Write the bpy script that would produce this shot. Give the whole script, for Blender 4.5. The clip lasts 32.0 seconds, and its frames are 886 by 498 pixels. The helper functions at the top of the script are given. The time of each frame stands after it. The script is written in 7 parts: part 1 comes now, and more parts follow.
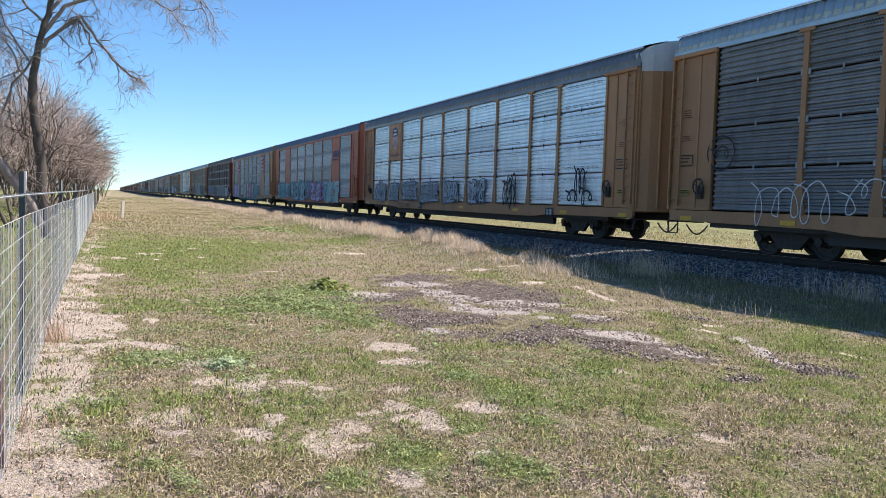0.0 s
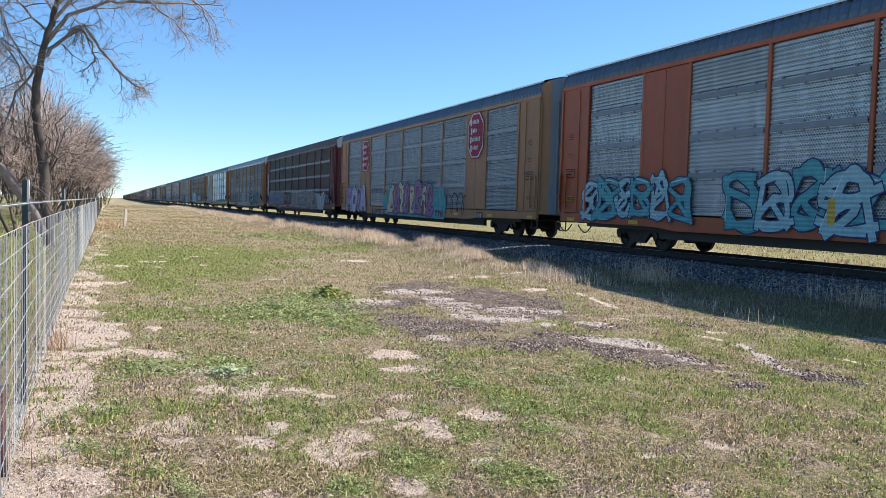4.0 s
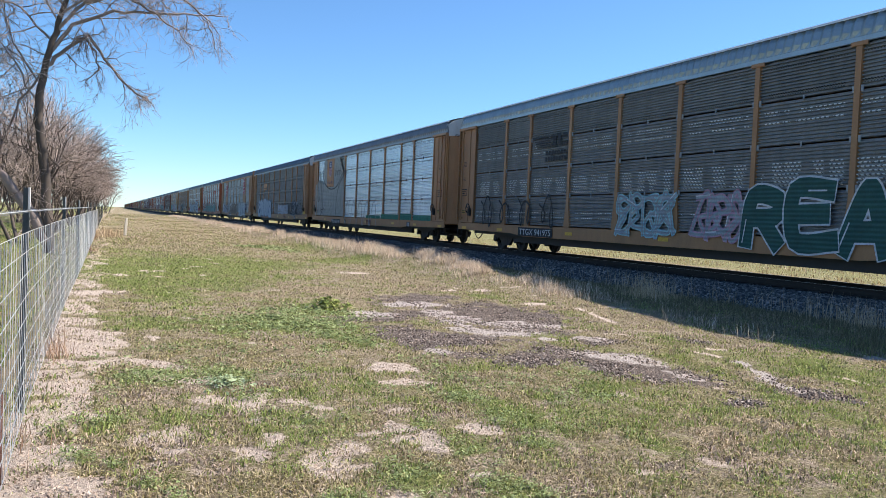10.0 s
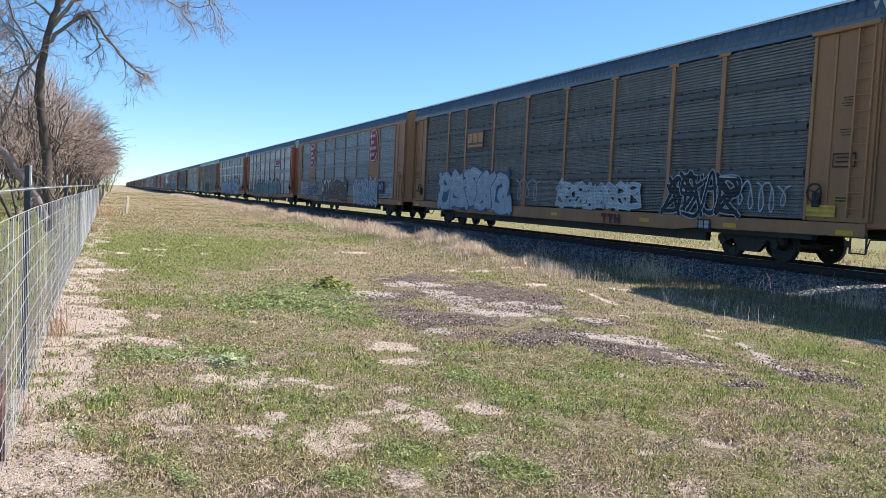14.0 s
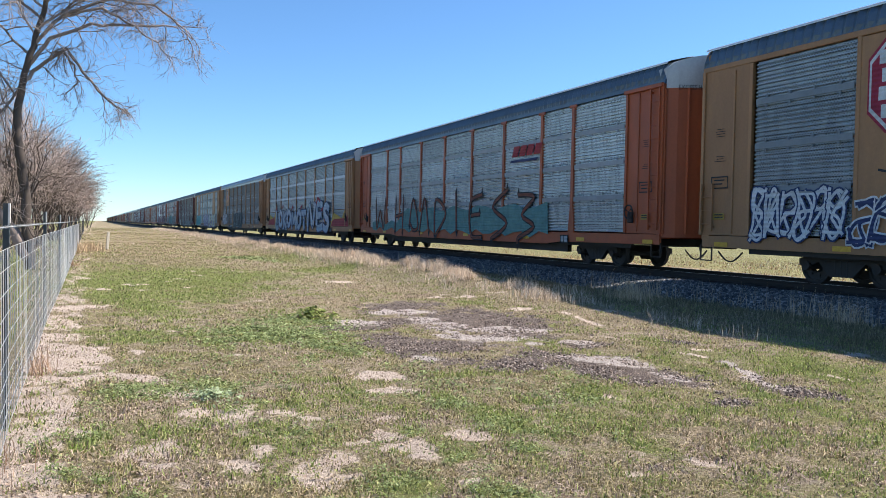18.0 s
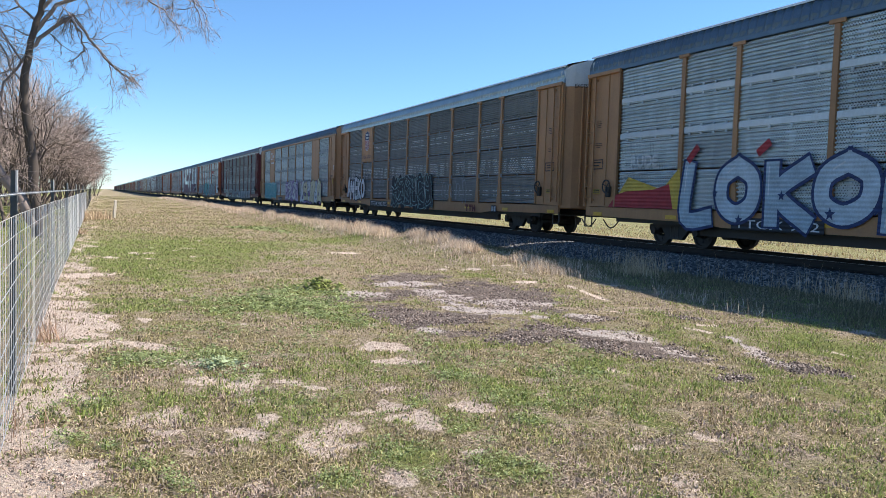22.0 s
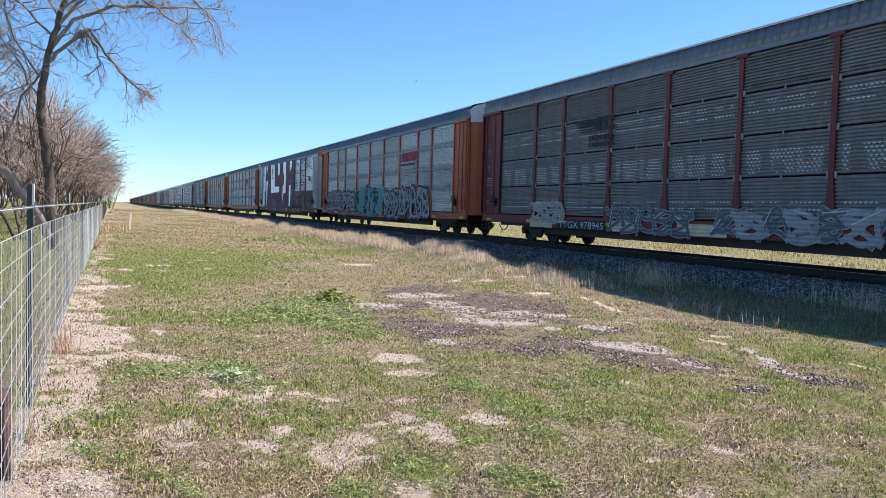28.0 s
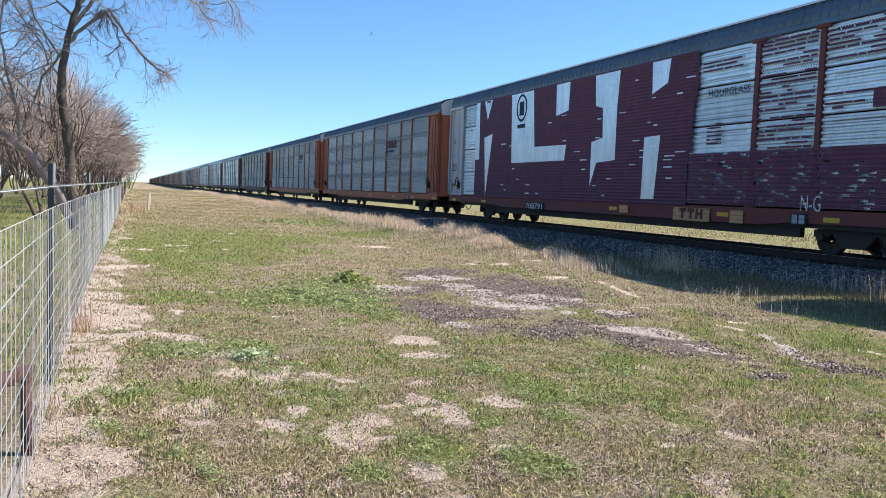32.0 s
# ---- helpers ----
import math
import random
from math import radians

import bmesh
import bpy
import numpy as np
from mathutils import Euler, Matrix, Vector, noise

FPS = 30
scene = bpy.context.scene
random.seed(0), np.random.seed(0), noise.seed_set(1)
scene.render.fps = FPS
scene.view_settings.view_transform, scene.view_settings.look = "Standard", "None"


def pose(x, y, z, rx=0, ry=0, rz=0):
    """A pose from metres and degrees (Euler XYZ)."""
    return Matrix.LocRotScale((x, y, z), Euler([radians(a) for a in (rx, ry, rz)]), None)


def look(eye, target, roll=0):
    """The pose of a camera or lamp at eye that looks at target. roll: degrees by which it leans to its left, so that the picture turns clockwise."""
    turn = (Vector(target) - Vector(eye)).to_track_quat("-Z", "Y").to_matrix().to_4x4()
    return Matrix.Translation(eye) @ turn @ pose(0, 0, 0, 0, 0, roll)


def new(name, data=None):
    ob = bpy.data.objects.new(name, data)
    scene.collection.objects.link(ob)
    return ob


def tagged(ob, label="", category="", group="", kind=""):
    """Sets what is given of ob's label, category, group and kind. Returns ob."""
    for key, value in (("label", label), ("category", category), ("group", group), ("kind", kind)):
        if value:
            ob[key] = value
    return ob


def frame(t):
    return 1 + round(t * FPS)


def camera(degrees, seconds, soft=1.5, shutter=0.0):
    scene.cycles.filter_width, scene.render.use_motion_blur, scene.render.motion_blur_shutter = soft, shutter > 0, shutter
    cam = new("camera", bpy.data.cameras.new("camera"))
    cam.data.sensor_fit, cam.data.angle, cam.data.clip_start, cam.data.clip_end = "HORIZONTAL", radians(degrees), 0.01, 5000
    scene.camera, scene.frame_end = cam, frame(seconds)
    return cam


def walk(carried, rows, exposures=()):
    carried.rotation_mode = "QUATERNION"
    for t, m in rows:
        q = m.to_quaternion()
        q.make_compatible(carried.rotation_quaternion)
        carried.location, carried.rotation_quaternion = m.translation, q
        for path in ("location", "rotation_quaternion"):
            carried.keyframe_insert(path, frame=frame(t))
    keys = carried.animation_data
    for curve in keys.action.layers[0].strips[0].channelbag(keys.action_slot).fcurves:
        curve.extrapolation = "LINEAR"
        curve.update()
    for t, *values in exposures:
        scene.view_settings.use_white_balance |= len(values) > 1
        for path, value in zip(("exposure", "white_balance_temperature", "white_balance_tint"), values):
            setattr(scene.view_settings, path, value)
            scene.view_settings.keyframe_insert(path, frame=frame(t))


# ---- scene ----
EYE = (0.0, 0.0, 1.4)
cam = camera(57.0, 32.0, soft=0.65)
PATH = (
    (0, 86.57, -1.80, -22.06),
    (0.5, 86.69, -1.71, -22.39),
    (1, 86.73, -1.85, -22.41),
    (1.5, 86.85, -2.11, -22.39),
    (2, 86.88, -2.18, -22.41),
    (2.5, 86.98, -2.26, -22.62),
    (3, 86.73, -2.14, -22.48),
    (3.5, 87.12, -1.88, -22.11),
    (5.5, 86.91, -1.31, -21.63),
    (6, 86.76, -1.37, -21.54),
    (6.5, 87.16, -1.58, -21.51),
    (7, 87.41, -1.53, -21.56),
    (7.5, 87.54, -1.58, -21.77),
    (8, 87.65, -1.83, -22.10),
    (8.5, 87.58, -1.93, -22.26),
    (9, 87.67, -2.14, -22.17),
    (9.5, 87.76, -2.27, -21.76),
    (10, 87.99, -2.39, -21.87),
    (10.5, 87.45, -2.50, -22.16),
    (11, 86.74, -2.67, -22.28),
    (11.5, 86.45, -2.85, -22.27),
    (12, 86.55, -2.81, -22.00),
    (12.5, 86.66, -2.60, -21.67),
    (13, 86.60, -2.59, -21.72),
    (13.5, 86.46, -2.64, -21.76),
    (14, 86.60, -2.74, -21.76),
    (14.5, 86.72, -2.69, -21.90),
    (16.5, 87.02, -1.93, -22.82),
    (17, 86.80, -1.65, -22.93),
    (17.5, 87.77, -1.36, -22.87),
    (18, 88.50, -1.16, -22.98),
    (18.5, 88.39, -1.34, -22.55),
    (19, 88.27, -1.40, -22.23),
    (19.5, 87.95, -1.23, -22.22),
    (20, 87.62, -1.28, -22.59),
    (20.5, 87.30, -1.47, -23.21),
    (21, 87.07, -1.55, -23.29),
    (21.5, 86.80, -1.56, -22.84),
    (22, 86.55, -1.84, -22.52),
    (22.5, 86.49, -1.84, -22.50),
    (23, 86.73, -1.85, -22.57),
    (23.5, 87.00, -1.85, -22.44),
    (24, 87.18, -1.89, -22.48),
    (24.5, 87.30, -1.92, -23.03),
    (25, 87.45, -1.64, -23.02),
    (25.5, 87.22, -1.54, -22.29),
    (27.5, 87.06, -1.40, -21.99),
    (28, 87.33, -1.64, -21.63),
    (28.5, 87.19, -1.80, -21.30),
    (29, 87.05, -1.88, -21.10),
    (29.5, 86.79, -1.77, -20.95),
    (30, 86.21, -1.61, -20.59),
    (30.5, 86.09, -1.58, -20.32),
    (31, 86.02, -1.70, -20.06),
    (31.5, 86.01, -1.95, -20.21),
    (32, 86.09, -2.13, -20.42),
)
walk(cam, [(t, pose(*EYE, a, b, c)) for t, a, b, c in PATH])

# ---- light ----
SUN_ELEVATION, SUN_AZIMUTH = 42.5, 95.0   # azimuth: degrees from +y towards +x
world = bpy.data.worlds.new("sky")
scene.world = world
world.use_nodes = True
wn = world.node_tree
wn.nodes.clear()
sky = wn.nodes.new("ShaderNodeTexSky")
sky.sky_type, sky.sun_disc = "NISHITA", False
sky.sun_elevation, sky.sun_rotation = radians(SUN_ELEVATION), radians(SUN_AZIMUTH)
sky.altitude, sky.air_density, sky.dust_density, sky.ozone_density = 800, 1.0, 0.0, 10.0
bg = wn.nodes.new("ShaderNodeBackground")
bg.inputs["Strength"].default_value = 0.104
wo = wn.nodes.new("ShaderNodeOutputWorld")
tint = wn.nodes.new("ShaderNodeMix")
tint.data_type, tint.blend_type = "RGBA", "MULTIPLY"
tint.inputs["Factor"].default_value, tint.inputs["B"].default_value = 1.0, (0.97, 1.0, 0.955, 1)
wn.links.new(sky.outputs[0], tint.inputs["A"])
wn.links.new(tint.outputs["Result"], bg.inputs["Color"])
wn.links.new(bg.outputs[0], wo.inputs["Surface"])
sun = new("sun", bpy.data.lights.new("sun", "SUN"))
sun.data.energy, sun.data.angle, sun.data.color = 5.0, radians(0.53), (1.0, 0.92, 0.82)
_a, _e = radians(SUN_AZIMUTH), radians(SUN_ELEVATION)
SUN_DIR = Vector((math.sin(_a) * math.cos(_e), math.cos(_a) * math.cos(_e), math.sin(_e)))
sun.matrix_world = look((60 * SUN_DIR.x, 60 * SUN_DIR.y, 60 * SUN_DIR.z), (0, 0, 0))
scene.view_settings.exposure = 0.95

# ---- materials ----
def material(name):
    m = bpy.data.materials.new(name)
    m.use_nodes = True
    return m, m.node_tree.nodes, m.node_tree.links, m.node_tree.nodes["Principled BSDF"]


def noise_node(nodes, links, coord, scale, detail=4.0, rough=0.55):
    n = nodes.new("ShaderNodeTexNoise")
    n.inputs["Scale"].default_value, n.inputs["Detail"].default_value, n.inputs["Roughness"].default_value = scale, detail, rough
    links.new(coord, n.inputs["Vector"])
    return n.outputs["Fac"]


def ramp(nodes, links, fac, stops):
    r = nodes.new("ShaderNodeValToRGB")
    while len(r.color_ramp.elements) > len(stops):
        r.color_ramp.elements.remove(r.color_ramp.elements[-1])
    while len(r.color_ramp.elements) < len(stops):
        r.color_ramp.elements.new(0.5)
    for el, (p, c) in zip(r.color_ramp.elements, stops):
        el.position = p
        el.color = (*c, 1) if len(c) == 3 else c
    links.new(fac, r.inputs[0])
    return r.outputs["Color"]


def mix(nodes, links, fac, a, b, mode="MIX"):
    n = nodes.new("ShaderNodeMix")
    n.data_type, n.blend_type = "RGBA", mode
    for sock, v in ((n.inputs["Factor"], fac), (n.inputs["A"], a), (n.inputs["B"], b)):
        if hasattr(v, "is_linked"):
            links.new(v, sock)
        elif isinstance(v, (int, float)):
            sock.default_value = v
        else:
            sock.default_value = (*v, 1)
    return n.outputs["Result"]


def calc(nodes, links, op, a, b=0.0, c=0.0):
    n = nodes.new("ShaderNodeMath")
    n.operation = op
    for sock, v in zip(n.inputs, (a, b, c)):
        if hasattr(v, "is_linked"):
            links.new(v, sock)
        else:
            sock.default_value = v
    return n.outputs[0]


def bump(nodes, links, height, strength, distance, target):
    b = nodes.new("ShaderNodeBump")
    b.inputs["Strength"].default_value, b.inputs["Distance"].default_value = strength, distance
    links.new(height, b.inputs["Height"])
    links.new(b.outputs[0], target.inputs["Normal"])


def weathered(name, base, dirt, rough=0.6, metal=0.0, amount=0.5, streak=True, scale=1.0, grain=0.12):
    """Painted or bare metal with stains, vertical streaks and fine grain."""
    m, n, l, p = material(name)
    co = n.new("ShaderNodeTexCoord").outputs["Object"]
    mp = n.new("ShaderNodeMapping")
    mp.inputs["Scale"].default_value = (1.5, 1.5, 0.45) if streak else (1, 1, 1)
    l.new(co, mp.inputs["Vector"])
    oi = n.new("ShaderNodeObjectInfo").outputs["Random"]
    big = noise_node(n, l, mp.outputs[0], 1.1 * scale, 5, 0.65)
    small = noise_node(n, l, co, 14.0 * scale, 4, 0.7)
    f = ramp(n, l, big, [(0.5 - 0.25 * amount, (0, 0, 0)), (0.95 - 0.25 * amount, (0.7,) * 3)])
    c = mix(n, l, f, base, dirt)
    g = ramp(n, l, small, [(0.25, (1 - grain,) * 3), (0.75, (1 + grain * 0.5,) * 3)])
    c = mix(n, l, 1.0, c, g, "MULTIPLY")
    v = ramp(n, l, oi, [(0.0, (0.86, 0.86, 0.86)), (1.0, (1.08, 1.08, 1.08))])
    c = mix(n, l, 1.0, c, v, "MULTIPLY")
    l.new(c, p.inputs["Base Color"])
    p.inputs["Roughness"].default_value, p.inputs["Metallic"].default_value = rough, metal
    bump(n, l, small, 0.15, 0.01, p)
    return m


def panel_mat(name, base, dirt, metal=0.35, rough=0.5, amount=0.5, hole=(0.02, 0.022, 0.025), grid=False):
    """Ribbed sheet with rows of punched holes, streaked with dirt."""
    m, n, l, p = material(name)
    co = n.new("ShaderNodeTexCoord").outputs["Object"]
    sep = n.new("ShaderNodeSeparateXYZ")
    l.new(co, sep.inputs[0])
    oi = n.new("ShaderNodeObjectInfo").outputs["Random"]
    mp = n.new("ShaderNodeMapping")
    mp.inputs["Scale"].default_value = (2.0, 2.0, 0.5)
    l.new(co, mp.inputs["Vector"])
    off = n.new("ShaderNodeCombineXYZ")
    l.new(calc(n, l, "MULTIPLY", oi, 37.0), off.inputs[1])
    l.new(off.outputs[0], mp.inputs["Location"])
    big = noise_node(n, l, mp.outputs[0], 1.3, 6, 0.7)
    fine = noise_node(n, l, co, 22, 4, 0.7)
    f = ramp(n, l, big, [(0.52 - 0.25 * amount, (0, 0, 0)), (0.9 - 0.25 * amount, (1, 1, 1))])
    c = mix(n, l, f, base, dirt)
    g = ramp(n, l, fine, [(0.25, (0.78,) * 3), (0.75, (1.1,) * 3)])
    c = mix(n, l, 1.0, c, g, "MULTIPLY")
    v = ramp(n, l, oi, [(0.0, (0.8, 0.8, 0.8)), (1.0, (1.12, 1.12, 1.12))])
    c = mix(n, l, 1.0, c, v, "MULTIPLY")
    # holes: 3 rows near the lower and upper edge of each sheet
    u = calc(n, l, "SUBTRACT", calc(n, l, "FRACT", calc(n, l, "MULTIPLY", sep.outputs[1], 1 / 0.075)), 0.5)
    w = calc(n, l, "SUBTRACT", calc(n, l, "FRACT", calc(n, l, "MULTIPLY", sep.outputs[2], 1 / 0.055)), 0.5)
    d = calc(n, l, "SQRT", calc(n, l, "ADD", calc(n, l, "MULTIPLY", u, u), calc(n, l, "MULTIPLY", w, w)))
    dot = calc(n, l, "LESS_THAN", d, 0.27)
    az = calc(n, l, "ABSOLUTE", sep.outputs[2])
    band = calc(n, l, "MULTIPLY", calc(n, l, "GREATER_THAN", az, 0.275), calc(n, l, "LESS_THAN", az, 0.385))
    side = calc(n, l, "LESS_THAN", calc(n, l, "ABSOLUTE", sep.outputs[1]), 1.12)
    hf = calc(n, l, "MULTIPLY", calc(n, l, "MULTIPLY", dot, band), side)
    if grid:
        cols = calc(n, l, "GREATER_THAN", noise_node(n, l, mp.outputs[0], 2.2, 3, 0.6), 0.46)
        hf = calc(n, l, "MAXIMUM", hf, calc(n, l, "MULTIPLY", calc(n, l, "MULTIPLY", dot, cols), 0.75))
    c = mix(n, l, hf, c, hole)
    l.new(c, p.inputs["Base Color"])
    p.inputs["Roughness"].default_value, p.inputs["Metallic"].default_value = rough, metal
    bump(n, l, fine, 0.12, 0.005, p)
    return m


def plain(name, col, rough=0.6, metal=0.0):
    m, n, l, p = material(name)
    co = n.new("ShaderNodeTexCoord").outputs["Object"]
    f = noise_node(n, l, co, 9, 5, 0.7)
    c = mix(n, l, 1.0, col, ramp(n, l, f, [(0.3, (0.75,) * 3), (0.7, (1.12,) * 3)]), "MULTIPLY")
    l.new(c, p.inputs["Base Color"])
    p.inputs["Roughness"].default_value, p.inputs["Metallic"].default_value = rough, metal
    return m


TAN = weathered("ochre paint", (0.41, 0.205, 0.088), (0.23, 0.12, 0.06), 0.6, amount=0.45)
ORANGE = weathered("orange paint", (0.42, 0.095, 0.03), (0.22, 0.06, 0.03), 0.55, amount=0.4)
MAROON = weathered("maroon paint", (0.165, 0.026, 0.023), (0.07, 0.02, 0.018), 0.6, amount=0.5)
WHITE = weathered("faded white paint", (0.55, 0.56, 0.56), (0.3, 0.28, 0.26), 0.6, amount=0.4)
ROOF_BLUE = weathered("blue grey roof", (0.10, 0.15, 0.205), (0.065, 0.085, 0.11), 0.42, 0.35, amount=0.4)
ROOF_DARK = weathered("dark galvanised roof", (0.19, 0.20, 0.215), (0.10, 0.105, 0.115), 0.4, 0.5, amount=0.4)
ROOF_GREY = weathered("galvanised roof", (0.36, 0.43, 0.46), (0.23, 0.265, 0.285), 0.38, 0.6, amount=0.4)
ROOF_RUST = weathered("rust stained roof", (0.15, 0.15, 0.152), (0.075, 0.045, 0.036), 0.6, 0.2, amount=0.75)
BLACK = weathered("grimy black steel", (0.035, 0.032, 0.03), (0.06, 0.045, 0.035), 0.75, amount=0.5, streak=False)
STEEL = weathered("worn steel", (0.30, 0.29, 0.28), (0.14, 0.09, 0.06), 0.4, 0.7, amount=0.4, streak=False)
P_LIGHT = panel_mat("bright galvanised sheet", (0.80, 0.91, 0.96), (0.56, 0.64, 0.69), 0.45, 0.4)
P_MID = panel_mat("grey galvanised sheet", (0.51, 0.575, 0.60), (0.33, 0.375, 0.40), grid=True)
P_GRID = panel_mat("grey sheet punched all over", (0.60, 0.665, 0.69), (0.38, 0.425, 0.45), grid=True)
P_BLUE = panel_mat("blue grey sheet", (0.37, 0.43, 0.475), (0.21, 0.25, 0.285), grid=True)
P_DARK = panel_mat("dark weathered sheet", (0.22, 0.228, 0.235), (0.135, 0.135, 0.14), 0.25, 0.6)
# zinc coloured paler than the roof sides so its sunlit edge shows white
ROOF_CROWN = weathered("sunlit-pale zinc", (0.74, 0.76, 0.77), (0.5, 0.52, 0.53), 0.5, 0.15, amount=0.4)


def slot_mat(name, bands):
    """Dark ribbed sheet with interrupted rows of slanted slots at given heights (low, high), coloured pale as daylight.
    """
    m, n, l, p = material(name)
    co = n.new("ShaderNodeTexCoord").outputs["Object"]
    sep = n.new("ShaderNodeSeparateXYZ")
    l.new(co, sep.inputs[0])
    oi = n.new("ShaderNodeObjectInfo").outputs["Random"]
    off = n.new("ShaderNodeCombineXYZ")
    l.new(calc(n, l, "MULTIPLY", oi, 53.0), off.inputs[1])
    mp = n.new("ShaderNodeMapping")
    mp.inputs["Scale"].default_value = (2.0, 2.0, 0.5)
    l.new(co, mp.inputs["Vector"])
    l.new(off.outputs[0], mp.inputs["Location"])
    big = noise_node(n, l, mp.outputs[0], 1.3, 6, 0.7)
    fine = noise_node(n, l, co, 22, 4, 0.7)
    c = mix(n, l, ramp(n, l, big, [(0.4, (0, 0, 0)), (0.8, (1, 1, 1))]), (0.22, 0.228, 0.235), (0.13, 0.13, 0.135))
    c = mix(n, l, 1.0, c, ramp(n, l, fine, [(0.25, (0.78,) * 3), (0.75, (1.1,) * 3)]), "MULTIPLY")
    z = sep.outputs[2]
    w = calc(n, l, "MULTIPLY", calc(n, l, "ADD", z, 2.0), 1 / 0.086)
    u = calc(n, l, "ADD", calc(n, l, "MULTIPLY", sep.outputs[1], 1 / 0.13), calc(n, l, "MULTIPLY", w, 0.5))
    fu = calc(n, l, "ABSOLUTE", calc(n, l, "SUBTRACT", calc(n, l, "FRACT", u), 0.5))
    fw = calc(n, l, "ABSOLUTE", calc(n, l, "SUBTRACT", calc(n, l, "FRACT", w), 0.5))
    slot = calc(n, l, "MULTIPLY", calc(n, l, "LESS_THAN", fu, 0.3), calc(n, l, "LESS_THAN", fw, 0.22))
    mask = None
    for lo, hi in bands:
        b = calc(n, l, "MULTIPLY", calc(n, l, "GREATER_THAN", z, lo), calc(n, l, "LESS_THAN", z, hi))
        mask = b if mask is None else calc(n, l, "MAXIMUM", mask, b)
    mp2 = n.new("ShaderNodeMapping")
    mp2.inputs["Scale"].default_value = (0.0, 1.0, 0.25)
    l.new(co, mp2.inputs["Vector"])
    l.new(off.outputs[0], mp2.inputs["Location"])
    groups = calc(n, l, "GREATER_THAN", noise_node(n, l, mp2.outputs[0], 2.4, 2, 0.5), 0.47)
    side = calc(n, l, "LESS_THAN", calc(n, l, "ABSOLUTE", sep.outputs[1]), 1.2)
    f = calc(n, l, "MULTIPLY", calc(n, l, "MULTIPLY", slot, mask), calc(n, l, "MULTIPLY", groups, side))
    # nothing is cut: the pale slot colour stands for daylight coming through
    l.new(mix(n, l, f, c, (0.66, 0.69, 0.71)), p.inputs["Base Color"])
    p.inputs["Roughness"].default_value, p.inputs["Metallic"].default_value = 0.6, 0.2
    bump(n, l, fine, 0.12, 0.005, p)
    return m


P_SLOT = slot_mat("dark sheet with a row of painted daylight slots", [(0.2, 0.29), (0.0, 0.045)])
P_SLOTS = slot_mat("dark sheet with many painted daylight slots", [(-0.47, 0.12)])
P_FEW = slot_mat("dark sheet with few painted daylight slots", [(-0.3, -0.2), (-0.1, 0.0)])
P_BROWN = panel_mat("brown black sheet", (0.10, 0.092, 0.089), (0.06, 0.054, 0.052), 0.2, 0.65)
P_CHAR = panel_mat("charcoal sheet", (0.235, 0.245, 0.25), (0.145, 0.15, 0.15), 0.25, 0.6, grid=True)
P_OLIVE = panel_mat("grey green painted sheet", (0.38, 0.395, 0.35), (0.29, 0.30, 0.27), 0.1, 0.65)


def grass_blend(name, cols, rough=0.8, thin=0.0):
    """One colour a piece; thin leaves let some light through."""
    m, n, l, p = material(name)
    g = n.new("ShaderNodeNewGeometry")
    c = ramp(n, l, g.outputs["Random Per Island"], [((i + 0.5) / len(cols), c) for i, c in enumerate(cols)])
    l.new(c, p.inputs["Base Color"])
    p.inputs["Roughness"].default_value = rough
    p.inputs["Specular IOR Level"].default_value = 0.25
    if thin:
        t = n.new("ShaderNodeBsdfTranslucent")
        l.new(c, t.inputs["Color"])
        mx = n.new("ShaderNodeMixShader")
        mx.inputs[0].default_value = thin
        l.new(p.outputs[0], mx.inputs[1])
        l.new(t.outputs[0], mx.inputs[2])
        l.new(mx.outputs[0], n["Material Output"].inputs["Surface"])
    return m


# ---- mesh helpers ----
def mesh_from(name, verts, faces, mat=None, smooth=False):
    me = bpy.data.meshes.new(name)
    me.from_pydata([tuple(v) for v in verts], [], faces)
    if mat:
        me.materials.append(mat)
    if smooth:
        me.polygons.foreach_set("use_smooth", [True] * len(me.polygons))
    me.update()
    return me


def box(bm, x0, x1, y0, y1, z0, z1, bevel=0.0):
    vs = [bm.verts.new(v) for v in ((x0, y0, z0), (x1, y0, z0), (x1, y1, z0), (x0, y1, z0), (x0, y0, z1), (x1, y0, z1), (x1, y1, z1), (x0, y1, z1))]
    fs = [bm.faces.new([vs[i] for i in f]) for f in ((3, 2, 1, 0), (4, 5, 6, 7), (0, 1, 5, 4), (1, 2, 6, 5), (2, 3, 7, 6), (3, 0, 4, 7))]
    if bevel:
        es = list({e for f in fs for e in f.edges})
        bmesh.ops.bevel(bm, geom=es, offset=bevel, segments=1, affect="EDGES")


def cyl(bm, a, b, r0, r1=None, n=8, caps=True):
    a, b = Vector(a), Vector(b)
    r1 = r0 if r1 is None else r1
    q = (b - a).to_track_quat("Z", "Y")
    ra = [bm.verts.new(a + q @ Vector((r0 * math.cos(i * math.tau / n), r0 * math.sin(i * math.tau / n), 0))) for i in range(n)]
    rb = [bm.verts.new(b + q @ Vector((r1 * math.cos(i * math.tau / n), r1 * math.sin(i * math.tau / n), 0))) for i in range(n)]
    for i in range(n):
        bm.faces.new((ra[i], ra[(i + 1) % n], rb[(i + 1) % n], rb[i]))
    if caps:
        bm.faces.new(ra[::-1])
        bm.faces.new(rb)


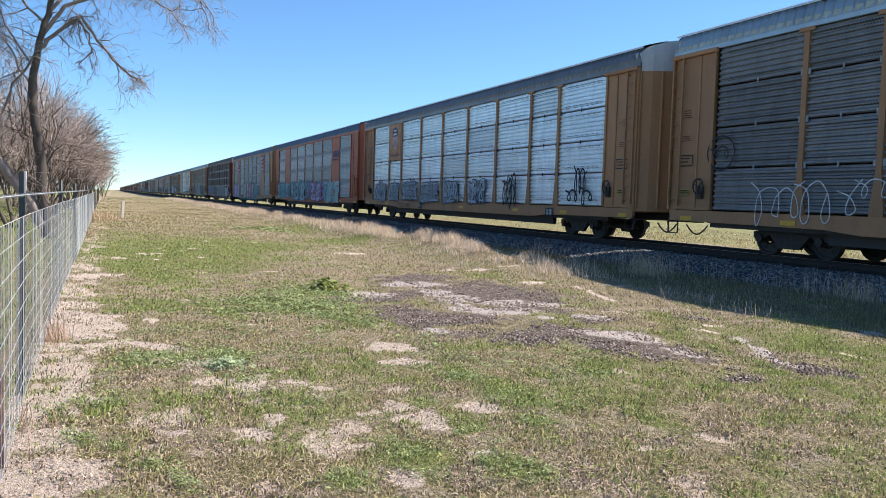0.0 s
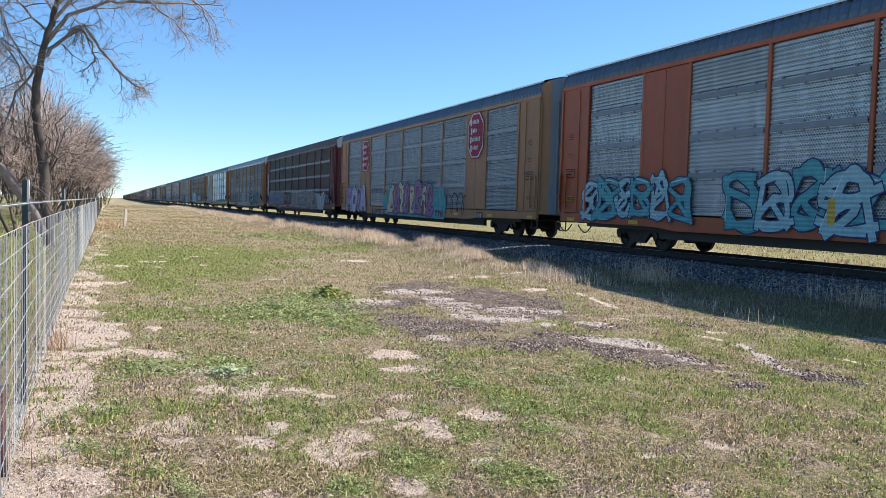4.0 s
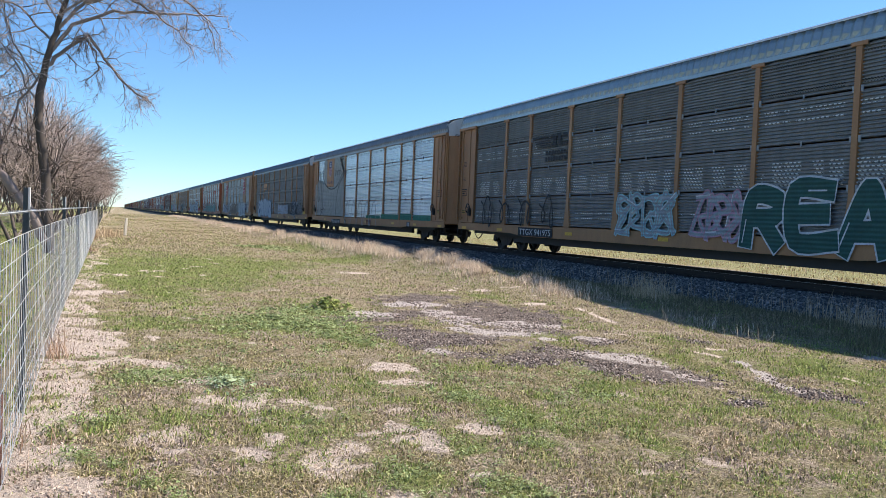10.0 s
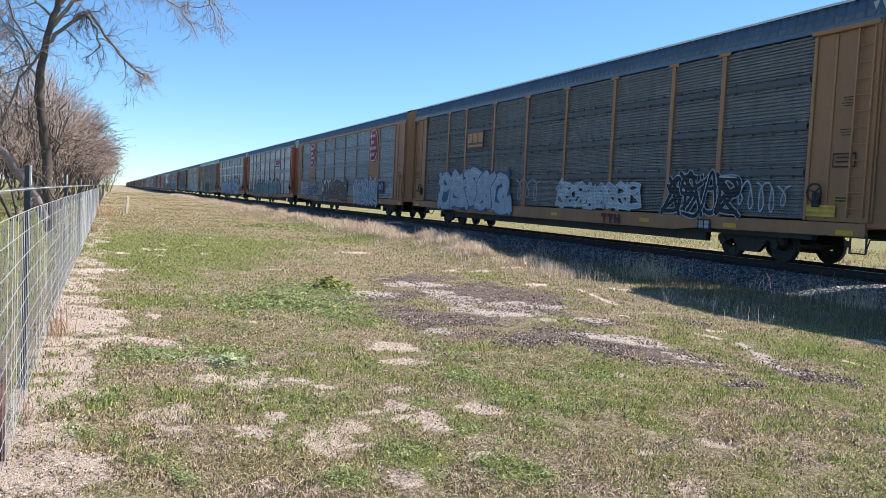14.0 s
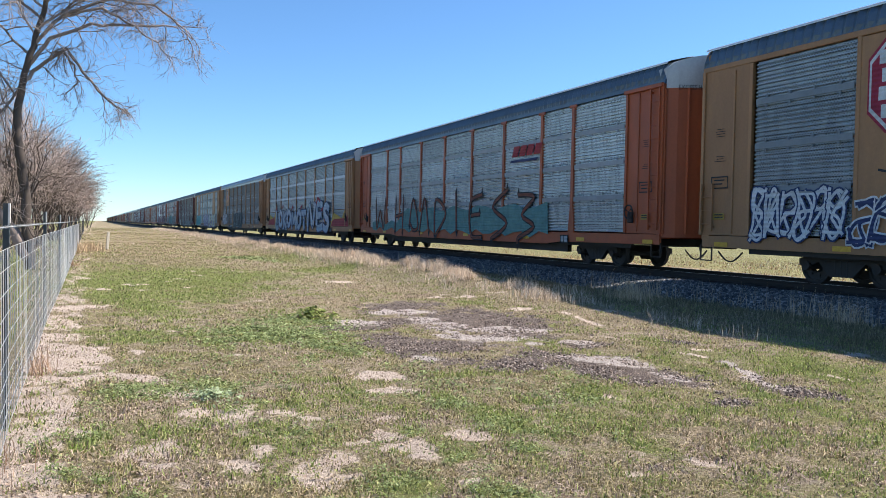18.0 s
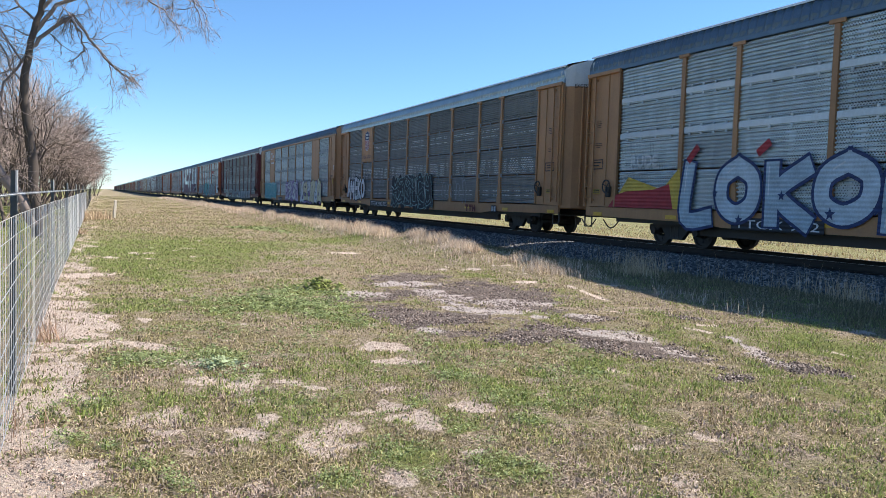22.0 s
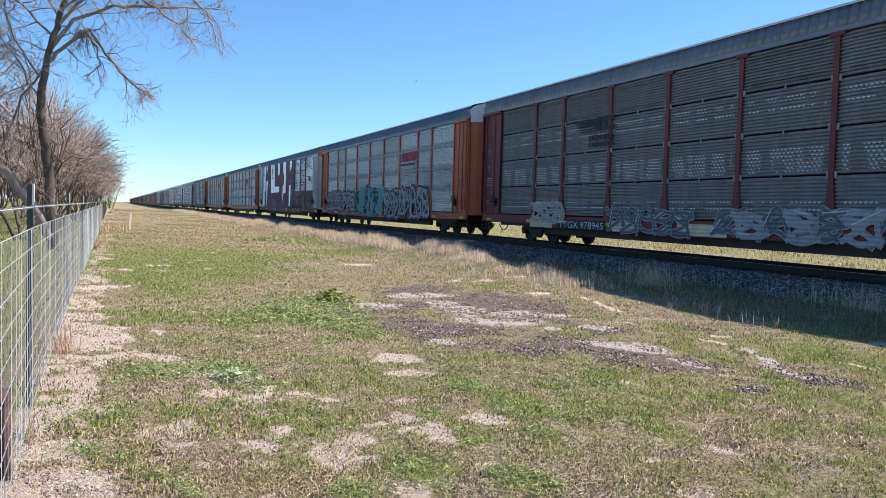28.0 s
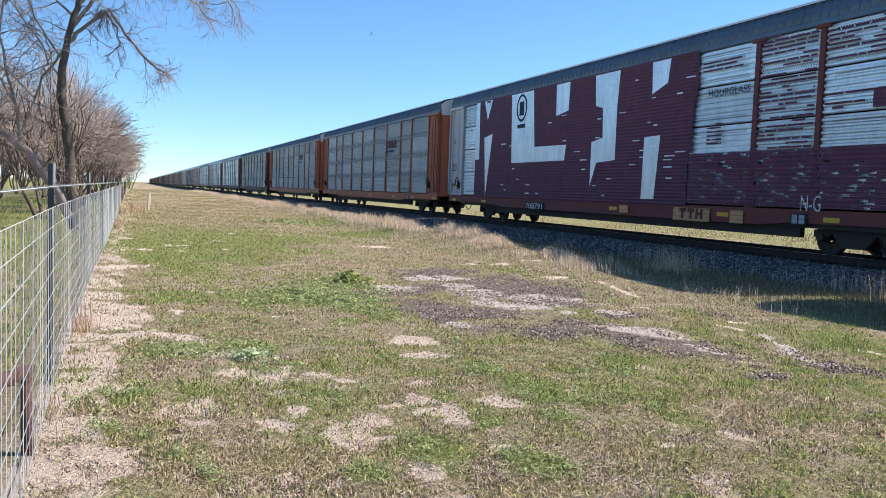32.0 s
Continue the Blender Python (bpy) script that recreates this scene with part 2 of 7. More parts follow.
def prism(bm, outline, x0, x1, axis="y"):
    """Closed outline of (u, v) pairs drawn out from x0 to x1 along the axis."""
    def put(u, v, w):
        return (u, w, v) if axis == "y" else (w, u, v)
    a = [bm.verts.new(put(u, v, x0)) for u, v in outline]
    b = [bm.verts.new(put(u, v, x1)) for u, v in outline]
    k = len(outline)
    for i in range(k):
        bm.faces.new((a[i], a[(i + 1) % k], b[(i + 1) % k], b[i]))
    bm.faces.new(a[::-1])
    bm.faces.new(b)


def to_mesh(bm, name, mat, smooth=False):
    bmesh.ops.recalc_face_normals(bm, faces=bm.faces)
    me = bpy.data.meshes.new(name)
    bm.to_mesh(me)
    bm.free()
    if mat:
        me.materials.append(mat)
    if smooth:
        me.polygons.foreach_set("use_smooth", [True] * len(me.polygons))
    return me


def part(name, me, parent, label="", m=None):
    ob = new(name, me)
    ob.parent = parent
    if m is not None:
        ob.matrix_basis = m
    if label:
        ob["label"] = label
    return ob


_cache = {}


def shared(key, make):
    if key not in _cache:
        _cache[key] = make()
    return _cache[key]


def with_mat(key, make, mat):
    """One mesh a shape and a material."""
    def build():
        me = make()
        me.materials.clear()
        me.materials.append(mat)
        return me
    return shared((key, mat.name), build)

# ---- ground ----
RAIL_Z = 0.29
TRACK_X = 15.95
def bump2(x, y):
    """Gentle relief of the ground sheet (metres)."""
    z = 0.05 * np.sin(0.31 * x + 0.6) * np.sin(0.23 * y + 1.1) + 0.025 * np.sin(1.1 * x + 0.3 * y) * np.sin(0.9 * y - 0.4 * x + 2)
    return z


def ground_z(x, y):
    """Height of the ground: flat verge, a shallow ditch, the ballast bank under the track."""
    x, y = np.asarray(x, float), np.asarray(y, float)
    d = np.abs(x - TRACK_X)
    z = bump2(x, y) * np.clip((d - 3.5) / 3.0, 0, 1)
    z = z + np.interp(y, (9, 13, 17, 20, 45, 110, 200), (0, 0.07, 0.25, 0.3, 0.3, 0.16, 0.0)) * np.exp(-((x - 8.15) / 0.9) ** 2)
    z = z + 0.22 * np.exp(-((y - 130) / 60) ** 2) * np.clip((TRACK_X - 3 - x) / 3, 0, 1)
    bank = np.clip((3.7 - d) / 2.0, 0, 1)
    return z * (1 - bank) - 0.12 * np.exp(-((d - 4.2) / 0.9) ** 2) * (x < TRACK_X) + (RAIL_Z - 0.19) * bank


ELL = []


def patch(kind, x, y, rx, ry, turn=0.0, soft=0.35):
    ELL.append((kind, x, y, rx, ry, radians(turn), soft))


patch("sand", 2.42, 7.23, 0.19, 0.28, 36, 0.4)
patch("sand", 2.30, 6.46, 0.19, 0.18, 58, 0.4)
patch("sand", 1.26, 5.84, 0.12, 0.13, 25, 0.5)
patch("sand", 1.39, 5.63, 0.06, 0.13, 47, 0.5)
patch("sand", 1.56, 4.89, 0.10, 0.09, 61, 0.4)
patch("sand", 1.74, 4.93, 0.10, 0.19, 4, 0.5)
patch("sand", 1.78, 4.68, 0.14, 0.18, 45, 0.35)
patch("sand", 1.79, 4.44, 0.08, 0.11, 32, 0.35)
patch("sand", 2.21, 4.73, 0.11, 0.13, 35, 0.6)
patch("sand", 1.86, 3.92, 0.06, 0.06, 58, 0.4)
patch("sand", 0.65, 6.73, 0.13, 0.13, 51, 0.5)
patch("sand", 0.78, 4.64, 0.09, 0.16, 32, 0.6)
patch("sand", 0.68, 3.83, 0.05, 0.09, 34, 0.6)
patch("sand", 0.20, 3.97, 0.05, 0.10, 32, 0.6)
patch("sand", -0.12, 4.35, 0.14, 0.11, 53, 0.5)
patch("sand", -0.31, 4.11, 0.11, 0.15, 45, 0.5)
patch("sand", -0.42, 4.32, 0.10, 0.12, 44, 0.5)
patch("sand", -0.30, 6.11, 0.19, 0.21, 56, 0.5)
patch("sand", -0.41, 5.73, 0.10, 0.15, 49, 0.6)
patch("sand", -0.32, 5.03, 0.08, 0.15, 43, 0.6)
patch("sand", -0.50, 5.40, 0.07, 0.11, 41, 0.6)
patch("sand", -0.26, 7.80, 0.13, 0.27, 68, 0.5)
patch("sand", 0.29, 7.69, 0.12, 0.42, 46, 0.5)
patch("sand", -0.32, 14.60, 0.59, 0.28, 34, 0.5)
patch("sand", -0.22, 9.72, 0.10, 0.35, 16, 0.5)
patch("sand", 0.64, 19.45, 0.12, 0.34, 19, 0.5)
patch("sand", 0.06, 18.23, 0.24, 0.24, 31, 0.5)
patch("sand", -0.32, 12.17, 0.07, 0.52, 10, 0.5)
patch("sand", 0.42, 9.24, 0.07, 0.13, 32, 0.5)
patch("sand", -0.14, 8.47, 0.11, 0.22, 36, 0.6)
patch("sand", 0.29, 4.85, 0.06, 0.14, 48, 0.8)
patch("sand", 0.91, 4.98, 0.05, 0.09, 42, 0.8)
patch("sand", 1.90, 5.46, 0.07, 0.19, 87, 0.8)
patch("sand", 1.26, 4.25, 0.05, 0.14, 77, 0.9)
patch("sand", 8.84, 24.40, 0.61, 0.29, 47, 0.5)
patch("sand", 8.29, 17.95, 0.35, 0.81, 21, 0.6)
patch("sand", 5.54, 19.61, 0.46, 0.38, 32, 0.6)
patch("sand", 6.83, 12.50, 0.26, 0.25, 32, 0.6)
patch("sand", 7.08, 11.01, 0.07, 0.73, -13, 0.5)
patch("sand", 6.64, 7.70, 0.16, 0.15, 14, 0.5)
patch("gravel", 5.06, 13.76, 1.01, 0.63, 48, 0.6)
patch("gravel", 3.39, 9.21, 0.46, 1.06, -3, 0.6)
patch("gravel", 3.56, 8.69, 0.62, 0.54, 22, 0.5)
patch("gravel", 3.94, 7.31, 0.44, 0.41, 50, 0.5)
patch("gravel", 4.57, 7.40, 0.46, 0.88, 1, 0.6)
patch("gravel", 4.81, 6.84, 0.56, 1.10, 11, 0.6)
patch("gravel", 5.81, 11.50, 0.28, 1.70, -9, 0.6)
patch("gravel", 5.23, 11.21, 1.08, 1.97, 2, 0.6)
patch("gravel", 4.02, 11.52, 1.44, 0.28, 43, 0.6)
patch("gravel", 3.47, 11.03, 0.72, 0.41, 25, 0.7)
patch("gravel", 4.99, 5.90, 0.22, 0.15, 9, 0.6)
patch("gravel", 6.87, 8.33, 0.18, 0.34, -4, 0.6)
patch("gravel", 5.74, 5.37, 0.27, 0.35, 10, 0.7)
patch("gravel", 4.75, 5.16, 0.21, 0.14, 23, 0.9)
patch("gravel", 5.42, 8.30, 0.44, 0.30, 30, 0.7)
patch("gravel", 5.15, 9.53, 0.57, 0.62, 10, 0.6)
patch("gravel", 3.56, 7.72, 0.30, 0.36, 49, 0.8)
patch("pale", 4.73, 11.52, 0.16, 1.11, 7, 0.7)
patch("pale", 4.89, 10.01, 0.18, 1.15, 7, 0.7)
patch("pale", 4.82, 12.83, 0.29, 0.58, 50, 0.7)
patch("pale", 4.40, 10.30, 0.09, 1.20, -3, 0.8)
patch("pale", 4.66, 9.29, 0.20, 0.49, 31, 0.7)
patch("pale", 4.82, 7.38, 0.22, 0.52, 26, 0.8)
patch("pale", 4.48, 12.98, 0.41, 0.22, 66, 0.5)
patch("pale", 4.75, 11.97, 0.27, 0.34, 27, 0.6)
patch("pale", 4.74, 10.57, 0.23, 0.90, 7, 0.7)
patch("pale", 4.18, 9.45, 0.16, 0.45, 10, 0.8)
patch("pale", 4.55, 9.12, 0.28, 0.37, 55, 0.6)
patch("pale", 5.39, 9.97, 0.33, 0.62, 43, 0.7)
patch("pale", 3.63, 11.70, 0.33, 0.43, 18, 0.8)
patch("pale", 5.52, 8.51, 0.22, 0.24, 59, 0.6)
patch("pale", 4.84, 7.40, 0.23, 0.22, 18, 0.8)
patch("pale", 5.12, 7.03, 0.25, 0.39, 8, 0.8)
patch("pale", 5.07, 6.29, 0.11, 0.32, 3, 0.8)
patch("pale", 6.23, 6.83, 0.10, 0.25, -14, 0.5)
patch("pale", 6.04, 6.37, 0.08, 0.44, -22, 0.5)
patch("pale", 5.77, 5.72, 0.09, 0.36, -1, 0.7)
patch("pale", 3.24, 8.02, 0.15, 0.16, 42, 0.7)
patch("pale", 4.86, 8.46, 0.19, 0.17, 37, 0.9)
patch("weed", 2.07, 10.35, 1.10, 0.93, 35, 0.6)
patch("weed", 2.68, 11.88, 0.63, 0.67, 30, 0.6)
patch("weed", 0.87, 7.19, 0.20, 0.46, 16, 0.6)
patch("weed", 0.33, 6.87, 0.25, 0.34, 41, 0.5)
patch("weed", 0.86, 6.72, 0.23, 0.13, 33, 0.5)
patch("weed", 1.14, 5.27, 0.15, 0.20, 25, 0.6)
patch("weed", 1.05, 6.14, 0.19, 0.16, 38, 0.6)
patch("weed", 1.52, 4.01, 0.17, 0.33, 5, 0.6)
patch("weed", 1.07, 3.72, 0.09, 0.15, 20, 0.6)
patch("weed", 1.88, 3.63, 0.21, 0.23, 23, 0.7)
patch("weed", 2.47, 4.33, 0.12, 0.15, 35, 0.7)
patch("weed", 1.99, 4.35, 0.14, 0.14, 49, 0.7)
patch("weed", 2.50, 5.68, 0.17, 0.23, 15, 0.7)
patch("weed", 2.56, 8.99, 0.26, 0.49, 10, 0.6)
patch("weed", 2.84, 10.09, 0.28, 0.40, 15, 0.6)
patch("weed", -0.17, 4.80, 0.13, 0.09, -65, 0.5)
patch("weed", 0.04, 4.59, 0.06, 0.08, 31, 0.6)
patch("weed", 0.19, 4.25, 0.06, 0.10, 33, 0.6)
patch("weed", 0.32, 3.99, 0.06, 0.24, 13, 0.6)
patch("weed", 1.90, 5.00, 0.11, 0.11, 56, 0.7)
patch("weed", 5.43, 32.62, 0.75, 2.93, 5, 0.6)
patch("weed", 8.69, 39.68, 0.48, 9.61, -7, 0.6)
patch("green", 0.80, 25.40, 1.24, 3.69, 16, 0.6)
patch("green", 3.06, 22.79, 1.82, 2.53, 31, 0.8)
patch("green", 1.92, 17.87, 1.10, 2.43, 20, 0.8)
patch("green", 0.55, 15.42, 0.60, 2.11, 15, 0.8)
patch("green", 0.41, 10.68, 0.49, 0.89, 33, 0.7)
patch("green", 1.12, 10.32, 0.27, 1.15, 9, 0.8)
patch("green", 2.65, 5.15, 0.17, 0.54, -3, 0.6)
patch("green", 3.94, 5.90, 0.31, 0.26, 34, 0.6)
patch("green", 2.62, 5.88, 0.11, 0.45, -4, 0.7)
patch("green", 3.16, 4.25, 0.16, 0.48, -12, 0.9)
patch("green", 5.63, 6.51, 0.13, 0.50, -19, 0.8)
patch("green", 5.17, 4.84, 0.12, 0.19, 25, 0.8)
patch("green", 5.15, 8.77, 0.29, 0.27, 15, 0.6)
patch("green", 6.44, 13.97, 0.28, 0.57, 7, 0.7)
patch("green", 6.06, 11.80, 0.18, 0.34, -1, 0.6)
patch("green", 6.79, 11.35, 0.28, 0.42, 14, 0.7)
patch("green", 6.68, 24.33, 1.71, 1.21, 55, 0.8)
patch("green", 6.71, 8.53, 0.28, 0.44, 23, 0.8)
patch("green", 5.34, 5.53, 0.18, 0.63, -14, 0.9)
patch("green", 6.88, 6.25, 0.36, 1.01, -20, 1)
patch("dry", 5.73, 38.96, 7.44, 4.30, 66, 0.8)
patch("dry", 7.38, 83.77, 13.08, 24.03, 16, 0.8)
patch("dry", 3.40, 15.80, 0.74, 2.12, 17, 0.8)
patch("dry", 1.71, 8.47, 0.25, 0.43, 26, 0.8)
patch("dry", 5.77, 17.11, 0.67, 2.13, 13, 0.8)
patch("dry", 8.03, 16.04, 0.62, 1.98, 8, 0.8)
patch("dry", 3.81, 4.50, 0.14, 0.73, -17, 0.9)
patch("dry", 4.38, 4.05, 0.28, 0.54, -5, 0.9)
patch("dry", 2.20, 14.13, 0.27, 0.51, 25, 0.8)
patch("green", 1.4, 20.5, 2.3, 6.0, 0, 0.5)
patch("green", 1.5, 75.0, 3.0, 14.0, 0, 0.6)
patch("green", 7.0, 33.0, 1.3, 4.0, 0, 0.5)
patch("dry", 3.5, 40.0, 4.5, 12.0, 0, 0.9)
patch("dry", 5.0, 58.0, 6.0, 20.0, 0, 0.6)
patch("dry", 10.4, 24.0, 1.0, 9.0, 3, 0.6)
patch("dry", 10.2, 60.0, 1.4, 40.0, 0, 0.6)
patch("dry", 0.1, 42.0, 0.6, 3.0, 0, 0.6)


def hash_noise(x, y, s, seed=0):
    """Smooth value noise in numpy."""
    x, y = x * s + 31.7 * seed, y * s - 17.3 * seed
    xi, yi = np.floor(x), np.floor(y)
    fx, fy = x - xi, y - yi
    fx, fy = fx * fx * (3 - 2 * fx), fy * fy * (3 - 2 * fy)

    def h(a, b):
        v = np.sin(a * 127.1 + b * 311.7 + seed * 74.7) * 43758.5453
        return v - np.floor(v)
    return (h(xi, yi) * (1 - fx) + h(xi + 1, yi) * fx) * (1 - fy) + (h(xi, yi + 1) * (1 - fx) + h(xi + 1, yi + 1) * fx) * fy


def masks(x, y):
    x, y = np.asarray(x, float), np.asarray(y, float)
    w = hash_noise(x, y, 2.3, 1) * 0.6 + hash_noise(x, y, 6.1, 2) * 0.4 - 0.5
    w2 = hash_noise(x, y, 15.0, 3) - 0.5
    out = {k: np.zeros_like(x) for k in ("sand", "gravel", "pale", "green", "dry", "weed")}
    for kind, cx, cy, rx, ry, a, soft in ELL:
        u = (x - cx) * math.cos(a) + (y - cy) * math.sin(a)
        v = -(x - cx) * math.sin(a) + (y - cy) * math.cos(a)
        d = np.sqrt((u / rx) ** 2 + (v / ry) ** 2) + w * 1.0 + w2 * (1.1 if kind == "sand" else 0.7)
        out[kind] = np.maximum(out[kind], np.clip((1 + soft * 0.5 - d) / soft, 0, 1))
    # bare trodden strip along the fence
    fx = np.interp(y, (2.6, 5.95, 12.05, 18.2, 110), (-0.40, -0.51, -0.595, -0.63, -1.4))
    edge = np.interp(y, (3, 4.3, 6, 7.5, 9, 11, 15, 23, 40), (0.05, -0.05, -0.1, 0.12, 0.05, -0.1, -0.2, -0.1, -0.4)) + 0.75 * w
    strip = np.interp(y, (8, 13, 60), (0.85, 0.55, 0.4)) * np.clip((edge - x) / 0.12, 0, 1) * np.clip((x - fx + 0.15) / 0.1, 0, 1) * (y > 2)
    out["sand"] = np.maximum(out["sand"], strip * np.clip(0.35 + (hash_noise(x, y * 1.6, 2.6, 44) * 0.6 + hash_noise(x, y, 8, 45) * 0.4 - 0.32) * 4, 0, 1))
    n = hash_noise(x, y, 1.7, 5) * 0.5 + hash_noise(x, y, 4.3, 6) * 0.5
    out["sand"] = np.maximum(out["sand"], np.clip((n - np.where((y < 6.5) & (x < 1.9), 0.62, 0.76)) * 7, 0, 0.75) * (np.abs(x) < 9) * (x > -1.5) * (y > 1.5))
    out["green"] = np.maximum(out["green"], 0.8 * out["weed"])
    olive = np.clip((x - 2.0 - 0.12 * y) / 0.6, 0, 1) * np.clip((9.5 - y) / 2, 0, 1) * np.clip(0.4 + 1.1 * (hash_noise(x, y, 0.9, 91) - 0.4), 0, 0.5) * (1 - out["dry"])
    out["green"] = np.maximum(out["green"], olive)
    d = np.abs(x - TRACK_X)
    # ballast band, whose ground colour also holds the shade under the train
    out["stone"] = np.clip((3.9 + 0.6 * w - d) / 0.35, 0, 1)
    out["green"] = np.maximum(out["green"], 0.75 * np.clip((-0.9 - x) / 1.5, 0, 1))
    out["green"] = np.maximum(out["green"], 0.62 * np.clip((x - TRACK_X - 4.5) / 1.5, 0, 1))
    out["dry"] = np.maximum(out["dry"], 0.8 * np.clip((6.0 + 1.4 * w - d) / 0.9, 0, 1))
    out["dry"] = np.maximum(out["dry"], np.clip((hash_noise(x, y, 0.21, 8) - 0.55) * 3, 0, 0.7))
    out["dry"] = out["dry"] * (x < TRACK_X + 3)
    return out


def ground_mat():
    m, n, l, p = material("verge soil and turf")
    co = n.new("ShaderNodeTexCoord").outputs["Object"]
    a = n.new("ShaderNodeVertexColor")
    a.layer_name = "cover"
    b = n.new("ShaderNodeVertexColor")
    b.layer_name = "cover2"
    sa, sb = n.new("ShaderNodeSeparateColor"), n.new("ShaderNodeSeparateColor")
    l.new(a.outputs["Color"], sa.inputs[0])
    l.new(b.outputs["Color"], sb.inputs[0])
    f1 = noise_node(n, l, co, 30, 6, 0.75)
    f2 = noise_node(n, l, co, 3.5, 5, 0.65)
    f3 = noise_node(n, l, co, 120, 4, 0.7)
    f4 = noise_node(n, l, co, 0.35, 5, 0.6)
    f5 = noise_node(n, l, co, 11, 5, 0.7)
    turf = ramp(n, l, f1, [(0.3, (0.12, 0.092, 0.065)), (0.44, (0.25, 0.20, 0.14)), (0.56, (0.44, 0.352, 0.28)), (0.72, (0.66, 0.53, 0.445))])
    turf = mix(n, l, ramp(n, l, f2, [(0.42, (0, 0, 0)), (0.62, (0.8,) * 3)]), turf, ramp(n, l, f1, [(0.32, (0.08, 0.075, 0.028)), (0.5, (0.20, 0.185, 0.07)), (0.7, (0.33, 0.29, 0.13))]))
    turf = mix(n, l, ramp(n, l, f4, [(0.42, (0, 0, 0)), (0.65, (0.45,) * 3)]), turf, (0.17, 0.15, 0.05))

    def cover(mask, lo, hi):
        a = calc(n, l, "ADD", calc(n, l, "MULTIPLY", f1, 0.45), calc(n, l, "MULTIPLY", f5, 0.45))
        return ramp(n, l, calc(n, l, "ADD", calc(n, l, "MULTIPLY", mask, 0.6), a), [(lo, (0, 0, 0)), (hi, (1, 1, 1))])
    c = mix(n, l, cover(sb.outputs[0], 0.65, 0.95), turf, ramp(n, l, f1, [(0.34, (0.07, 0.08, 0.03)), (0.5, (0.17, 0.19, 0.06)), (0.7, (0.30, 0.30, 0.12))]))
    c = mix(n, l, cover(sb.outputs[1], 0.6, 0.9), c, ramp(n, l, f1, [(0.34, (0.11, 0.08, 0.045)), (0.5, (0.27, 0.215, 0.135)), (0.7, (0.47, 0.385, 0.27))]))
    c = mix(n, l, cover(sa.outputs[0], 0.64, 0.82), c, ramp(n, l, f3, [(0.3, (0.40, 0.315, 0.255)), (0.5, (0.58, 0.475, 0.395)), (0.7, (0.71, 0.60, 0.515))]))
    c = mix(n, l, cover(sa.outputs[1], 0.68, 0.84), c, ramp(n, l, f3, [(0.32, (0.06, 0.045, 0.038)), (0.5, (0.14, 0.11, 0.095)), (0.7, (0.33, 0.275, 0.245))]))
    c = mix(n, l, cover(sa.outputs[2], 0.66, 0.86), c, ramp(n, l, f3, [(0.3, (0.24, 0.20, 0.18)), (0.5, (0.48, 0.42, 0.385)), (0.7, (0.68, 0.60, 0.55))]))
    # near-black ramp: deep shade beside and beneath the cars, put into the colour
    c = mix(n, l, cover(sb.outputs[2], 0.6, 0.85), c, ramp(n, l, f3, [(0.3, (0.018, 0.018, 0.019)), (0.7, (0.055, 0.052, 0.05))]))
    l.new(c, p.inputs["Base Color"])
    p.inputs["Roughness"].default_value = 0.95
    p.inputs["Specular IOR Level"].default_value = 0.1
    bump(n, l, f1, 1.0, 0.05, p)
    return m


def axis_steps(marks):
    out = []
    for a, b, s in marks:
        out += list(np.arange(a, b - 1e-6, s))
    return np.array(out + [marks[-1][1]])


def build_ground():
    xs = axis_steps([(-3000, -300, 900), (-300, -40, 40), (-40, -4, 3), (-4, -0.8, 0.2), (-0.8, 6.5, 0.055), (6.5, 9, 0.1), (9, 22, 0.35), (22, 60, 5), (60, 300, 40), (300, 3000, 900)])
    ys = axis_steps([(-1500, -60, 360), (-60, 0, 6), (0, 2, 0.5), (2, 8, 0.055), (8, 16, 0.11), (16, 30, 0.35), (30, 80, 1.2), (80, 300, 8), (300, 900, 60), (900, 4500, 600)])
    gx, gy = np.meshgrid(xs, ys)
    gz = ground_z(gx, gy)
    near = (np.abs(gx) < 9) & (gy < 16) & (gy > 1)
    gz = gz + near * (hash_noise(gx, gy, 5, 3) - 0.5) * 0.03
    nx, ny = len(xs), len(ys)
    idx = np.arange(nx * ny).reshape(ny, nx)
    quads = np.stack([idx[:-1, :-1], idx[:-1, 1:], idx[1:, 1:], idx[1:, :-1]], -1).reshape(-1, 4)
    me = bpy.data.meshes.new("ground")
    me.from_pydata(np.stack([gx, gy, gz], -1).reshape(-1, 3).tolist(), [], quads.tolist())
    k = masks(gx.ravel(), gy.ravel())
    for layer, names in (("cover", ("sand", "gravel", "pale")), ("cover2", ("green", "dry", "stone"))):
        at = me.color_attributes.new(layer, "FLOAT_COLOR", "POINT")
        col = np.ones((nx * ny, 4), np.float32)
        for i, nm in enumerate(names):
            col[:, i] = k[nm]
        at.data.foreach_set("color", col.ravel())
    me.materials.append(ground_mat())
    me.polygons.foreach_set("use_smooth", [True] * len(me.polygons))
    tagged(new("ground", me), "dry grassy railway verge with bare sandy patches", "ground", kind="structure")


build_ground()

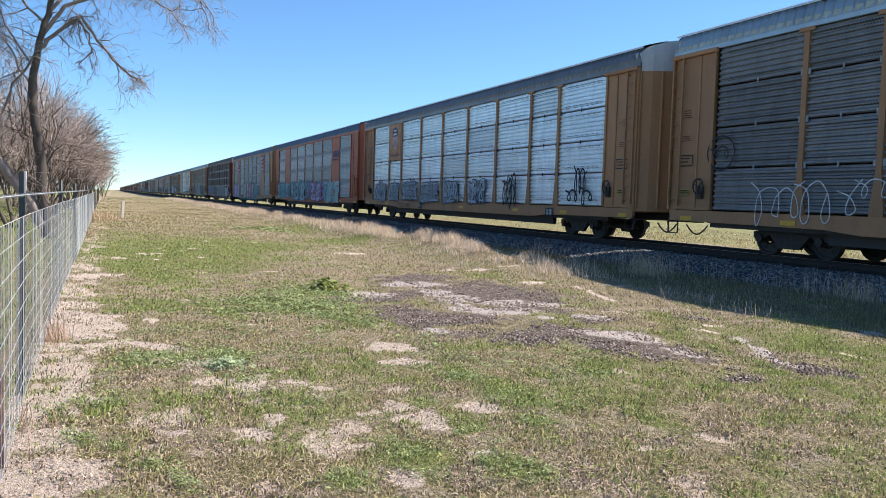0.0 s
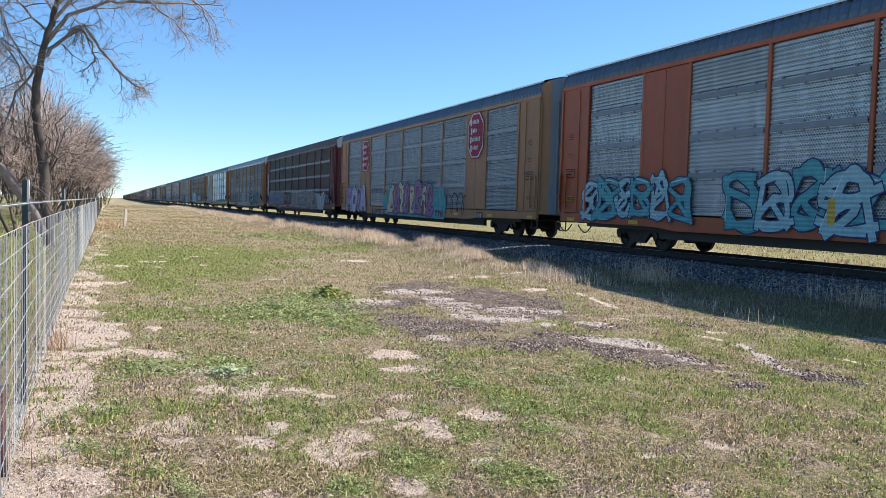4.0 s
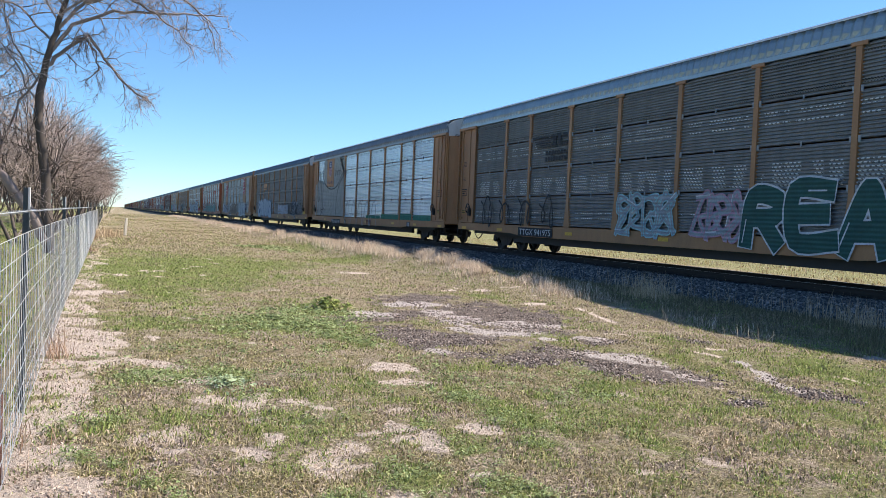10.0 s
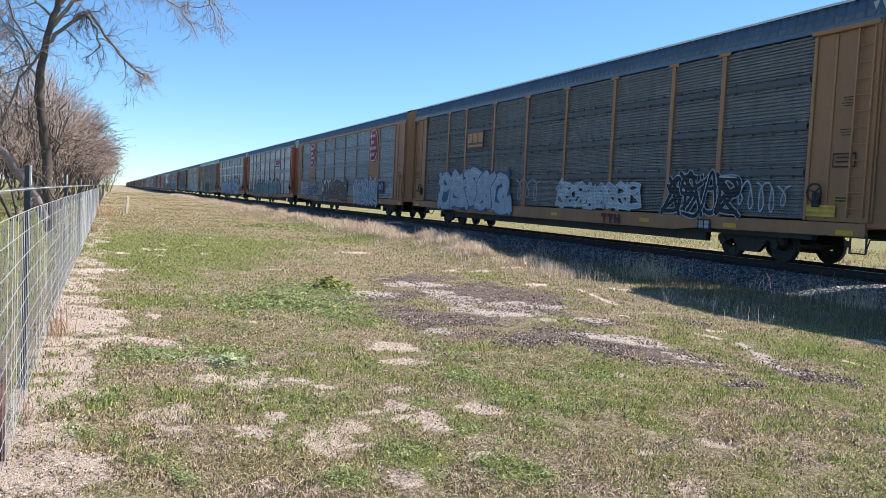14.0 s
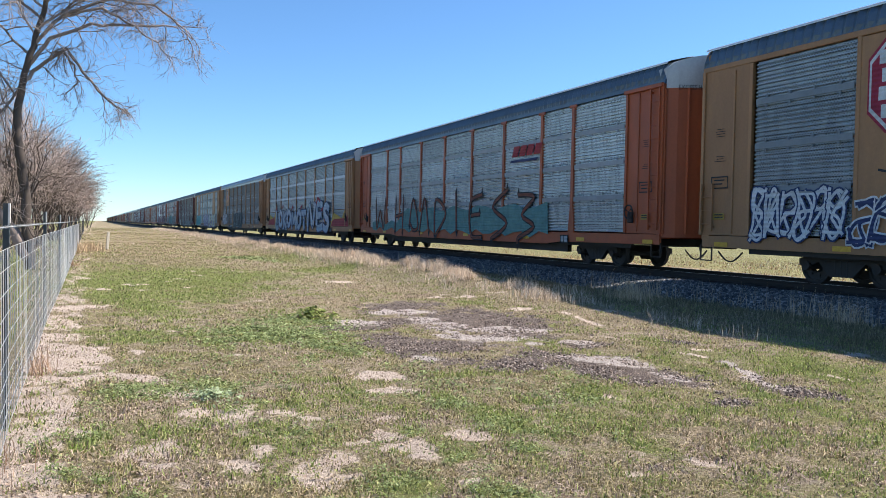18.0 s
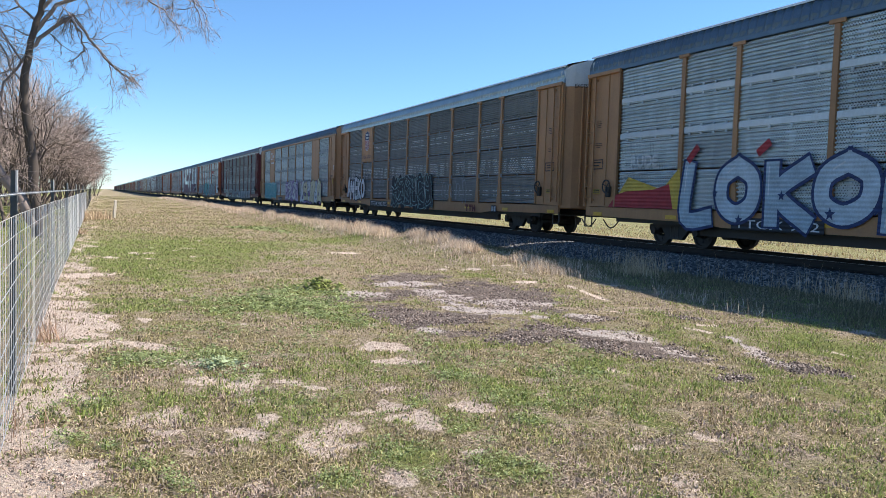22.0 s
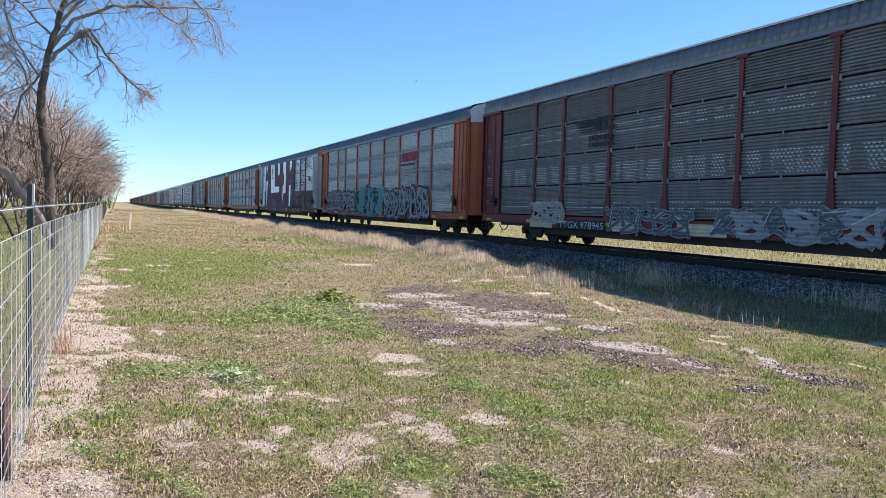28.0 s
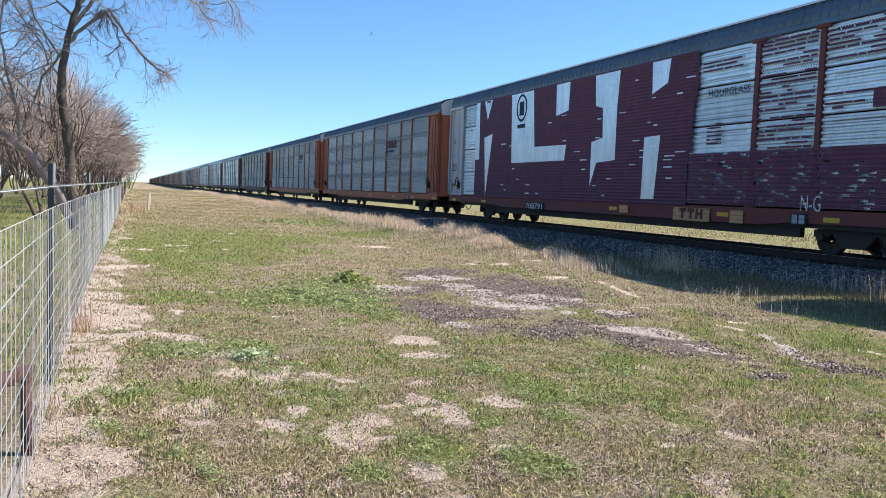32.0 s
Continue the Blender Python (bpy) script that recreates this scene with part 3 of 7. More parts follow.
# ---- track ----
def build_track():
    bm = bmesh.new()
    prof = [(-0.075, 0), (0.075, 0), (0.075, 0.015), (0.012, 0.035), (0.012, 0.125), (0.036, 0.14), (0.036, 0.172), (-0.036, 0.172), (-0.036, 0.14), (-0.012, 0.125), (-0.012, 0.035), (-0.075, 0.015)]
    prism(bm, prof, -250, 1900)
    # rust taken to near-black for the shade under passing cars
    me = to_mesh(bm, "rail", weathered("rusty rail", (0.03, 0.024, 0.02), (0.05, 0.035, 0.028), 0.8, 0.1, streak=False))
    bm = bmesh.new()
    box(bm, -0.024, 0.024, -250, 1900, -0.001, 0.002)
    head = to_mesh(bm, "running_surface", STEEL)
    track = tagged(new("railway_track"), "straight ballasted railway track with wooden sleepers", "track", kind="structure")
    for s in (-1, 1):
        rail = part("rail", me, track, "rusty rail, coloured dark for the shade under the cars", pose(TRACK_X + s * 0.755, 0, RAIL_Z - 0.172))
        part("running_surface", head, rail, "polished running surface", pose(0, 0, 0.172))
    # creosoted wood, coloured darker still for the deep shade under the cars
    wood = weathered("shade-darkened creosoted sleeper", (0.03, 0.026, 0.022), (0.06, 0.05, 0.042), 0.85, amount=0.4, streak=False)
    bm = bmesh.new()
    box(bm, -1.3, 1.3, -0.11, 0.11, -0.17, 0.0, 0.012)
    me = to_mesh(bm, "sleeper", wood)
    rng = random.Random(4)
    for i in range(190):
        part("sleeper", me, track, "", pose(TRACK_X + rng.uniform(-0.04, 0.04), -6 + i * 0.53, RAIL_Z - 0.165 + rng.uniform(-0.008, 0.004), 0, 0, rng.uniform(-0.8, 0.8)))


build_track()


# ---- ground cover ----
def scatter(n, seed, az, r):
    """Points in the view, denser towards the camera."""
    g = np.random.default_rng(seed)
    a = np.radians(g.uniform(az[0], az[1], n))
    d = np.exp(g.uniform(math.log(r[0]), math.log(r[1]), n))
    return d * np.sin(a), d * np.cos(a), d, g


def blades(name, x, y, h, w, g, mat, label, category, lean=0.5, base=None):
    """Single grass blades as narrow bent triangles, joined."""
    n = len(x)
    z = ground_z(x, y) if base is None else base
    t = g.uniform(0, math.tau, n)
    k = g.uniform(0, math.tau, n)
    le = np.abs(g.normal(0, lean, n)) * h
    dx, dy = np.cos(t) * w / 2, np.sin(t) * w / 2
    lx, ly = np.cos(k) * le, np.sin(k) * le
    v = np.empty((n, 5, 3), np.float32)
    v[:, 0] = np.stack([x - dx, y - dy, z - 0.01], 1)
    v[:, 1] = np.stack([x + dx, y + dy, z - 0.01], 1)
    v[:, 2] = np.stack([x + dx * 0.8 + lx * 0.35, y + dy * 0.8 + ly * 0.35, z + h * 0.55], 1)
    v[:, 3] = np.stack([x - dx * 0.8 + lx * 0.35, y - dy * 0.8 + ly * 0.35, z + h * 0.55], 1)
    v[:, 4] = np.stack([x + lx, y + ly, z + h * np.clip(1.0 - 0.25 * (le / h) ** 2, 0.4, 1)], 1)
    b = (np.arange(n) * 5)[:, None]
    loops = np.concatenate([b + np.array([0, 1, 2, 3]), b + np.array([3, 2, 4])], 1).ravel()
    me = bpy.data.meshes.new(name)
    me.vertices.add(n * 5)
    me.vertices.foreach_set("co", v.ravel())
    me.loops.add(n * 7)
    me.loops.foreach_set("vertex_index", loops.astype(np.int32))
    me.polygons.add(n * 2)
    st = (np.arange(n) * 7)[:, None] + np.array([0, 4])
    me.polygons.foreach_set("loop_start", st.ravel().astype(np.int32))
    me.update(calc_edges=True)
    me.materials.append(mat)
    return tagged(new(name, me), label, category, kind="stuff")


def leaves(name, x, y, z, size, g, mat, label, category):
    """Small flat leaves, each a tilted diamond, joined."""
    n = len(x)
    a = g.uniform(0, math.tau, n)
    tip = g.normal(0, 0.35, n)
    roll = g.normal(0, 0.45, n)
    ca, sa = np.cos(a), np.sin(a)
    L, W = size, size * g.uniform(0.16, 0.34, n)
    v = np.empty((n, 4, 3), np.float32)
    for i, (p, q) in enumerate(((-0.5, 0), (0.05, 1), (0.5, 0), (0.05, -1))):
        u, k = p * L, q * W
        v[:, i] = np.stack([x + u * ca - k * sa, y + u * sa + k * ca, z + u * tip + k * roll], 1)
    me = bpy.data.meshes.new(name)
    me.vertices.add(n * 4)
    me.vertices.foreach_set("co", v.ravel())
    me.loops.add(n * 4)
    me.loops.foreach_set("vertex_index", np.arange(n * 4, dtype=np.int32))
    me.polygons.add(n)
    me.polygons.foreach_set("loop_start", (np.arange(n) * 4).astype(np.int32))
    me.update(calc_edges=True)
    me.materials.append(mat)
    return tagged(new(name, me), label, category, kind="stuff")


G_TURF = grass_blend("mixed turf blades", ((0.36, 0.305, 0.14), (0.11, 0.09, 0.055), (0.47, 0.40, 0.20), (0.54, 0.45, 0.28), (0.22, 0.165, 0.11), (0.56, 0.47, 0.34), (0.41, 0.355, 0.17), (0.16, 0.12, 0.085), (0.50, 0.41, 0.27)), thin=0.2)
G_GREEN = grass_blend("green blades", ((0.18, 0.24, 0.06), (0.34, 0.41, 0.11), (0.08, 0.10, 0.035), (0.45, 0.49, 0.18), (0.24, 0.32, 0.09), (0.52, 0.49, 0.23), (0.10, 0.115, 0.045)), thin=0.3)
G_SAGE = grass_blend("sage leaves", ((0.26, 0.34, 0.18), (0.38, 0.46, 0.27), (0.16, 0.21, 0.11), (0.47, 0.54, 0.34)), thin=0.2)
G_DRY = grass_blend("dry straw blades", ((0.62, 0.48, 0.30), (0.22, 0.15, 0.085), (0.74, 0.60, 0.42), (0.42, 0.30, 0.18), (0.66, 0.54, 0.37)), thin=0.2)
G_STRAW = grass_blend("bleached straw", ((0.82, 0.68, 0.52), (0.62, 0.48, 0.35), (0.74, 0.60, 0.46), (0.36, 0.26, 0.18), (0.86, 0.74, 0.60)), thin=0.2)
G_RUSSET = grass_blend("russet stalks", ((0.42, 0.26, 0.16), (0.20, 0.12, 0.08), (0.56, 0.40, 0.28), (0.34, 0.20, 0.12), (0.62, 0.48, 0.36)), thin=0.15)
G_TAN = grass_blend("sparse tan grass", ((0.59, 0.46, 0.33), (0.36, 0.28, 0.19), (0.71, 0.57, 0.42), (0.46, 0.37, 0.22), (0.25, 0.19, 0.12)))
G_LITTER = grass_blend("dead leaf litter", ((0.30, 0.22, 0.165), (0.46, 0.355, 0.28), (0.17, 0.125, 0.10), (0.58, 0.47, 0.38), (0.37, 0.28, 0.22)))
# bank blades carry the train's shade in their dark colours
G_BANK = grass_blend("shaggy shade-darkened bank grass", ((0.10, 0.085, 0.05), (0.20, 0.165, 0.09), (0.14, 0.13, 0.06), (0.32, 0.25, 0.15)))
G_WEED = grass_blend("broad weed leaves", ((0.17, 0.21, 0.085), (0.31, 0.38, 0.155), (0.07, 0.09, 0.04), (0.44, 0.50, 0.24), (0.23, 0.29, 0.115)), thin=0.2)


def build_cover():
    x, y, d, g = scatter(560000, 1, (-7, 54), (2.9, 55))
    m = masks(x, y)
    ok = (x > -0.62 - 0.012 * y) & (np.abs(x - TRACK_X) > 4.6) & (x < TRACK_X)
    bare = np.maximum(np.maximum(np.maximum(m["sand"] * 0.93, m["gravel"] * 1.05), m["pale"] * 1.1), m["weed"] * 0.6)
    clump = hash_noise(x, y, 3.4, 12) * 0.45 + hash_noise(x, y, 11.0, 13) * 0.55
    ok &= g.uniform(0, 1, len(x)) > bare
    ok &= g.uniform(0, 1, len(x)) < 0.12 + 1.25 * clump
    x, y, d, clump = x[ok], y[ok], d[ok], clump[ok]
    m = {k: v[ok] for k, v in m.items()}
    n = len(x)
    lush = hash_noise(x, y, 1.3, 51) * 0.5 + hash_noise(x, y, 5.0, 52) * 0.5
    brown = hash_noise(x, y, 1.9, 53) * 0.5 + hash_noise(x, y, 6.3, 54) * 0.5
    h = (0.012 + 0.03 * g.uniform(0, 1, n) * (0.4 + clump)) * (1 + 0.02 * d)
    w = 0.0052 * (1 + 0.10 * d) * g.uniform(0.6, 1.4, n)
    u = g.uniform(0, 1, n)
    green = u < np.clip(m["green"] * 0.75 + (lush - 0.46) * 2.4, 0.05, 0.9)
    litter = ~green & (g.uniform(0, 1, n) < np.clip((brown - 0.5) * 3.0 + 0.12 + 0.5 * np.maximum(m["sand"], m["gravel"]), 0, 0.8))
    dry = ~green & ~litter & (g.uniform(0, 1, n) < m["dry"] * 0.8)
    rest = ~green & ~dry & ~litter
    for name, sel, mat, hk, lean, label in (("turf_grass", rest, G_TURF, 0.7, 2.1, "short patchy winter turf, half dry and half green"), ("green_grass", green, G_GREEN, 0.95, 1.4, "fresh green grass in irregular patches"), ("dry_grass", dry, G_TAN, 0.8, 1.5, "dry straw-coloured short grass"), ("grass_litter", litter, G_LITTER, 0.6, 2.2, "brown dead grass litter matted on the soil")):
        blades(name, x[sel], y[sel], h[sel] * hk, w[sel], g, mat, label, "grass", lean)
    # thin grass on the far verge
    g = np.random.default_rng(77)
    n = 60000
    y = np.exp(g.uniform(math.log(24), math.log(150), n))
    x = g.uniform(-1.2, 9.5, n)
    cl = hash_noise(x, y * 0.5, 0.9, 78) * 0.6 + hash_noise(x, y, 3.0, 79) * 0.4
    keep = g.uniform(0, 1, n) < 1.9 * cl - 0.45
    x, y, cl = x[keep], y[keep], cl[keep]
    far = g.uniform(0, 1, len(x)) < 0.3
    for sel, mat, label in ((far, G_GREEN, "sparse green tufts on the far verge"), (~far, G_TURF, "thin dry grass on the far verge")):
        blades("verge_grass", x[sel], y[sel], 0.02 + 0.07 * cl[sel] * g.uniform(0.3, 1, int(sel.sum())), 0.005 * (1 + 0.09 * y[sel]), g, mat, label, "grass", 1.2)
    # pasture behind the fence
    x, y, d, g = scatter(30000, 2, (-17, -1), (4.0, 60))
    ok = x < -0.75 - 0.012 * y
    x, y, d = x[ok], y[ok], d[ok]
    blades("pasture_grass", x, y, 0.04 * (1 + 0.02 * d), 0.005 * (1 + 0.12 * d), g, G_GREEN, "green pasture grass behind the fence", "grass", 0.8)
    # shaggy grass on the toe of the ballast, its colour darkened for the train's shade; straw fringe on the crown of
    # the verge
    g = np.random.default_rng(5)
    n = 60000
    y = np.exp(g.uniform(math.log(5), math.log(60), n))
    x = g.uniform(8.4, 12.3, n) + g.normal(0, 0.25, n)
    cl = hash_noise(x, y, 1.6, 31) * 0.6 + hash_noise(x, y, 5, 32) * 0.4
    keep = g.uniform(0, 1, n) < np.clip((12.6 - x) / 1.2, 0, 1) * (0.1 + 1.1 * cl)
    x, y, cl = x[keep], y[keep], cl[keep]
    blades("bank_grass", x, y, 0.04 + 0.16 * cl * g.uniform(0.3, 1, len(x)), 0.005 * (1 + 0.05 * y), g, G_BANK, "shaggy grass along the foot of the ballast, coloured dark for shade", "grass", 0.6)
    n = 60000
    y = np.exp(g.uniform(math.log(8), math.log(130), n))
    x = 8.25 + 0.5 * (hash_noise(y, y * 0, 0.35, 3) - 0.5) - 0.2 * np.clip((17 - y) / 8, 0, 1) + g.normal(0, 0.38, n)
    cl = hash_noise(x, y, 1.6, 31)
    keep = g.uniform(0, 1, n) < np.clip((cl - 0.28) * 2.6, 0.04, 1) * np.clip((y - 12) / 5, 0.03, 1)
    x, y, cl = x[keep], y[keep], cl[keep]
    h = 0.05 + 0.55 * np.clip(cl - 0.3, 0, 1) * g.uniform(0.3, 1, len(x))
    blades("straw_fringe", x, y, h, 0.006 * (1 + 0.035 * y), g, G_STRAW, "pale dry grass fringe along the ballast", "grass", 0.7)
    # tufty grass beyond the track
    n = 26000
    y = np.exp(g.uniform(math.log(6), math.log(60), n))
    x = g.uniform(20.2, 34, n)
    keep = g.uniform(0, 1, n) < 1.6 * (hash_noise(x, y, 0.7, 71) * 0.5 + hash_noise(x, y, 2.6, 72) * 0.5) - 0.35
    x, y = x[keep], y[keep]
    blades("far_grass", x, y, 0.03 + 0.1 * g.uniform(0, 1, len(x)), np.full(len(x), 0.035), g, G_TURF, "tufty yellow-green grass beyond the track", "grass", 0.8)
    # tall dead stalks in clumps beside the ballast
    cx = g.uniform(10.6, 12.4, 60)
    cy = np.concatenate([g.uniform(6.5, 22, 34), g.uniform(22, 60, 26)])
    i = g.integers(0, 60, 1400)
    i[:300], i[300:520] = 0, 1
    cx[:2], cy[:2] = (9.85, 11.4), (13.5, 9.8)
    x, y = cx[i] + g.normal(0, 0.2, 1400), cy[i] + g.normal(0, 0.3, 1400)
    blades("dead_stalks", x, y, g.uniform(0.15, 0.6, 1400), 0.005 * (1 + 0.03 * y), g, G_DRY, "tall dead grass stalks beside the ballast", "grass", 0.45)
    # weeds along the fence
    n = 16000
    y = np.exp(g.uniform(math.log(3.2), math.log(48), n))
    x = np.interp(y, (2.6, 5.95, 12.05, 18.2, 110), (-0.40, -0.51, -0.595, -0.63, -1.4)) + np.abs(g.normal(0, 0.09, n)) * (1 + 0.02 * y)
    cl = hash_noise(x * 0, y, 0.8, 17)
    thick = np.exp(-((y - 8.6) / 0.9) ** 2) + 0.2 * np.exp(-((y - 5.0) / 0.35) ** 2)
    keep = g.uniform(0, 1, n) < ((cl - 0.62) * 1.2 + 0.7 * thick) * np.clip((y - 6.0) / 1.5, 0.06, 1)
    x, y, thick = x[keep], y[keep], thick[keep]
    blades("fence_weeds", x, y, g.uniform(0.04, 0.2, len(x)) * (1 + 0.5 * thick), 0.004 * (1 + 0.05 * y), g, G_RUSSET, "dry russet weeds growing along the fence", "grass", 0.8)
    # dry brush by the stake
    n = 900
    x, y = -0.45 + g.normal(0, 0.3, n), 41 + g.normal(0, 0.9, n)
    blades("dry_bush", x, y, g.uniform(0.1, 0.55, n), np.full(n, 0.022), g, G_DRY, "tangled dry bush beside the fence", "bush", 1.0)
    # low broad-leaved weeds
    x, y, d, g = scatter(520000, 65, (-7, 54), (2.9, 34))
    m = masks(x, y)
    clump = hash_noise(x, y, 4.0, 41) * 0.5 + hash_noise(x, y, 12.0, 42) * 0.5
    stray = np.clip((hash_noise(x, y, 1.4, 66) * 0.6 + hash_noise(x, y, 5.5, 67) * 0.4 - 0.56) * 4, 0, 0.5) * (1 - np.maximum(m["sand"], np.maximum(m["gravel"], m["pale"]))) * (y < 9) * (x < 4.2)
    keep = (g.uniform(0, 1, len(x)) < np.maximum(m["weed"], stray) * np.clip((clump - 0.3) * 4, 0.1, 1)) & (x > -0.45 - 0.012 * y)
    x, y, d, clump = x[keep], y[keep], d[keep], clump[keep]
    z = ground_z(x, y) + 0.004 + (0.02 + 0.07 * np.clip(clump - 0.35, 0, 1)) * g.uniform(0, 1, len(x))
    leaves("low_weeds", x, y, z, 0.0034 * np.clip(d, 3.8, 40) * g.uniform(0.5, 1.5, len(x)), g, G_WEED, "low broad-leaved green weeds", "weeds")
    # scraps of dead leaf and bark on the bare soil
    x, y, d, g = scatter(90000, 61, (-7, 54), (2.9, 16))
    m = masks(x, y)
    tuft = hash_noise(x, y * 1.5, 4.0, 62) * 0.5 + hash_noise(x, y, 13.0, 63) * 0.5
    keep = (g.uniform(0, 1, len(x)) < np.maximum(m["sand"], m["gravel"]) * np.clip((tuft - 0.40) * 5, 0.06, 1.0)) & (x > -0.6 - 0.012 * y)
    x, y, d = x[keep], y[keep], d[keep]
    leaves("leaf_litter", x, y, ground_z(x, y) + 0.018, 0.013 * (1 + 0.06 * d) * g.uniform(0.3, 1.6, len(x)), g, G_LITTER, "brown scraps of dead leaf on bare soil", "litter")
    # two taller leafy weeds
    for x0, y0, spread, tall, leaf, mat, label in ((3.1, 12.45, 0.26, 0.16, 0.09, G_GREEN, "leafy dark green weed standing over the turf"), (0.83, 6.5, 0.17, 0.08, 0.034, G_SAGE, "sage green broad-leaved weed on the turf")):
        n = 420
        r, a = np.abs(g.normal(0, spread, n)), g.uniform(0, math.tau, n)
        x, y = x0 + r * np.cos(a), y0 + r * np.sin(a)
        z = ground_z(x, y) + 0.01 + tall * g.uniform(0, 1, n) * np.exp(-(r / spread / 1.4) ** 2)
        leaves("tall_weed", x, y, z, leaf * g.uniform(0.5, 1.3, n), g, mat, label, "weeds")


build_cover()


def stones(name, x, y, z, size, g, mats, label, category, kind="stuff"):
    """Angular stones: six-sided lumps, joined."""
    n = len(x)
    base = np.array([(-1, -0.7, -0.5), (0.9, -0.8, -0.5), (0.1, 1, -0.5), (-0.6, -0.2, 0.7), (0.6, -0.3, 0.6), (0.1, 0.5, 0.8)], float)
    f = np.array([(0, 2, 1), (3, 4, 5), (0, 1, 4), (0, 4, 3), (1, 2, 5), (1, 5, 4), (2, 0, 3), (2, 3, 5)])
    v = base[None] * (1 + g.uniform(-0.35, 0.35, (n, 6, 3))) * (size * 0.5)[:, None, None]
    a = g.uniform(0, math.tau, n)
    c, s = np.cos(a)[:, None], np.sin(a)[:, None]
    vx, vy = v[:, :, 0] * c - v[:, :, 1] * s, v[:, :, 0] * s + v[:, :, 1] * c
    v = np.stack([vx + x[:, None], vy + y[:, None], v[:, :, 2] * 0.8 + z[:, None]], 2)
    me = bpy.data.meshes.new(name)
    me.vertices.add(n * 6)
    me.vertices.foreach_set("co", v.astype(np.float32).ravel())
    loops = (np.arange(n) * 6)[:, None, None] + f[None]
    me.loops.add(n * 24)
    me.loops.foreach_set("vertex_index", loops.ravel().astype(np.int32))
    me.polygons.add(n * 8)
    me.polygons.foreach_set("loop_start", (np.arange(n * 8) * 3).astype(np.int32))
    me.update(calc_edges=True)
    me.materials.append(mats)
    return tagged(new(name, me), label, category, kind=kind)


def build_stones():
    g = np.random.default_rng(9)
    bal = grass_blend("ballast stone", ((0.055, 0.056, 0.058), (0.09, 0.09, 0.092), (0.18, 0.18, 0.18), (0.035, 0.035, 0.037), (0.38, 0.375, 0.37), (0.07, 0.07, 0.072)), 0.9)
    n = 42000
    y = np.exp(g.uniform(math.log(7), math.log(110), n))
    x = TRACK_X - 3.9 + 2.5 * g.uniform(0, 1, n) ** 1.1 + g.normal(0, 0.12, n)
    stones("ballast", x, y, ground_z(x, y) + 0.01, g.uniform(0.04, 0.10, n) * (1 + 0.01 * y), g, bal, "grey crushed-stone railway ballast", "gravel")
    dirt = grass_blend("dark gravel", ((0.07, 0.053, 0.045), (0.14, 0.11, 0.095), (0.26, 0.215, 0.185), (0.48, 0.41, 0.365), (0.10, 0.078, 0.068)), 0.95)
    x, y, d, g = scatter(80000, 21, (10, 54), (5.5, 16))
    m = masks(x, y)
    keep = g.uniform(0, 1, len(x)) < np.maximum(m["gravel"], m["pale"] * 0.5) * 0.75
    x, y, d = x[keep], y[keep], d[keep]
    stones("loose_gravel", x, y, ground_z(x, y) + 0.004, g.uniform(0.008, 0.03, len(x)), g, dirt, "dark crumbled gravel spread on the verge", "gravel")
    x, y, d, g = scatter(9000, 22, (-7, 50), (2.9, 14))
    m = masks(x, y)
    keep = g.uniform(0, 1, len(x)) < m["sand"] * 0.5
    sandm = grass_blend("sandy clods", ((0.42, 0.35, 0.27), (0.3, 0.25, 0.2), (0.5, 0.43, 0.35)), 0.95)
    stones("soil_clods", x[keep], y[keep], ground_z(x[keep], y[keep]) + 0.002, g.uniform(0.006, 0.022, int(keep.sum())), g, sandm, "small sandy clods on bare soil", "soil")


build_stones()
# ---- train ----
PITCH = 29.553          # coupled length of one car
HALF = 14.0          # half length of the side wall
SIDE = 1.54           # half width
DECK, EAVE, TOP = 1.06, 5.32, 6.08
BAYS = (2.93, 2.05, 2.91, 2.91, 2.91, 2.91, 2.91, 2.05, 2.93)
EDGES = [-sum(BAYS) / 2 + sum(BAYS[:i]) for i in range(len(BAYS) + 1)]   # from the end that leads to the end that trails
ROWS = 4
ROW_Z = (DECK, 2.14, 3.18, 4.23, EAVE - 0.12)   # seams between the rows of sheets


def roof_mesh(detail, crown=False):
    """Roof: corrugated turned-down sides, or the smooth crown sheet whose lip covers their top edge."""
    verts, faces = [], []
    if crown:
        half = [(SIDE - 0.03, EAVE + 0.44), (SIDE - 0.025, EAVE + 0.48), (SIDE - 0.10, EAVE + 0.52), (SIDE - 0.46, EAVE + 0.62), (0.7, TOP - 0.05), (0.0, TOP)]
        prof = half + [(-a, b) for a, b in half[-2::-1]]
        ys = [-HALF + 2 * HALF * i / 9 for i in range(10)]
        for y in ys:
            verts += [(a, y, b) for a, b in prof]
    else:
        prof = [(SIDE + 0.01, EAVE), (SIDE - 0.005, EAVE + 0.14), (SIDE - 0.05, EAVE + 0.33), (SIDE - 0.12, EAVE + 0.46)]
        n = int(2 * HALF / (0.135 if detail else 3.0))
        ys = [-HALF + 2 * HALF * i / n for i in range(n + 1)]
        for i, y in enumerate(ys):
            out = 0.07 if i % 2 and detail else 0.0
            # the sheet is cut back towards its top at both ends
            for k, (a, b) in enumerate(prof):
                cut = 0.16 * k / 3 if i in (0, n) else 0.0
                verts.append((a + out * (0.35 if k == 0 else 1.0), y - math.copysign(cut, y), b))
    k = len(prof)
    for i in range(len(ys) - 1):
        for j in range(k - 1):
            a = i * k + j
            faces.append((a, a + k, a + k + 1, a + 1))
    if not crown:
        m = len(verts)
        verts += [(-a, b, c) for a, b, c in verts]
        faces += [tuple(m + q for q in f[::-1]) for f in faces]
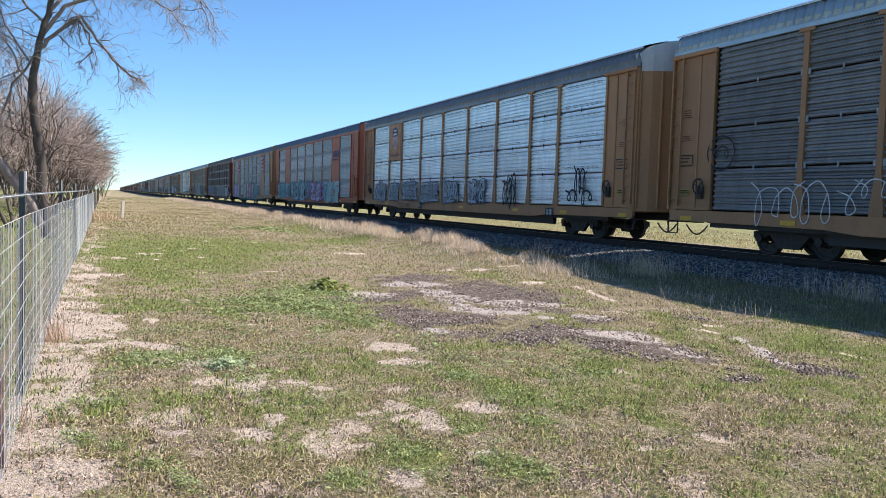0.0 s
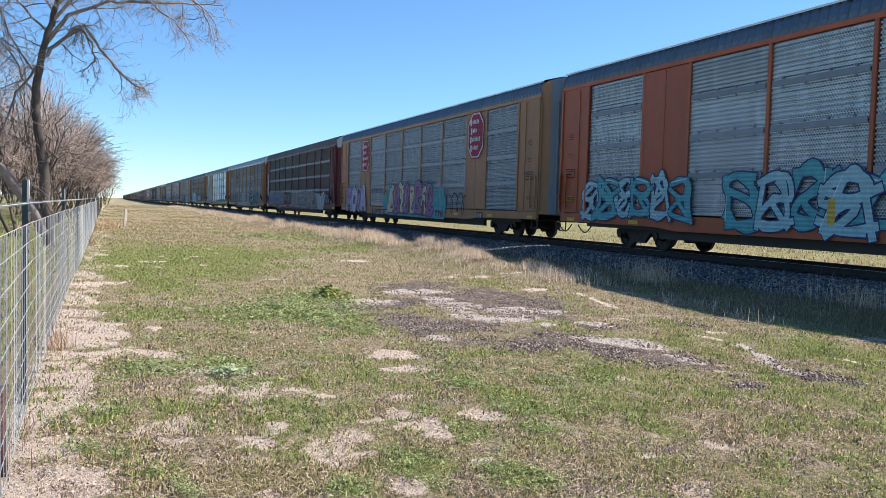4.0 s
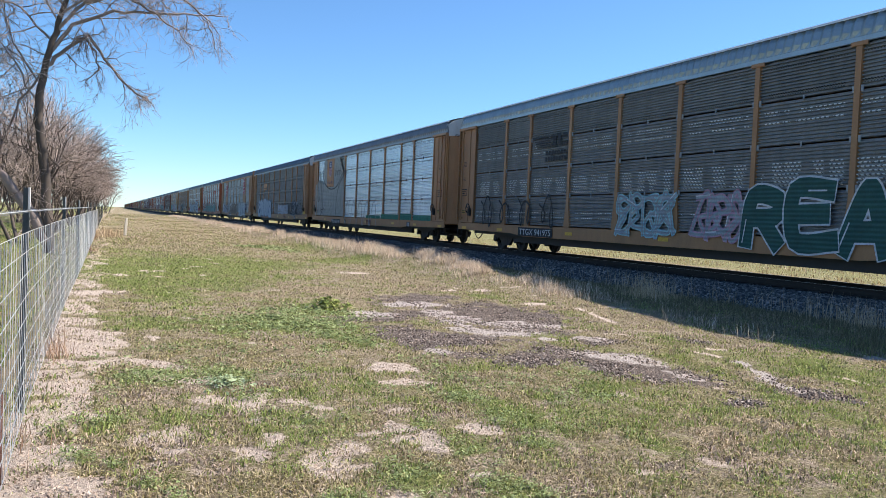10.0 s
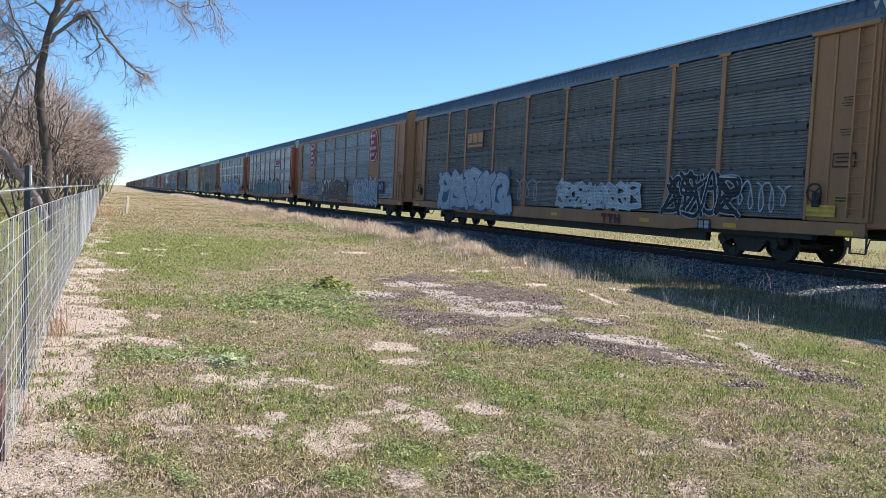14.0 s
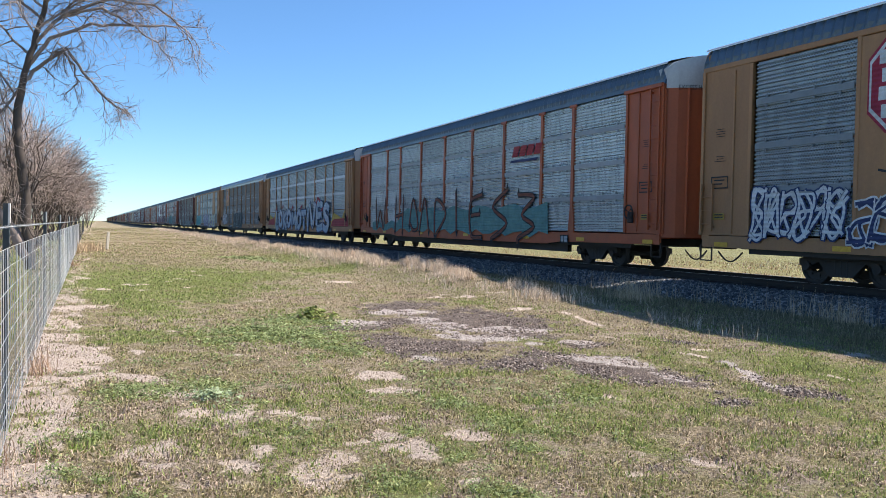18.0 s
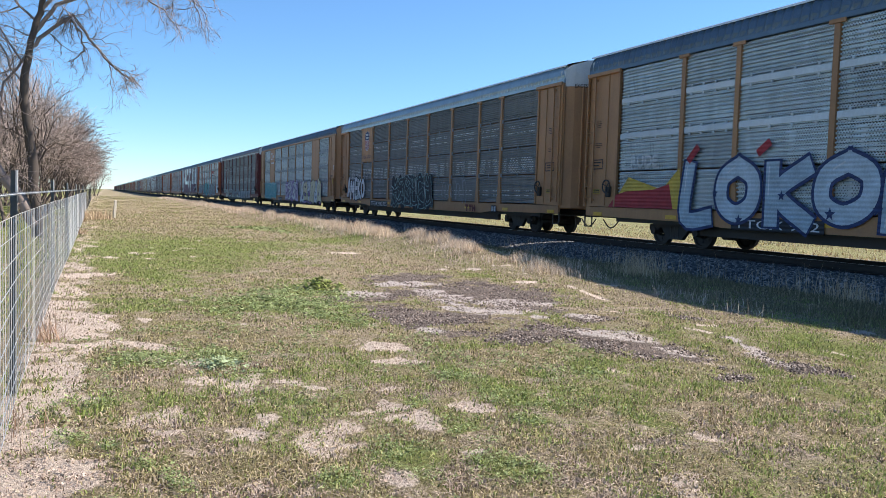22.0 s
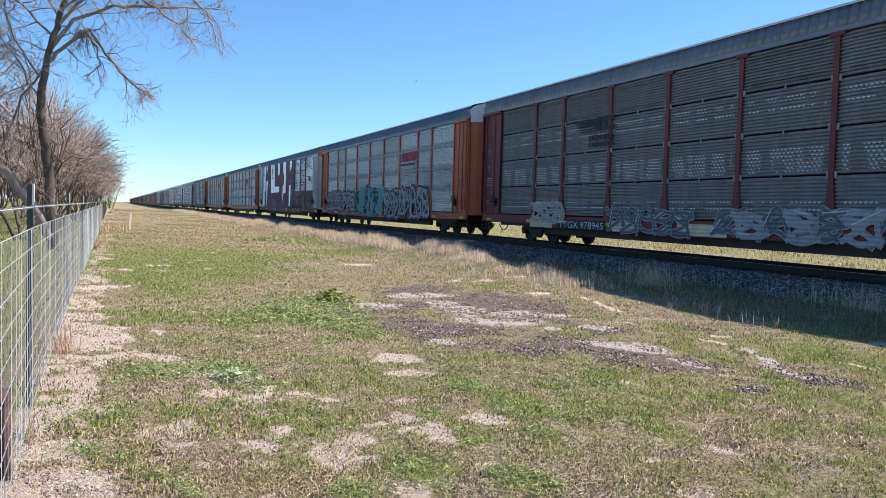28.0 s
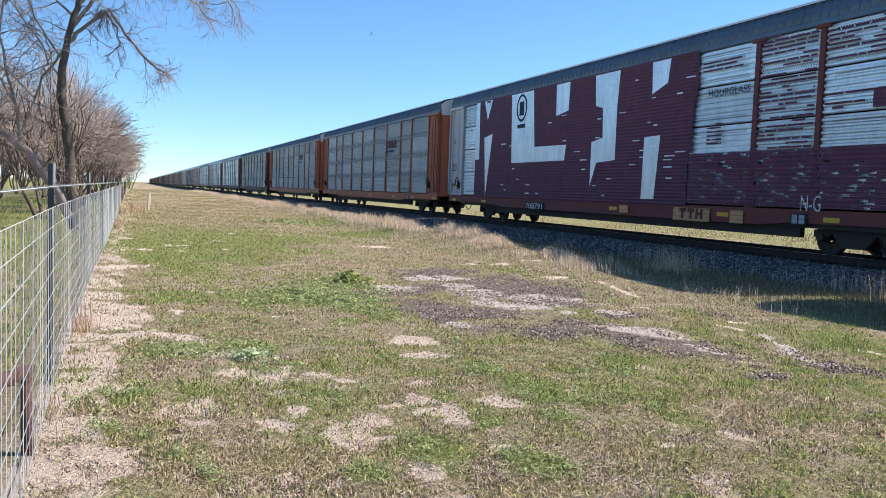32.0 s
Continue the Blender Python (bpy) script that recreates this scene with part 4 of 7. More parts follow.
        for i in (0, len(ys) - 1):
            faces.append(tuple(i * k + j for j in range(k)) + tuple(m + i * k + j for j in range(k - 1, -1, -1)))
    return mesh_from("roof_crown" if crown else "roof", verts, faces, None, crown)


def sheet_mesh(width, ribs, height):
    """One sheet of a side wall with pressed horizontal ribs; faces -x, centred on its place."""
    h, w = height - 0.035, width - 0.16
    zs, xs = [], []
    n = ribs
    for i in range(n):
        a = -h / 2 + h * i / n
        p = h / n
        zs += [a, a + p * 0.18, a + p * 0.5, a + p * 0.68]
        xs += [0.022, -0.026, -0.026, 0.022]
    zs.append(h / 2)
    xs.append(0.022)
    verts, faces = [], []
    for x, z in zip(xs, zs):
        verts += [(x, -w / 2, z), (x, w / 2, z)]
    for i in range(len(zs) - 1):
        faces.append((2 * i, 2 * i + 2, 2 * i + 3, 2 * i + 1))
    b = len(verts)
    verts += [(0.045, -w / 2, -h / 2), (0.045, w / 2, -h / 2), (0.045, -w / 2, h / 2), (0.045, w / 2, h / 2)]
    t = 2 * (len(zs) - 1)
    faces += [(b, b + 1, b + 3, b + 2), (0, 1, b + 1, b), (t, b + 2, b + 3, t + 1)]
    return mesh_from("sheet", verts, faces)


def post_mesh(flared=True):
    bm = bmesh.new()
    if flared:
        prism(bm, [(-0.075, EAVE - 0.1), (0.075, EAVE - 0.1), (0.075, DECK + 0.85), (0.17, DECK + 0.12), (0.17, DECK - 0.02), (-0.17, DECK - 0.02), (-0.17, DECK + 0.12), (-0.075, DECK + 0.85)], -SIDE - 0.055, -SIDE + 0.03, "x")
        box(bm, -SIDE - 0.075, -SIDE - 0.03, -0.22, 0.22, EAVE - 0.2, EAVE - 0.1, 0.012)
    else:
        box(bm, -SIDE - 0.045, -SIDE + 0.03, -0.055, 0.055, DECK - 0.02, EAVE - 0.1, 0.012)
    return to_mesh(bm, "post", None)


def plate_mesh(width, z0, z1):
    """Painted plate that fills a bay: two leaves with a seam, and rows of bolts."""
    bm = bmesh.new()
    w = width - 0.1
    for a, b in ((-w / 2, -0.012), (0.012, w / 2)):
        box(bm, -0.03, 0.03, a, b, z0 + 0.015, z1 - 0.015, 0.008)
    box(bm, -0.012, 0.03, -0.012, 0.012, z0 + 0.015, z1 - 0.015)
    for k in range(4):
        for z in (z0 + (z1 - z0) * 0.2, z0 + (z1 - z0) * 0.62, z0 + (z1 - z0) * 0.66):
            y = -w / 2 + w * (k + 0.5) / 4
            box(bm, -0.042, -0.03, y - 0.018, y + 0.018, z - 0.018, z + 0.018)
    return to_mesh(bm, "plate", None)


def hanger_mesh(w, h):
    bm = bmesh.new()
    box(bm, -SIDE - 0.045, -SIDE, -w, w, -h, h, 0.012)
    return to_mesh(bm, "hanger", None)


def add_hangers(car, mat):
    """Sheet hangers beside the posts and in the middle of every seam."""
    side, mid = with_mat("hang1", lambda: hanger_mesh(0.035, 0.075), mat), with_mat("hang2", lambda: hanger_mesh(0.022, 0.06), mat)
    for r in (1, 2, 3):
        z = ROW_Z[r]
        for e in EDGES[1:-1]:
            for s in (-1, 1):
                part("hanger", side, car, "", pose(0, e + s * 0.11, z))
        for i in range(len(BAYS)):
            part("hanger", mid, car, "", pose(0, (EDGES[i] + EDGES[i + 1]) / 2, z))


def band_mesh(width, h):
    """Flat riveted strip across one bay."""
    bm = bmesh.new()
    w = width - 0.2
    box(bm, -0.03, 0.0, -w / 2, w / 2, -h / 2, h / 2, 0.008)
    for i in range(4):
        y = -w / 2 + w * (i + 0.5) / 4
        for z in (-h * 0.75, h * 0.75):
            box(bm, -0.036, 0.0, y - 0.03, y + 0.03, z - 0.03, z + 0.03)
    return to_mesh(bm, "band", None)


def sill_mesh():
    """Side sill with a deeper middle."""
    bm = bmesh.new()
    prism(bm, [(-HALF + 0.1, DECK - 0.02), (-HALF + 0.1, DECK - 0.3), (-8.6, DECK - 0.34), (-7.6, DECK - 0.43), (7.6, DECK - 0.43), (8.6, DECK - 0.34), (HALF - 0.1, DECK - 0.3), (HALF - 0.1, DECK - 0.02)], -SIDE - 0.03, -SIDE + 0.05, "x")
    return to_mesh(bm, "side_sill", None)


def chord_mesh():
    bm = bmesh.new()
    box(bm, -SIDE - 0.05, -SIDE + 0.04, -HALF, HALF, EAVE - 0.12, EAVE + 0.01, 0.012)
    return to_mesh(bm, "top_chord", None)


def end_plate_mesh(s):
    """Plain plate beside the end door."""
    bm = bmesh.new()
    a, b = sorted((s * 12.26, s * HALF))
    box(bm, -SIDE - 0.03, -SIDE + 0.03, a + 0.002, b, DECK, EAVE - 0.12)
    return to_mesh(bm, "end_plate", None)


def stiffener_mesh(w, d, z0, z1):
    bm = bmesh.new()
    box(bm, -SIDE - d, -SIDE - 0.03, -w, w, z0, z1, 0.01)
    return to_mesh(bm, "stiffener", None)


def far_wall_mesh():
    bm = bmesh.new()
    box(bm, SIDE - 0.06, SIDE, -HALF, HALF, DECK - 0.3, EAVE)
    for e in EDGES:
        box(bm, SIDE, SIDE + 0.05, e - 0.07, e + 0.07, DECK - 0.1, EAVE - 0.05)
    box(bm, -SIDE + 0.05, SIDE - 0.06, -HALF + 0.3, HALF - 0.3, DECK - 0.14, DECK - 0.02)
    return to_mesh(bm, "inner_shell", None)


def end_line(s, grow=0.0):
    """The bowed end of a car seen from above, from the near corner to the far one."""
    k = 12
    return [(-SIDE + 0.015 - grow + i * (2 * SIDE - 0.03 + 2 * grow) / k, s * (HALF - 0.02 + grow + 0.58 * math.sin(math.pi * i / k) ** 0.75)) for i in range(k + 1)]


LEAF = (0, 1, 3, 12)   # where the leaves of the end doors meet


def end_top(x):
    """Height of the closed end over the doors, which follows the roof."""
    return float(np.interp(abs(x), (0.0, 0.7, SIDE - 0.46, SIDE - 0.1, SIDE), (TOP - 0.06, TOP - 0.1, EAVE + 0.57, EAVE + 0.45, EAVE + 0.3)))


def end_door_mesh(s, leaf, tall):
    """One of three leaves of the bowed end doors; tall ones reach up to the roof."""
    bm = bmesh.new()
    pts = end_line(s)[LEAF[leaf]:LEAF[leaf + 1] + 1]
    outline = pts + [(x, s * (HALF - 0.3)) for x, _ in reversed(pts)]
    prism_z(bm, outline, DECK - 0.1, [end_top(x) for x, _ in outline] if tall else EAVE - 0.2)
    return to_mesh(bm, "end_door", None)


def prism_z(bm, outline, z0, z1):
    """Closed outline of (x, y) pairs raised from z0 to z1; either may be a list."""
    k = len(outline)
    lo = [bm.verts.new((x, y, z0)) for x, y in outline]
    hi = [bm.verts.new((x, y, z1[i] if isinstance(z1, list) else z1)) for i, (x, y) in enumerate(outline)]
    for i in range(k):
        bm.faces.new((lo[i], lo[(i + 1) % k], hi[(i + 1) % k], hi[i]))
    bm.faces.new(lo[::-1])
    bmesh.ops.triangulate(bm, faces=[bm.faces.new(hi)])


def door_rib_mesh():
    bm = bmesh.new()
    box(bm, -0.03, 0.03, -0.04, 0.04, DECK, EAVE - 0.26, 0.01)
    return to_mesh(bm, "door_rib", None)


def end_hood_mesh(s):
    """Pale hood that follows the bowed doors and closes the roof over them."""
    bm = bmesh.new()
    pts = end_line(s, 0.012)
    outline = pts + [(x, s * (HALF - 0.35)) for x, _ in reversed(pts)]
    tops = [end_top(x) for x, _ in outline]
    prism_z(bm, outline, EAVE - 0.24, tops)
    return to_mesh(bm, "end_hood", None)


def header_mesh(s):
    """Ledge over the end plate."""
    bm = bmesh.new()
    box(bm, -SIDE - 0.13, -SIDE - 0.03, *sorted((s * 12.2, s * (HALF - 0.03))), EAVE - 0.2, EAVE - 0.08, 0.015)
    return to_mesh(bm, "header", None)


def handbrake_mesh(s):
    """Brake gear low on the end plate: a bracket, a wheel and a chain box."""
    bm = bmesh.new()
    y = s * 12.62
    box(bm, -SIDE - 0.13, -SIDE - 0.03, y - 0.1, y + 0.1, DECK + 0.3, DECK + 0.62, 0.02)
    for i in range(10):
        a, b = i * math.tau / 10, (i + 1) * math.tau / 10
        cyl(bm, (-SIDE - 0.16, y + 0.2 * math.cos(a), DECK + 0.62 + 0.2 * math.sin(a)), (-SIDE - 0.16, y + 0.2 * math.cos(b), DECK + 0.62 + 0.2 * math.sin(b)), 0.022, n=5, caps=False)
    for a in (0.4, 2.5, 4.6):
        cyl(bm, (-SIDE - 0.14, y, DECK + 0.62), (-SIDE - 0.16, y + 0.2 * math.cos(a), DECK + 0.62 + 0.2 * math.sin(a)), 0.016, n=5, caps=False)
    return to_mesh(bm, "handbrake", None)


def ladder_mesh(h):
    """Side rails and round rungs."""
    bm = bmesh.new()
    for y in (-0.2, 0.2):
        box(bm, -0.025, 0.025, y - 0.02, y + 0.02, 0.0, h)
        for z in (0.1, h - 0.1):
            box(bm, 0.0, 0.09, y - 0.015, y + 0.015, z - 0.03, z + 0.03)
    for i in range(int((h - 0.1) / 0.34)):
        cyl(bm, (0, -0.2, 0.18 + i * 0.34), (0, 0.2, 0.18 + i * 0.34), 0.014, n=5)
    return to_mesh(bm, "ladder", None)


def wheelset_mesh():
    bm = bmesh.new()
    cyl(bm, (-1.1, 0, 0), (1.1, 0, 0), 0.08, n=10)
    for s in (-1, 1):
        prof = [(0.70, 0.44), (0.725, 0.42), (0.82, 0.415), (0.83, 0.35), (0.79, 0.33), (0.78, 0.16), (0.84, 0.14), (0.84, 0.0), (0.70, 0.0), (0.70, 0.14), (0.74, 0.16), (0.74, 0.33), (0.70, 0.35)]
        n = 24
        rings = [[bm.verts.new((s * x, r * math.cos(j * math.tau / n), r * math.sin(j * math.tau / n))) for x, r in prof if r > 0.001] for j in range(n)]
        k = len(rings[0])
        for j in range(n):
            for i in range(k):
                bm.faces.new((rings[j][i], rings[j][(i + 1) % k], rings[(j + 1) % n][(i + 1) % k], rings[(j + 1) % n][i]))
        for j in range(6):
            a = j * math.tau / 6
            box(bm, s * 0.785 - 0.02, s * 0.785 + 0.02, 0.24 * math.cos(a) - 0.035, 0.24 * math.cos(a) + 0.035, 0.24 * math.sin(a) - 0.035, 0.24 * math.sin(a) + 0.035)
    return to_mesh(bm, "wheelset", None)


def side_frame_mesh():
    bm = bmesh.new()
    prism(bm, [(-1.15, 0.42), (-1.15, 0.58), (-0.75, 0.66), (0.75, 0.66), (1.15, 0.58), (1.15, 0.42), (0.8, 0.42), (0.62, 0.52), (0.42, 0.32), (0.3, 0.2), (-0.3, 0.2), (-0.42, 0.32), (-0.62, 0.52), (-0.8, 0.42)], -0.06, 0.06, "x")
    for i in (-0.16, 0.0, 0.16):
        cyl(bm, (0, i, 0.24), (0, i, 0.56), 0.07, n=8)
    for s in (-1, 1):
        cyl(bm, (-0.12, s * 0.92, 0.42), (0.08, s * 0.92, 0.42), 0.11, n=10)
    return to_mesh(bm, "side_frame", None)


def bolster_mesh():
    bm = bmesh.new()
    box(bm, -0.95, 0.95, -0.2, 0.2, 0.42, 0.66, 0.03)
    cyl(bm, (0, 0, 0.6), (0, 0, 0.78), 0.3, n=12)
    return to_mesh(bm, "bolster", None)


def centre_sill_mesh():
    bm = bmesh.new()
    box(bm, -0.28, 0.28, -HALF + 0.1, HALF - 0.1, DECK - 0.36, DECK - 0.14)
    box(bm, -SIDE + 0.25, -SIDE + 0.4, -8.7, 8.7, 0.38, DECK - 0.2)
    box(bm, -SIDE + 0.12, -SIDE + 0.25, -12.4, 12.4, 0.62, DECK - 0.2)
    for i in range(9):
        y = -11 + i * 2.75
        box(bm, -SIDE + 0.06, SIDE - 0.06, y - 0.06, y + 0.06, DECK - 0.28, DECK - 0.14)
    box(bm, -0.9, -0.45, -2.2, -1.2, DECK - 0.55, DECK - 0.14, 0.03)
    cyl(bm, (-0.75, 1.0, DECK - 0.4), (-0.75, 2.1, DECK - 0.4), 0.17, n=10)
    return to_mesh(bm, "centre_sill", None)


def coupler_mesh(s):
    bm = bmesh.new()
    a, b = sorted((s * (HALF - 0.1), s * (PITCH / 2 - 0.12)))
    box(bm, -0.09, 0.09, a, b, 0.72, 0.92, 0.02)
    box(bm, -0.19, 0.19, *sorted((s * (PITCH / 2 - 0.3), s * (PITCH / 2 - 0.01))), 0.68, 0.98, 0.05)
    return to_mesh(bm, "coupler", None)


def hose_mesh(s):
    """Sagging brake hose and uncoupling rod at the end sill."""
    bm = bmesh.new()
    last = None
    for i in range(9):
        u = i / 8
        p = Vector((-0.45, s * (HALF - 0.35 + u * 0.9), 0.62 - 0.26 * math.sin(math.pi * u)))
        if last:
            cyl(bm, last, p, 0.022, n=6, caps=False)
        last = p
    cyl(bm, (-SIDE, s * (HALF + 0.02), 0.72), (-0.2, s * (HALF + 0.12), 0.72), 0.016, n=5)
    cyl(bm, (-SIDE, s * (HALF + 0.02), 0.72), (-SIDE, s * (HALF - 0.05), 0.5), 0.016, n=5)
    return to_mesh(bm, "brake_hose", None)


def step_mesh(s):
    """Stirrup step and grab irons under the corner."""
    bm = bmesh.new()
    y0, y1 = s * 13.55, s * 13.95
    for y in (y0, y1):
        box(bm, -SIDE - 0.03, -SIDE, y - 0.015, y + 0.015, 0.42, DECK - 0.25)
    box(bm, -SIDE - 0.05, -SIDE, min(y0, y1), max(y0, y1), 0.40, 0.43)
    return to_mesh(bm, "step", None)


def truck(car, y, detail=True):
    t = part("truck", with_mat("bolster", bolster_mesh, BLACK), car, "grimy black two-axle bogie", pose(0, y, 0))
    for s in (-1, 1):
        part("side_frame", with_mat("side_frame", side_frame_mesh, BLACK), t, "", pose(s * 1.0, 0, 0))
    wheels = [part("wheelset", with_mat("wheelset", wheelset_mesh, BLACK), t, "steel wheelset", pose(0, s * 0.89, 0.42)) for s in (-1, 1)]
    return wheels


def autorack(index, paint, sheet, roof, label, sheets=None, plates=(), ribs=7, hood=WHITE, post=None, detail=True, sill=None, ends=None, hangers=None, bands=None, band_rows=(1, 2, 3), band_bays=range(9), flared=True, leaves=None, crown=ROOF_CROWN):
    """One closed car carrier. sheets: {(bay, row): material}; plates: bays filled with a painted plate {bay: (rows)}."""
    car = tagged(new("autorack_car"), label, "train car", "cars of the train")
    post, sill, ends = post or paint, sill or paint, ends or paint
    part("roof", with_mat(("roof", detail), lambda: roof_mesh(detail), roof), car)
    part("roof_crown", with_mat(("crown", detail), lambda: roof_mesh(detail, True), crown), car, "chalky zinc roof crown, coloured paler for sunlight" if crown is ROOF_CROWN else "rusty roof crown")
    part("inner_shell", with_mat("far", far_wall_mesh, paint), car)
    part("side_sill", with_mat("sill", sill_mesh, sill), car)
    part("top_chord", with_mat("chord", chord_mesh, roof if flared else post), car)
    part("centre_sill", with_mat("csill", centre_sill_mesh, BLACK), car)
    for s in (-1, 1):
        plate = part("end_plate", with_mat(("endp", s), lambda: end_plate_mesh(s), ends), car)
        if detail:
            for y, w, d, z0, z1 in ((12.30, 0.05, 0.075, DECK, EAVE - 0.14), (12.86, 0.03, 0.06, DECK + 0.05, EAVE - 0.2), (13.94, 0.05, 0.08, DECK, EAVE - 0.1)):
                part("stiffener", with_mat(("stiff", y), lambda: stiffener_mesh(w, d, z0, z1), ends), plate, "", pose(0, s * y, 0))
        for leaf in range(3):
            door = part("end_door", with_mat(("endd", s, leaf, hood is None), lambda: end_door_mesh(s, leaf, hood is None), (leaves or (ends,) * 3)[leaf]), car)
            if detail:
                x, y = end_line(s, 0.012)[LEAF[leaf + 1] - 1]
                part("door_rib", with_mat("doorrib", door_rib_mesh, (leaves or (ends,) * 3)[leaf]), door, "", pose(x, y, 0))
        if hood:
            part("end_hood", with_mat(("hood", s), lambda: end_hood_mesh(s), hood), car, "pale end hood" if hood is WHITE else "")
        if detail and flared:
            part("header", with_mat(("header", s), lambda: header_mesh(s), ends), plate)
            part("handbrake", with_mat(("hbrake", s), lambda: handbrake_mesh(s), BLACK), plate, "dark iron brake gear")
        part("coupler", with_mat(("coup", s), lambda: coupler_mesh(s), BLACK), car)
        if detail:
            part("ladder", with_mat(("ladder", flared), lambda: ladder_mesh(3.95 if flared else 1.2), ends), car, "", pose(-SIDE - 0.11, s * (HALF - 0.32), DECK + 0.1))
            part("brake_hose", with_mat(("hose", s), lambda: hose_mesh(s), BLACK), car)
            part("step", with_mat(("step", s), lambda: step_mesh(s), BLACK), car)
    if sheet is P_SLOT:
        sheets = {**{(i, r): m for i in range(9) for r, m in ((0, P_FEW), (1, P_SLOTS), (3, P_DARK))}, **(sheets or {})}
    for e in EDGES[1:-1]:
        part("post", with_mat(("post", flared), lambda: post_mesh(flared), post), car, "", pose(0, e, 0))
    for i, w in enumerate(BAYS):
        y = (EDGES[i] + EDGES[i + 1]) / 2
        if i in plates:
            lo, hi = ROW_Z[min(plates[i])], ROW_Z[max(plates[i]) + 1]
            part("plate", with_mat(("plate", round(w, 2), lo), lambda: plate_mesh(w, lo, hi), paint), car, "", pose(-SIDE, y, 0))
        for r in range(ROWS):
            if i in plates and r in plates[i]:
                continue
            mat = (sheets or {}).get((i, r), sheet)
            z, rh = (ROW_Z[r] + ROW_Z[r + 1]) / 2, round(ROW_Z[r + 1] - ROW_Z[r], 3)
            rb = ribs if detail else 3
            part("sheet", with_mat(("sheet", round(w, 2), rb, rh), lambda: sheet_mesh(w, rb, rh), mat), car, "", pose(-SIDE + 0.01, y, z))
    if hangers and detail:
        add_hangers(car, hangers)
    if bands:
        for i in band_bays:
            if i in plates:
                continue
            for r in band_rows:
                part("band", with_mat(("band", round(BAYS[i], 2)), lambda: band_mesh(BAYS[i], 0.15), bands), car, "", pose(-SIDE - 0.012, (EDGES[i] + EDGES[i + 1]) / 2, ROW_Z[r]))
    wheels = truck(car, -10.05, detail) + truck(car, 10.05, detail)
    CARS.append((index, car, wheels))
    return car


CARS = []
ALL = (0, 1, 2, 3)
L1 = "ochre car carrier with %s ribbed steel side sheets"
GREY_BAND = weathered("grey strip", (0.33, 0.35, 0.37), (0.2, 0.21, 0.22), 0.55, 0.2)
PALE_BAND = weathered("pale strip", (0.62, 0.66, 0.68), (0.42, 0.45, 0.47), 0.55, 0.2)
DULL_BAND = weathered("dull strip", (0.23, 0.26, 0.285), (0.15, 0.17, 0.19), 0.55, 0.2)
CHAR_BAND = weathered("charcoal strip", (0.10, 0.105, 0.11), (0.06, 0.062, 0.065), 0.6, 0.2)
IRON = weathered("hanger iron", (0.09, 0.09, 0.09), (0.2, 0.2, 0.2), 0.6, 0.4, streak=False)
# car -1 stays out of view; added to carry the train's shadow on
autorack(-1, TAN, P_DARK, ROOF_GREY, L1 % "dark")
autorack(0, TAN, P_DARK, ROOF_GREY, L1 % "dark grey", hangers=GREY_BAND)
autorack(1, TAN, P_LIGHT, ROOF_DARK, L1 % "bright galvanised", plates={7: (2, 3)}, hangers=IRON, post=TAN)
autorack(2, ORANGE, P_MID, ROOF_BLUE, "orange car carrier with grey ribbed sheets and colourful graffiti", plates={1: ALL, 7: ALL}, ribs=9, bands=DULL_BAND, flared=False, hood=None, leaves=(ORANGE, GREY_BAND, WHITE))
autorack(3, TAN, P_BLUE, ROOF_BLUE, L1 % "blue grey pale-banded", plates={7: ALL, 1: ALL}, ribs=10, bands=GREY_BAND, flared=False, hood=None, leaves=(TAN, DULL_BAND, TAN))
autorack(4, MAROON, P_BROWN, ROOF_RUST, "maroon car carrier with dark ribbed sheets and white graffiti", ribs=14, bands=DULL_BAND, crown=ROOF_RUST)
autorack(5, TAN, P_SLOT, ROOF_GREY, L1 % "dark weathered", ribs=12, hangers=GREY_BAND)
autorack(6, TAN, P_LIGHT, ROOF_DARK, L1 % "bright perforated", plates={7: (2, 3)}, hangers=IRON, sheets={(8, 0): P_OLIVE, (8, 1): P_OLIVE, (7, 0): P_OLIVE, (7, 1): P_OLIVE, (6, 0): P_OLIVE, (6, 1): P_OLIVE, (6, 2): P_OLIVE, (6, 3): P_OLIVE})
autorack(7, TAN, P_CHAR, ROOF_BLUE, L1 % "charcoal grey", ribs=12, bands=CHAR_BAND, band_rows=(1, 2, 3))
autorack(8, TAN, P_BLUE, ROOF_BLUE, L1 % "blue grey", plates={7: ALL, 1: ALL}, ribs=10, bands=DULL_BAND, flared=False, hood=None)
autorack(9, ORANGE, P_GRID, ROOF_BLUE, "orange car carrier with grey sheets and teal graffiti", ribs=10, bands=GREY_BAND, band_rows=(1, 2, 3))
autorack(10, TAN, P_MID, ROOF_BLUE, L1 % "blue grey white-banded", ribs=10, bands=PALE_BAND, band_rows=(2, 3))
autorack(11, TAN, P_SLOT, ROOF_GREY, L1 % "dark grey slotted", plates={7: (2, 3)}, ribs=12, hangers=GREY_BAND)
autorack(12, TAN, P_MID, ROOF_BLUE, L1 % "grey", plates={7: ALL, 1: ALL}, ribs=10, bands=DULL_BAND, flared=False, hood=None, leaves=(TAN, DULL_BAND, WHITE))
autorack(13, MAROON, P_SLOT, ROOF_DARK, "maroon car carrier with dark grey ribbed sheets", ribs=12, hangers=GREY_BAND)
autorack(14, ORANGE, P_GRID, ROOF_BLUE, "orange car carrier with grey ribbed sheets and graffiti", ribs=10, bands=DULL_BAND)
autorack(15, MAROON, P_LIGHT, ROOF_BLUE, "car carrier with white sheets under huge flaking purple shapes", ends=WHITE, hood=TAN)
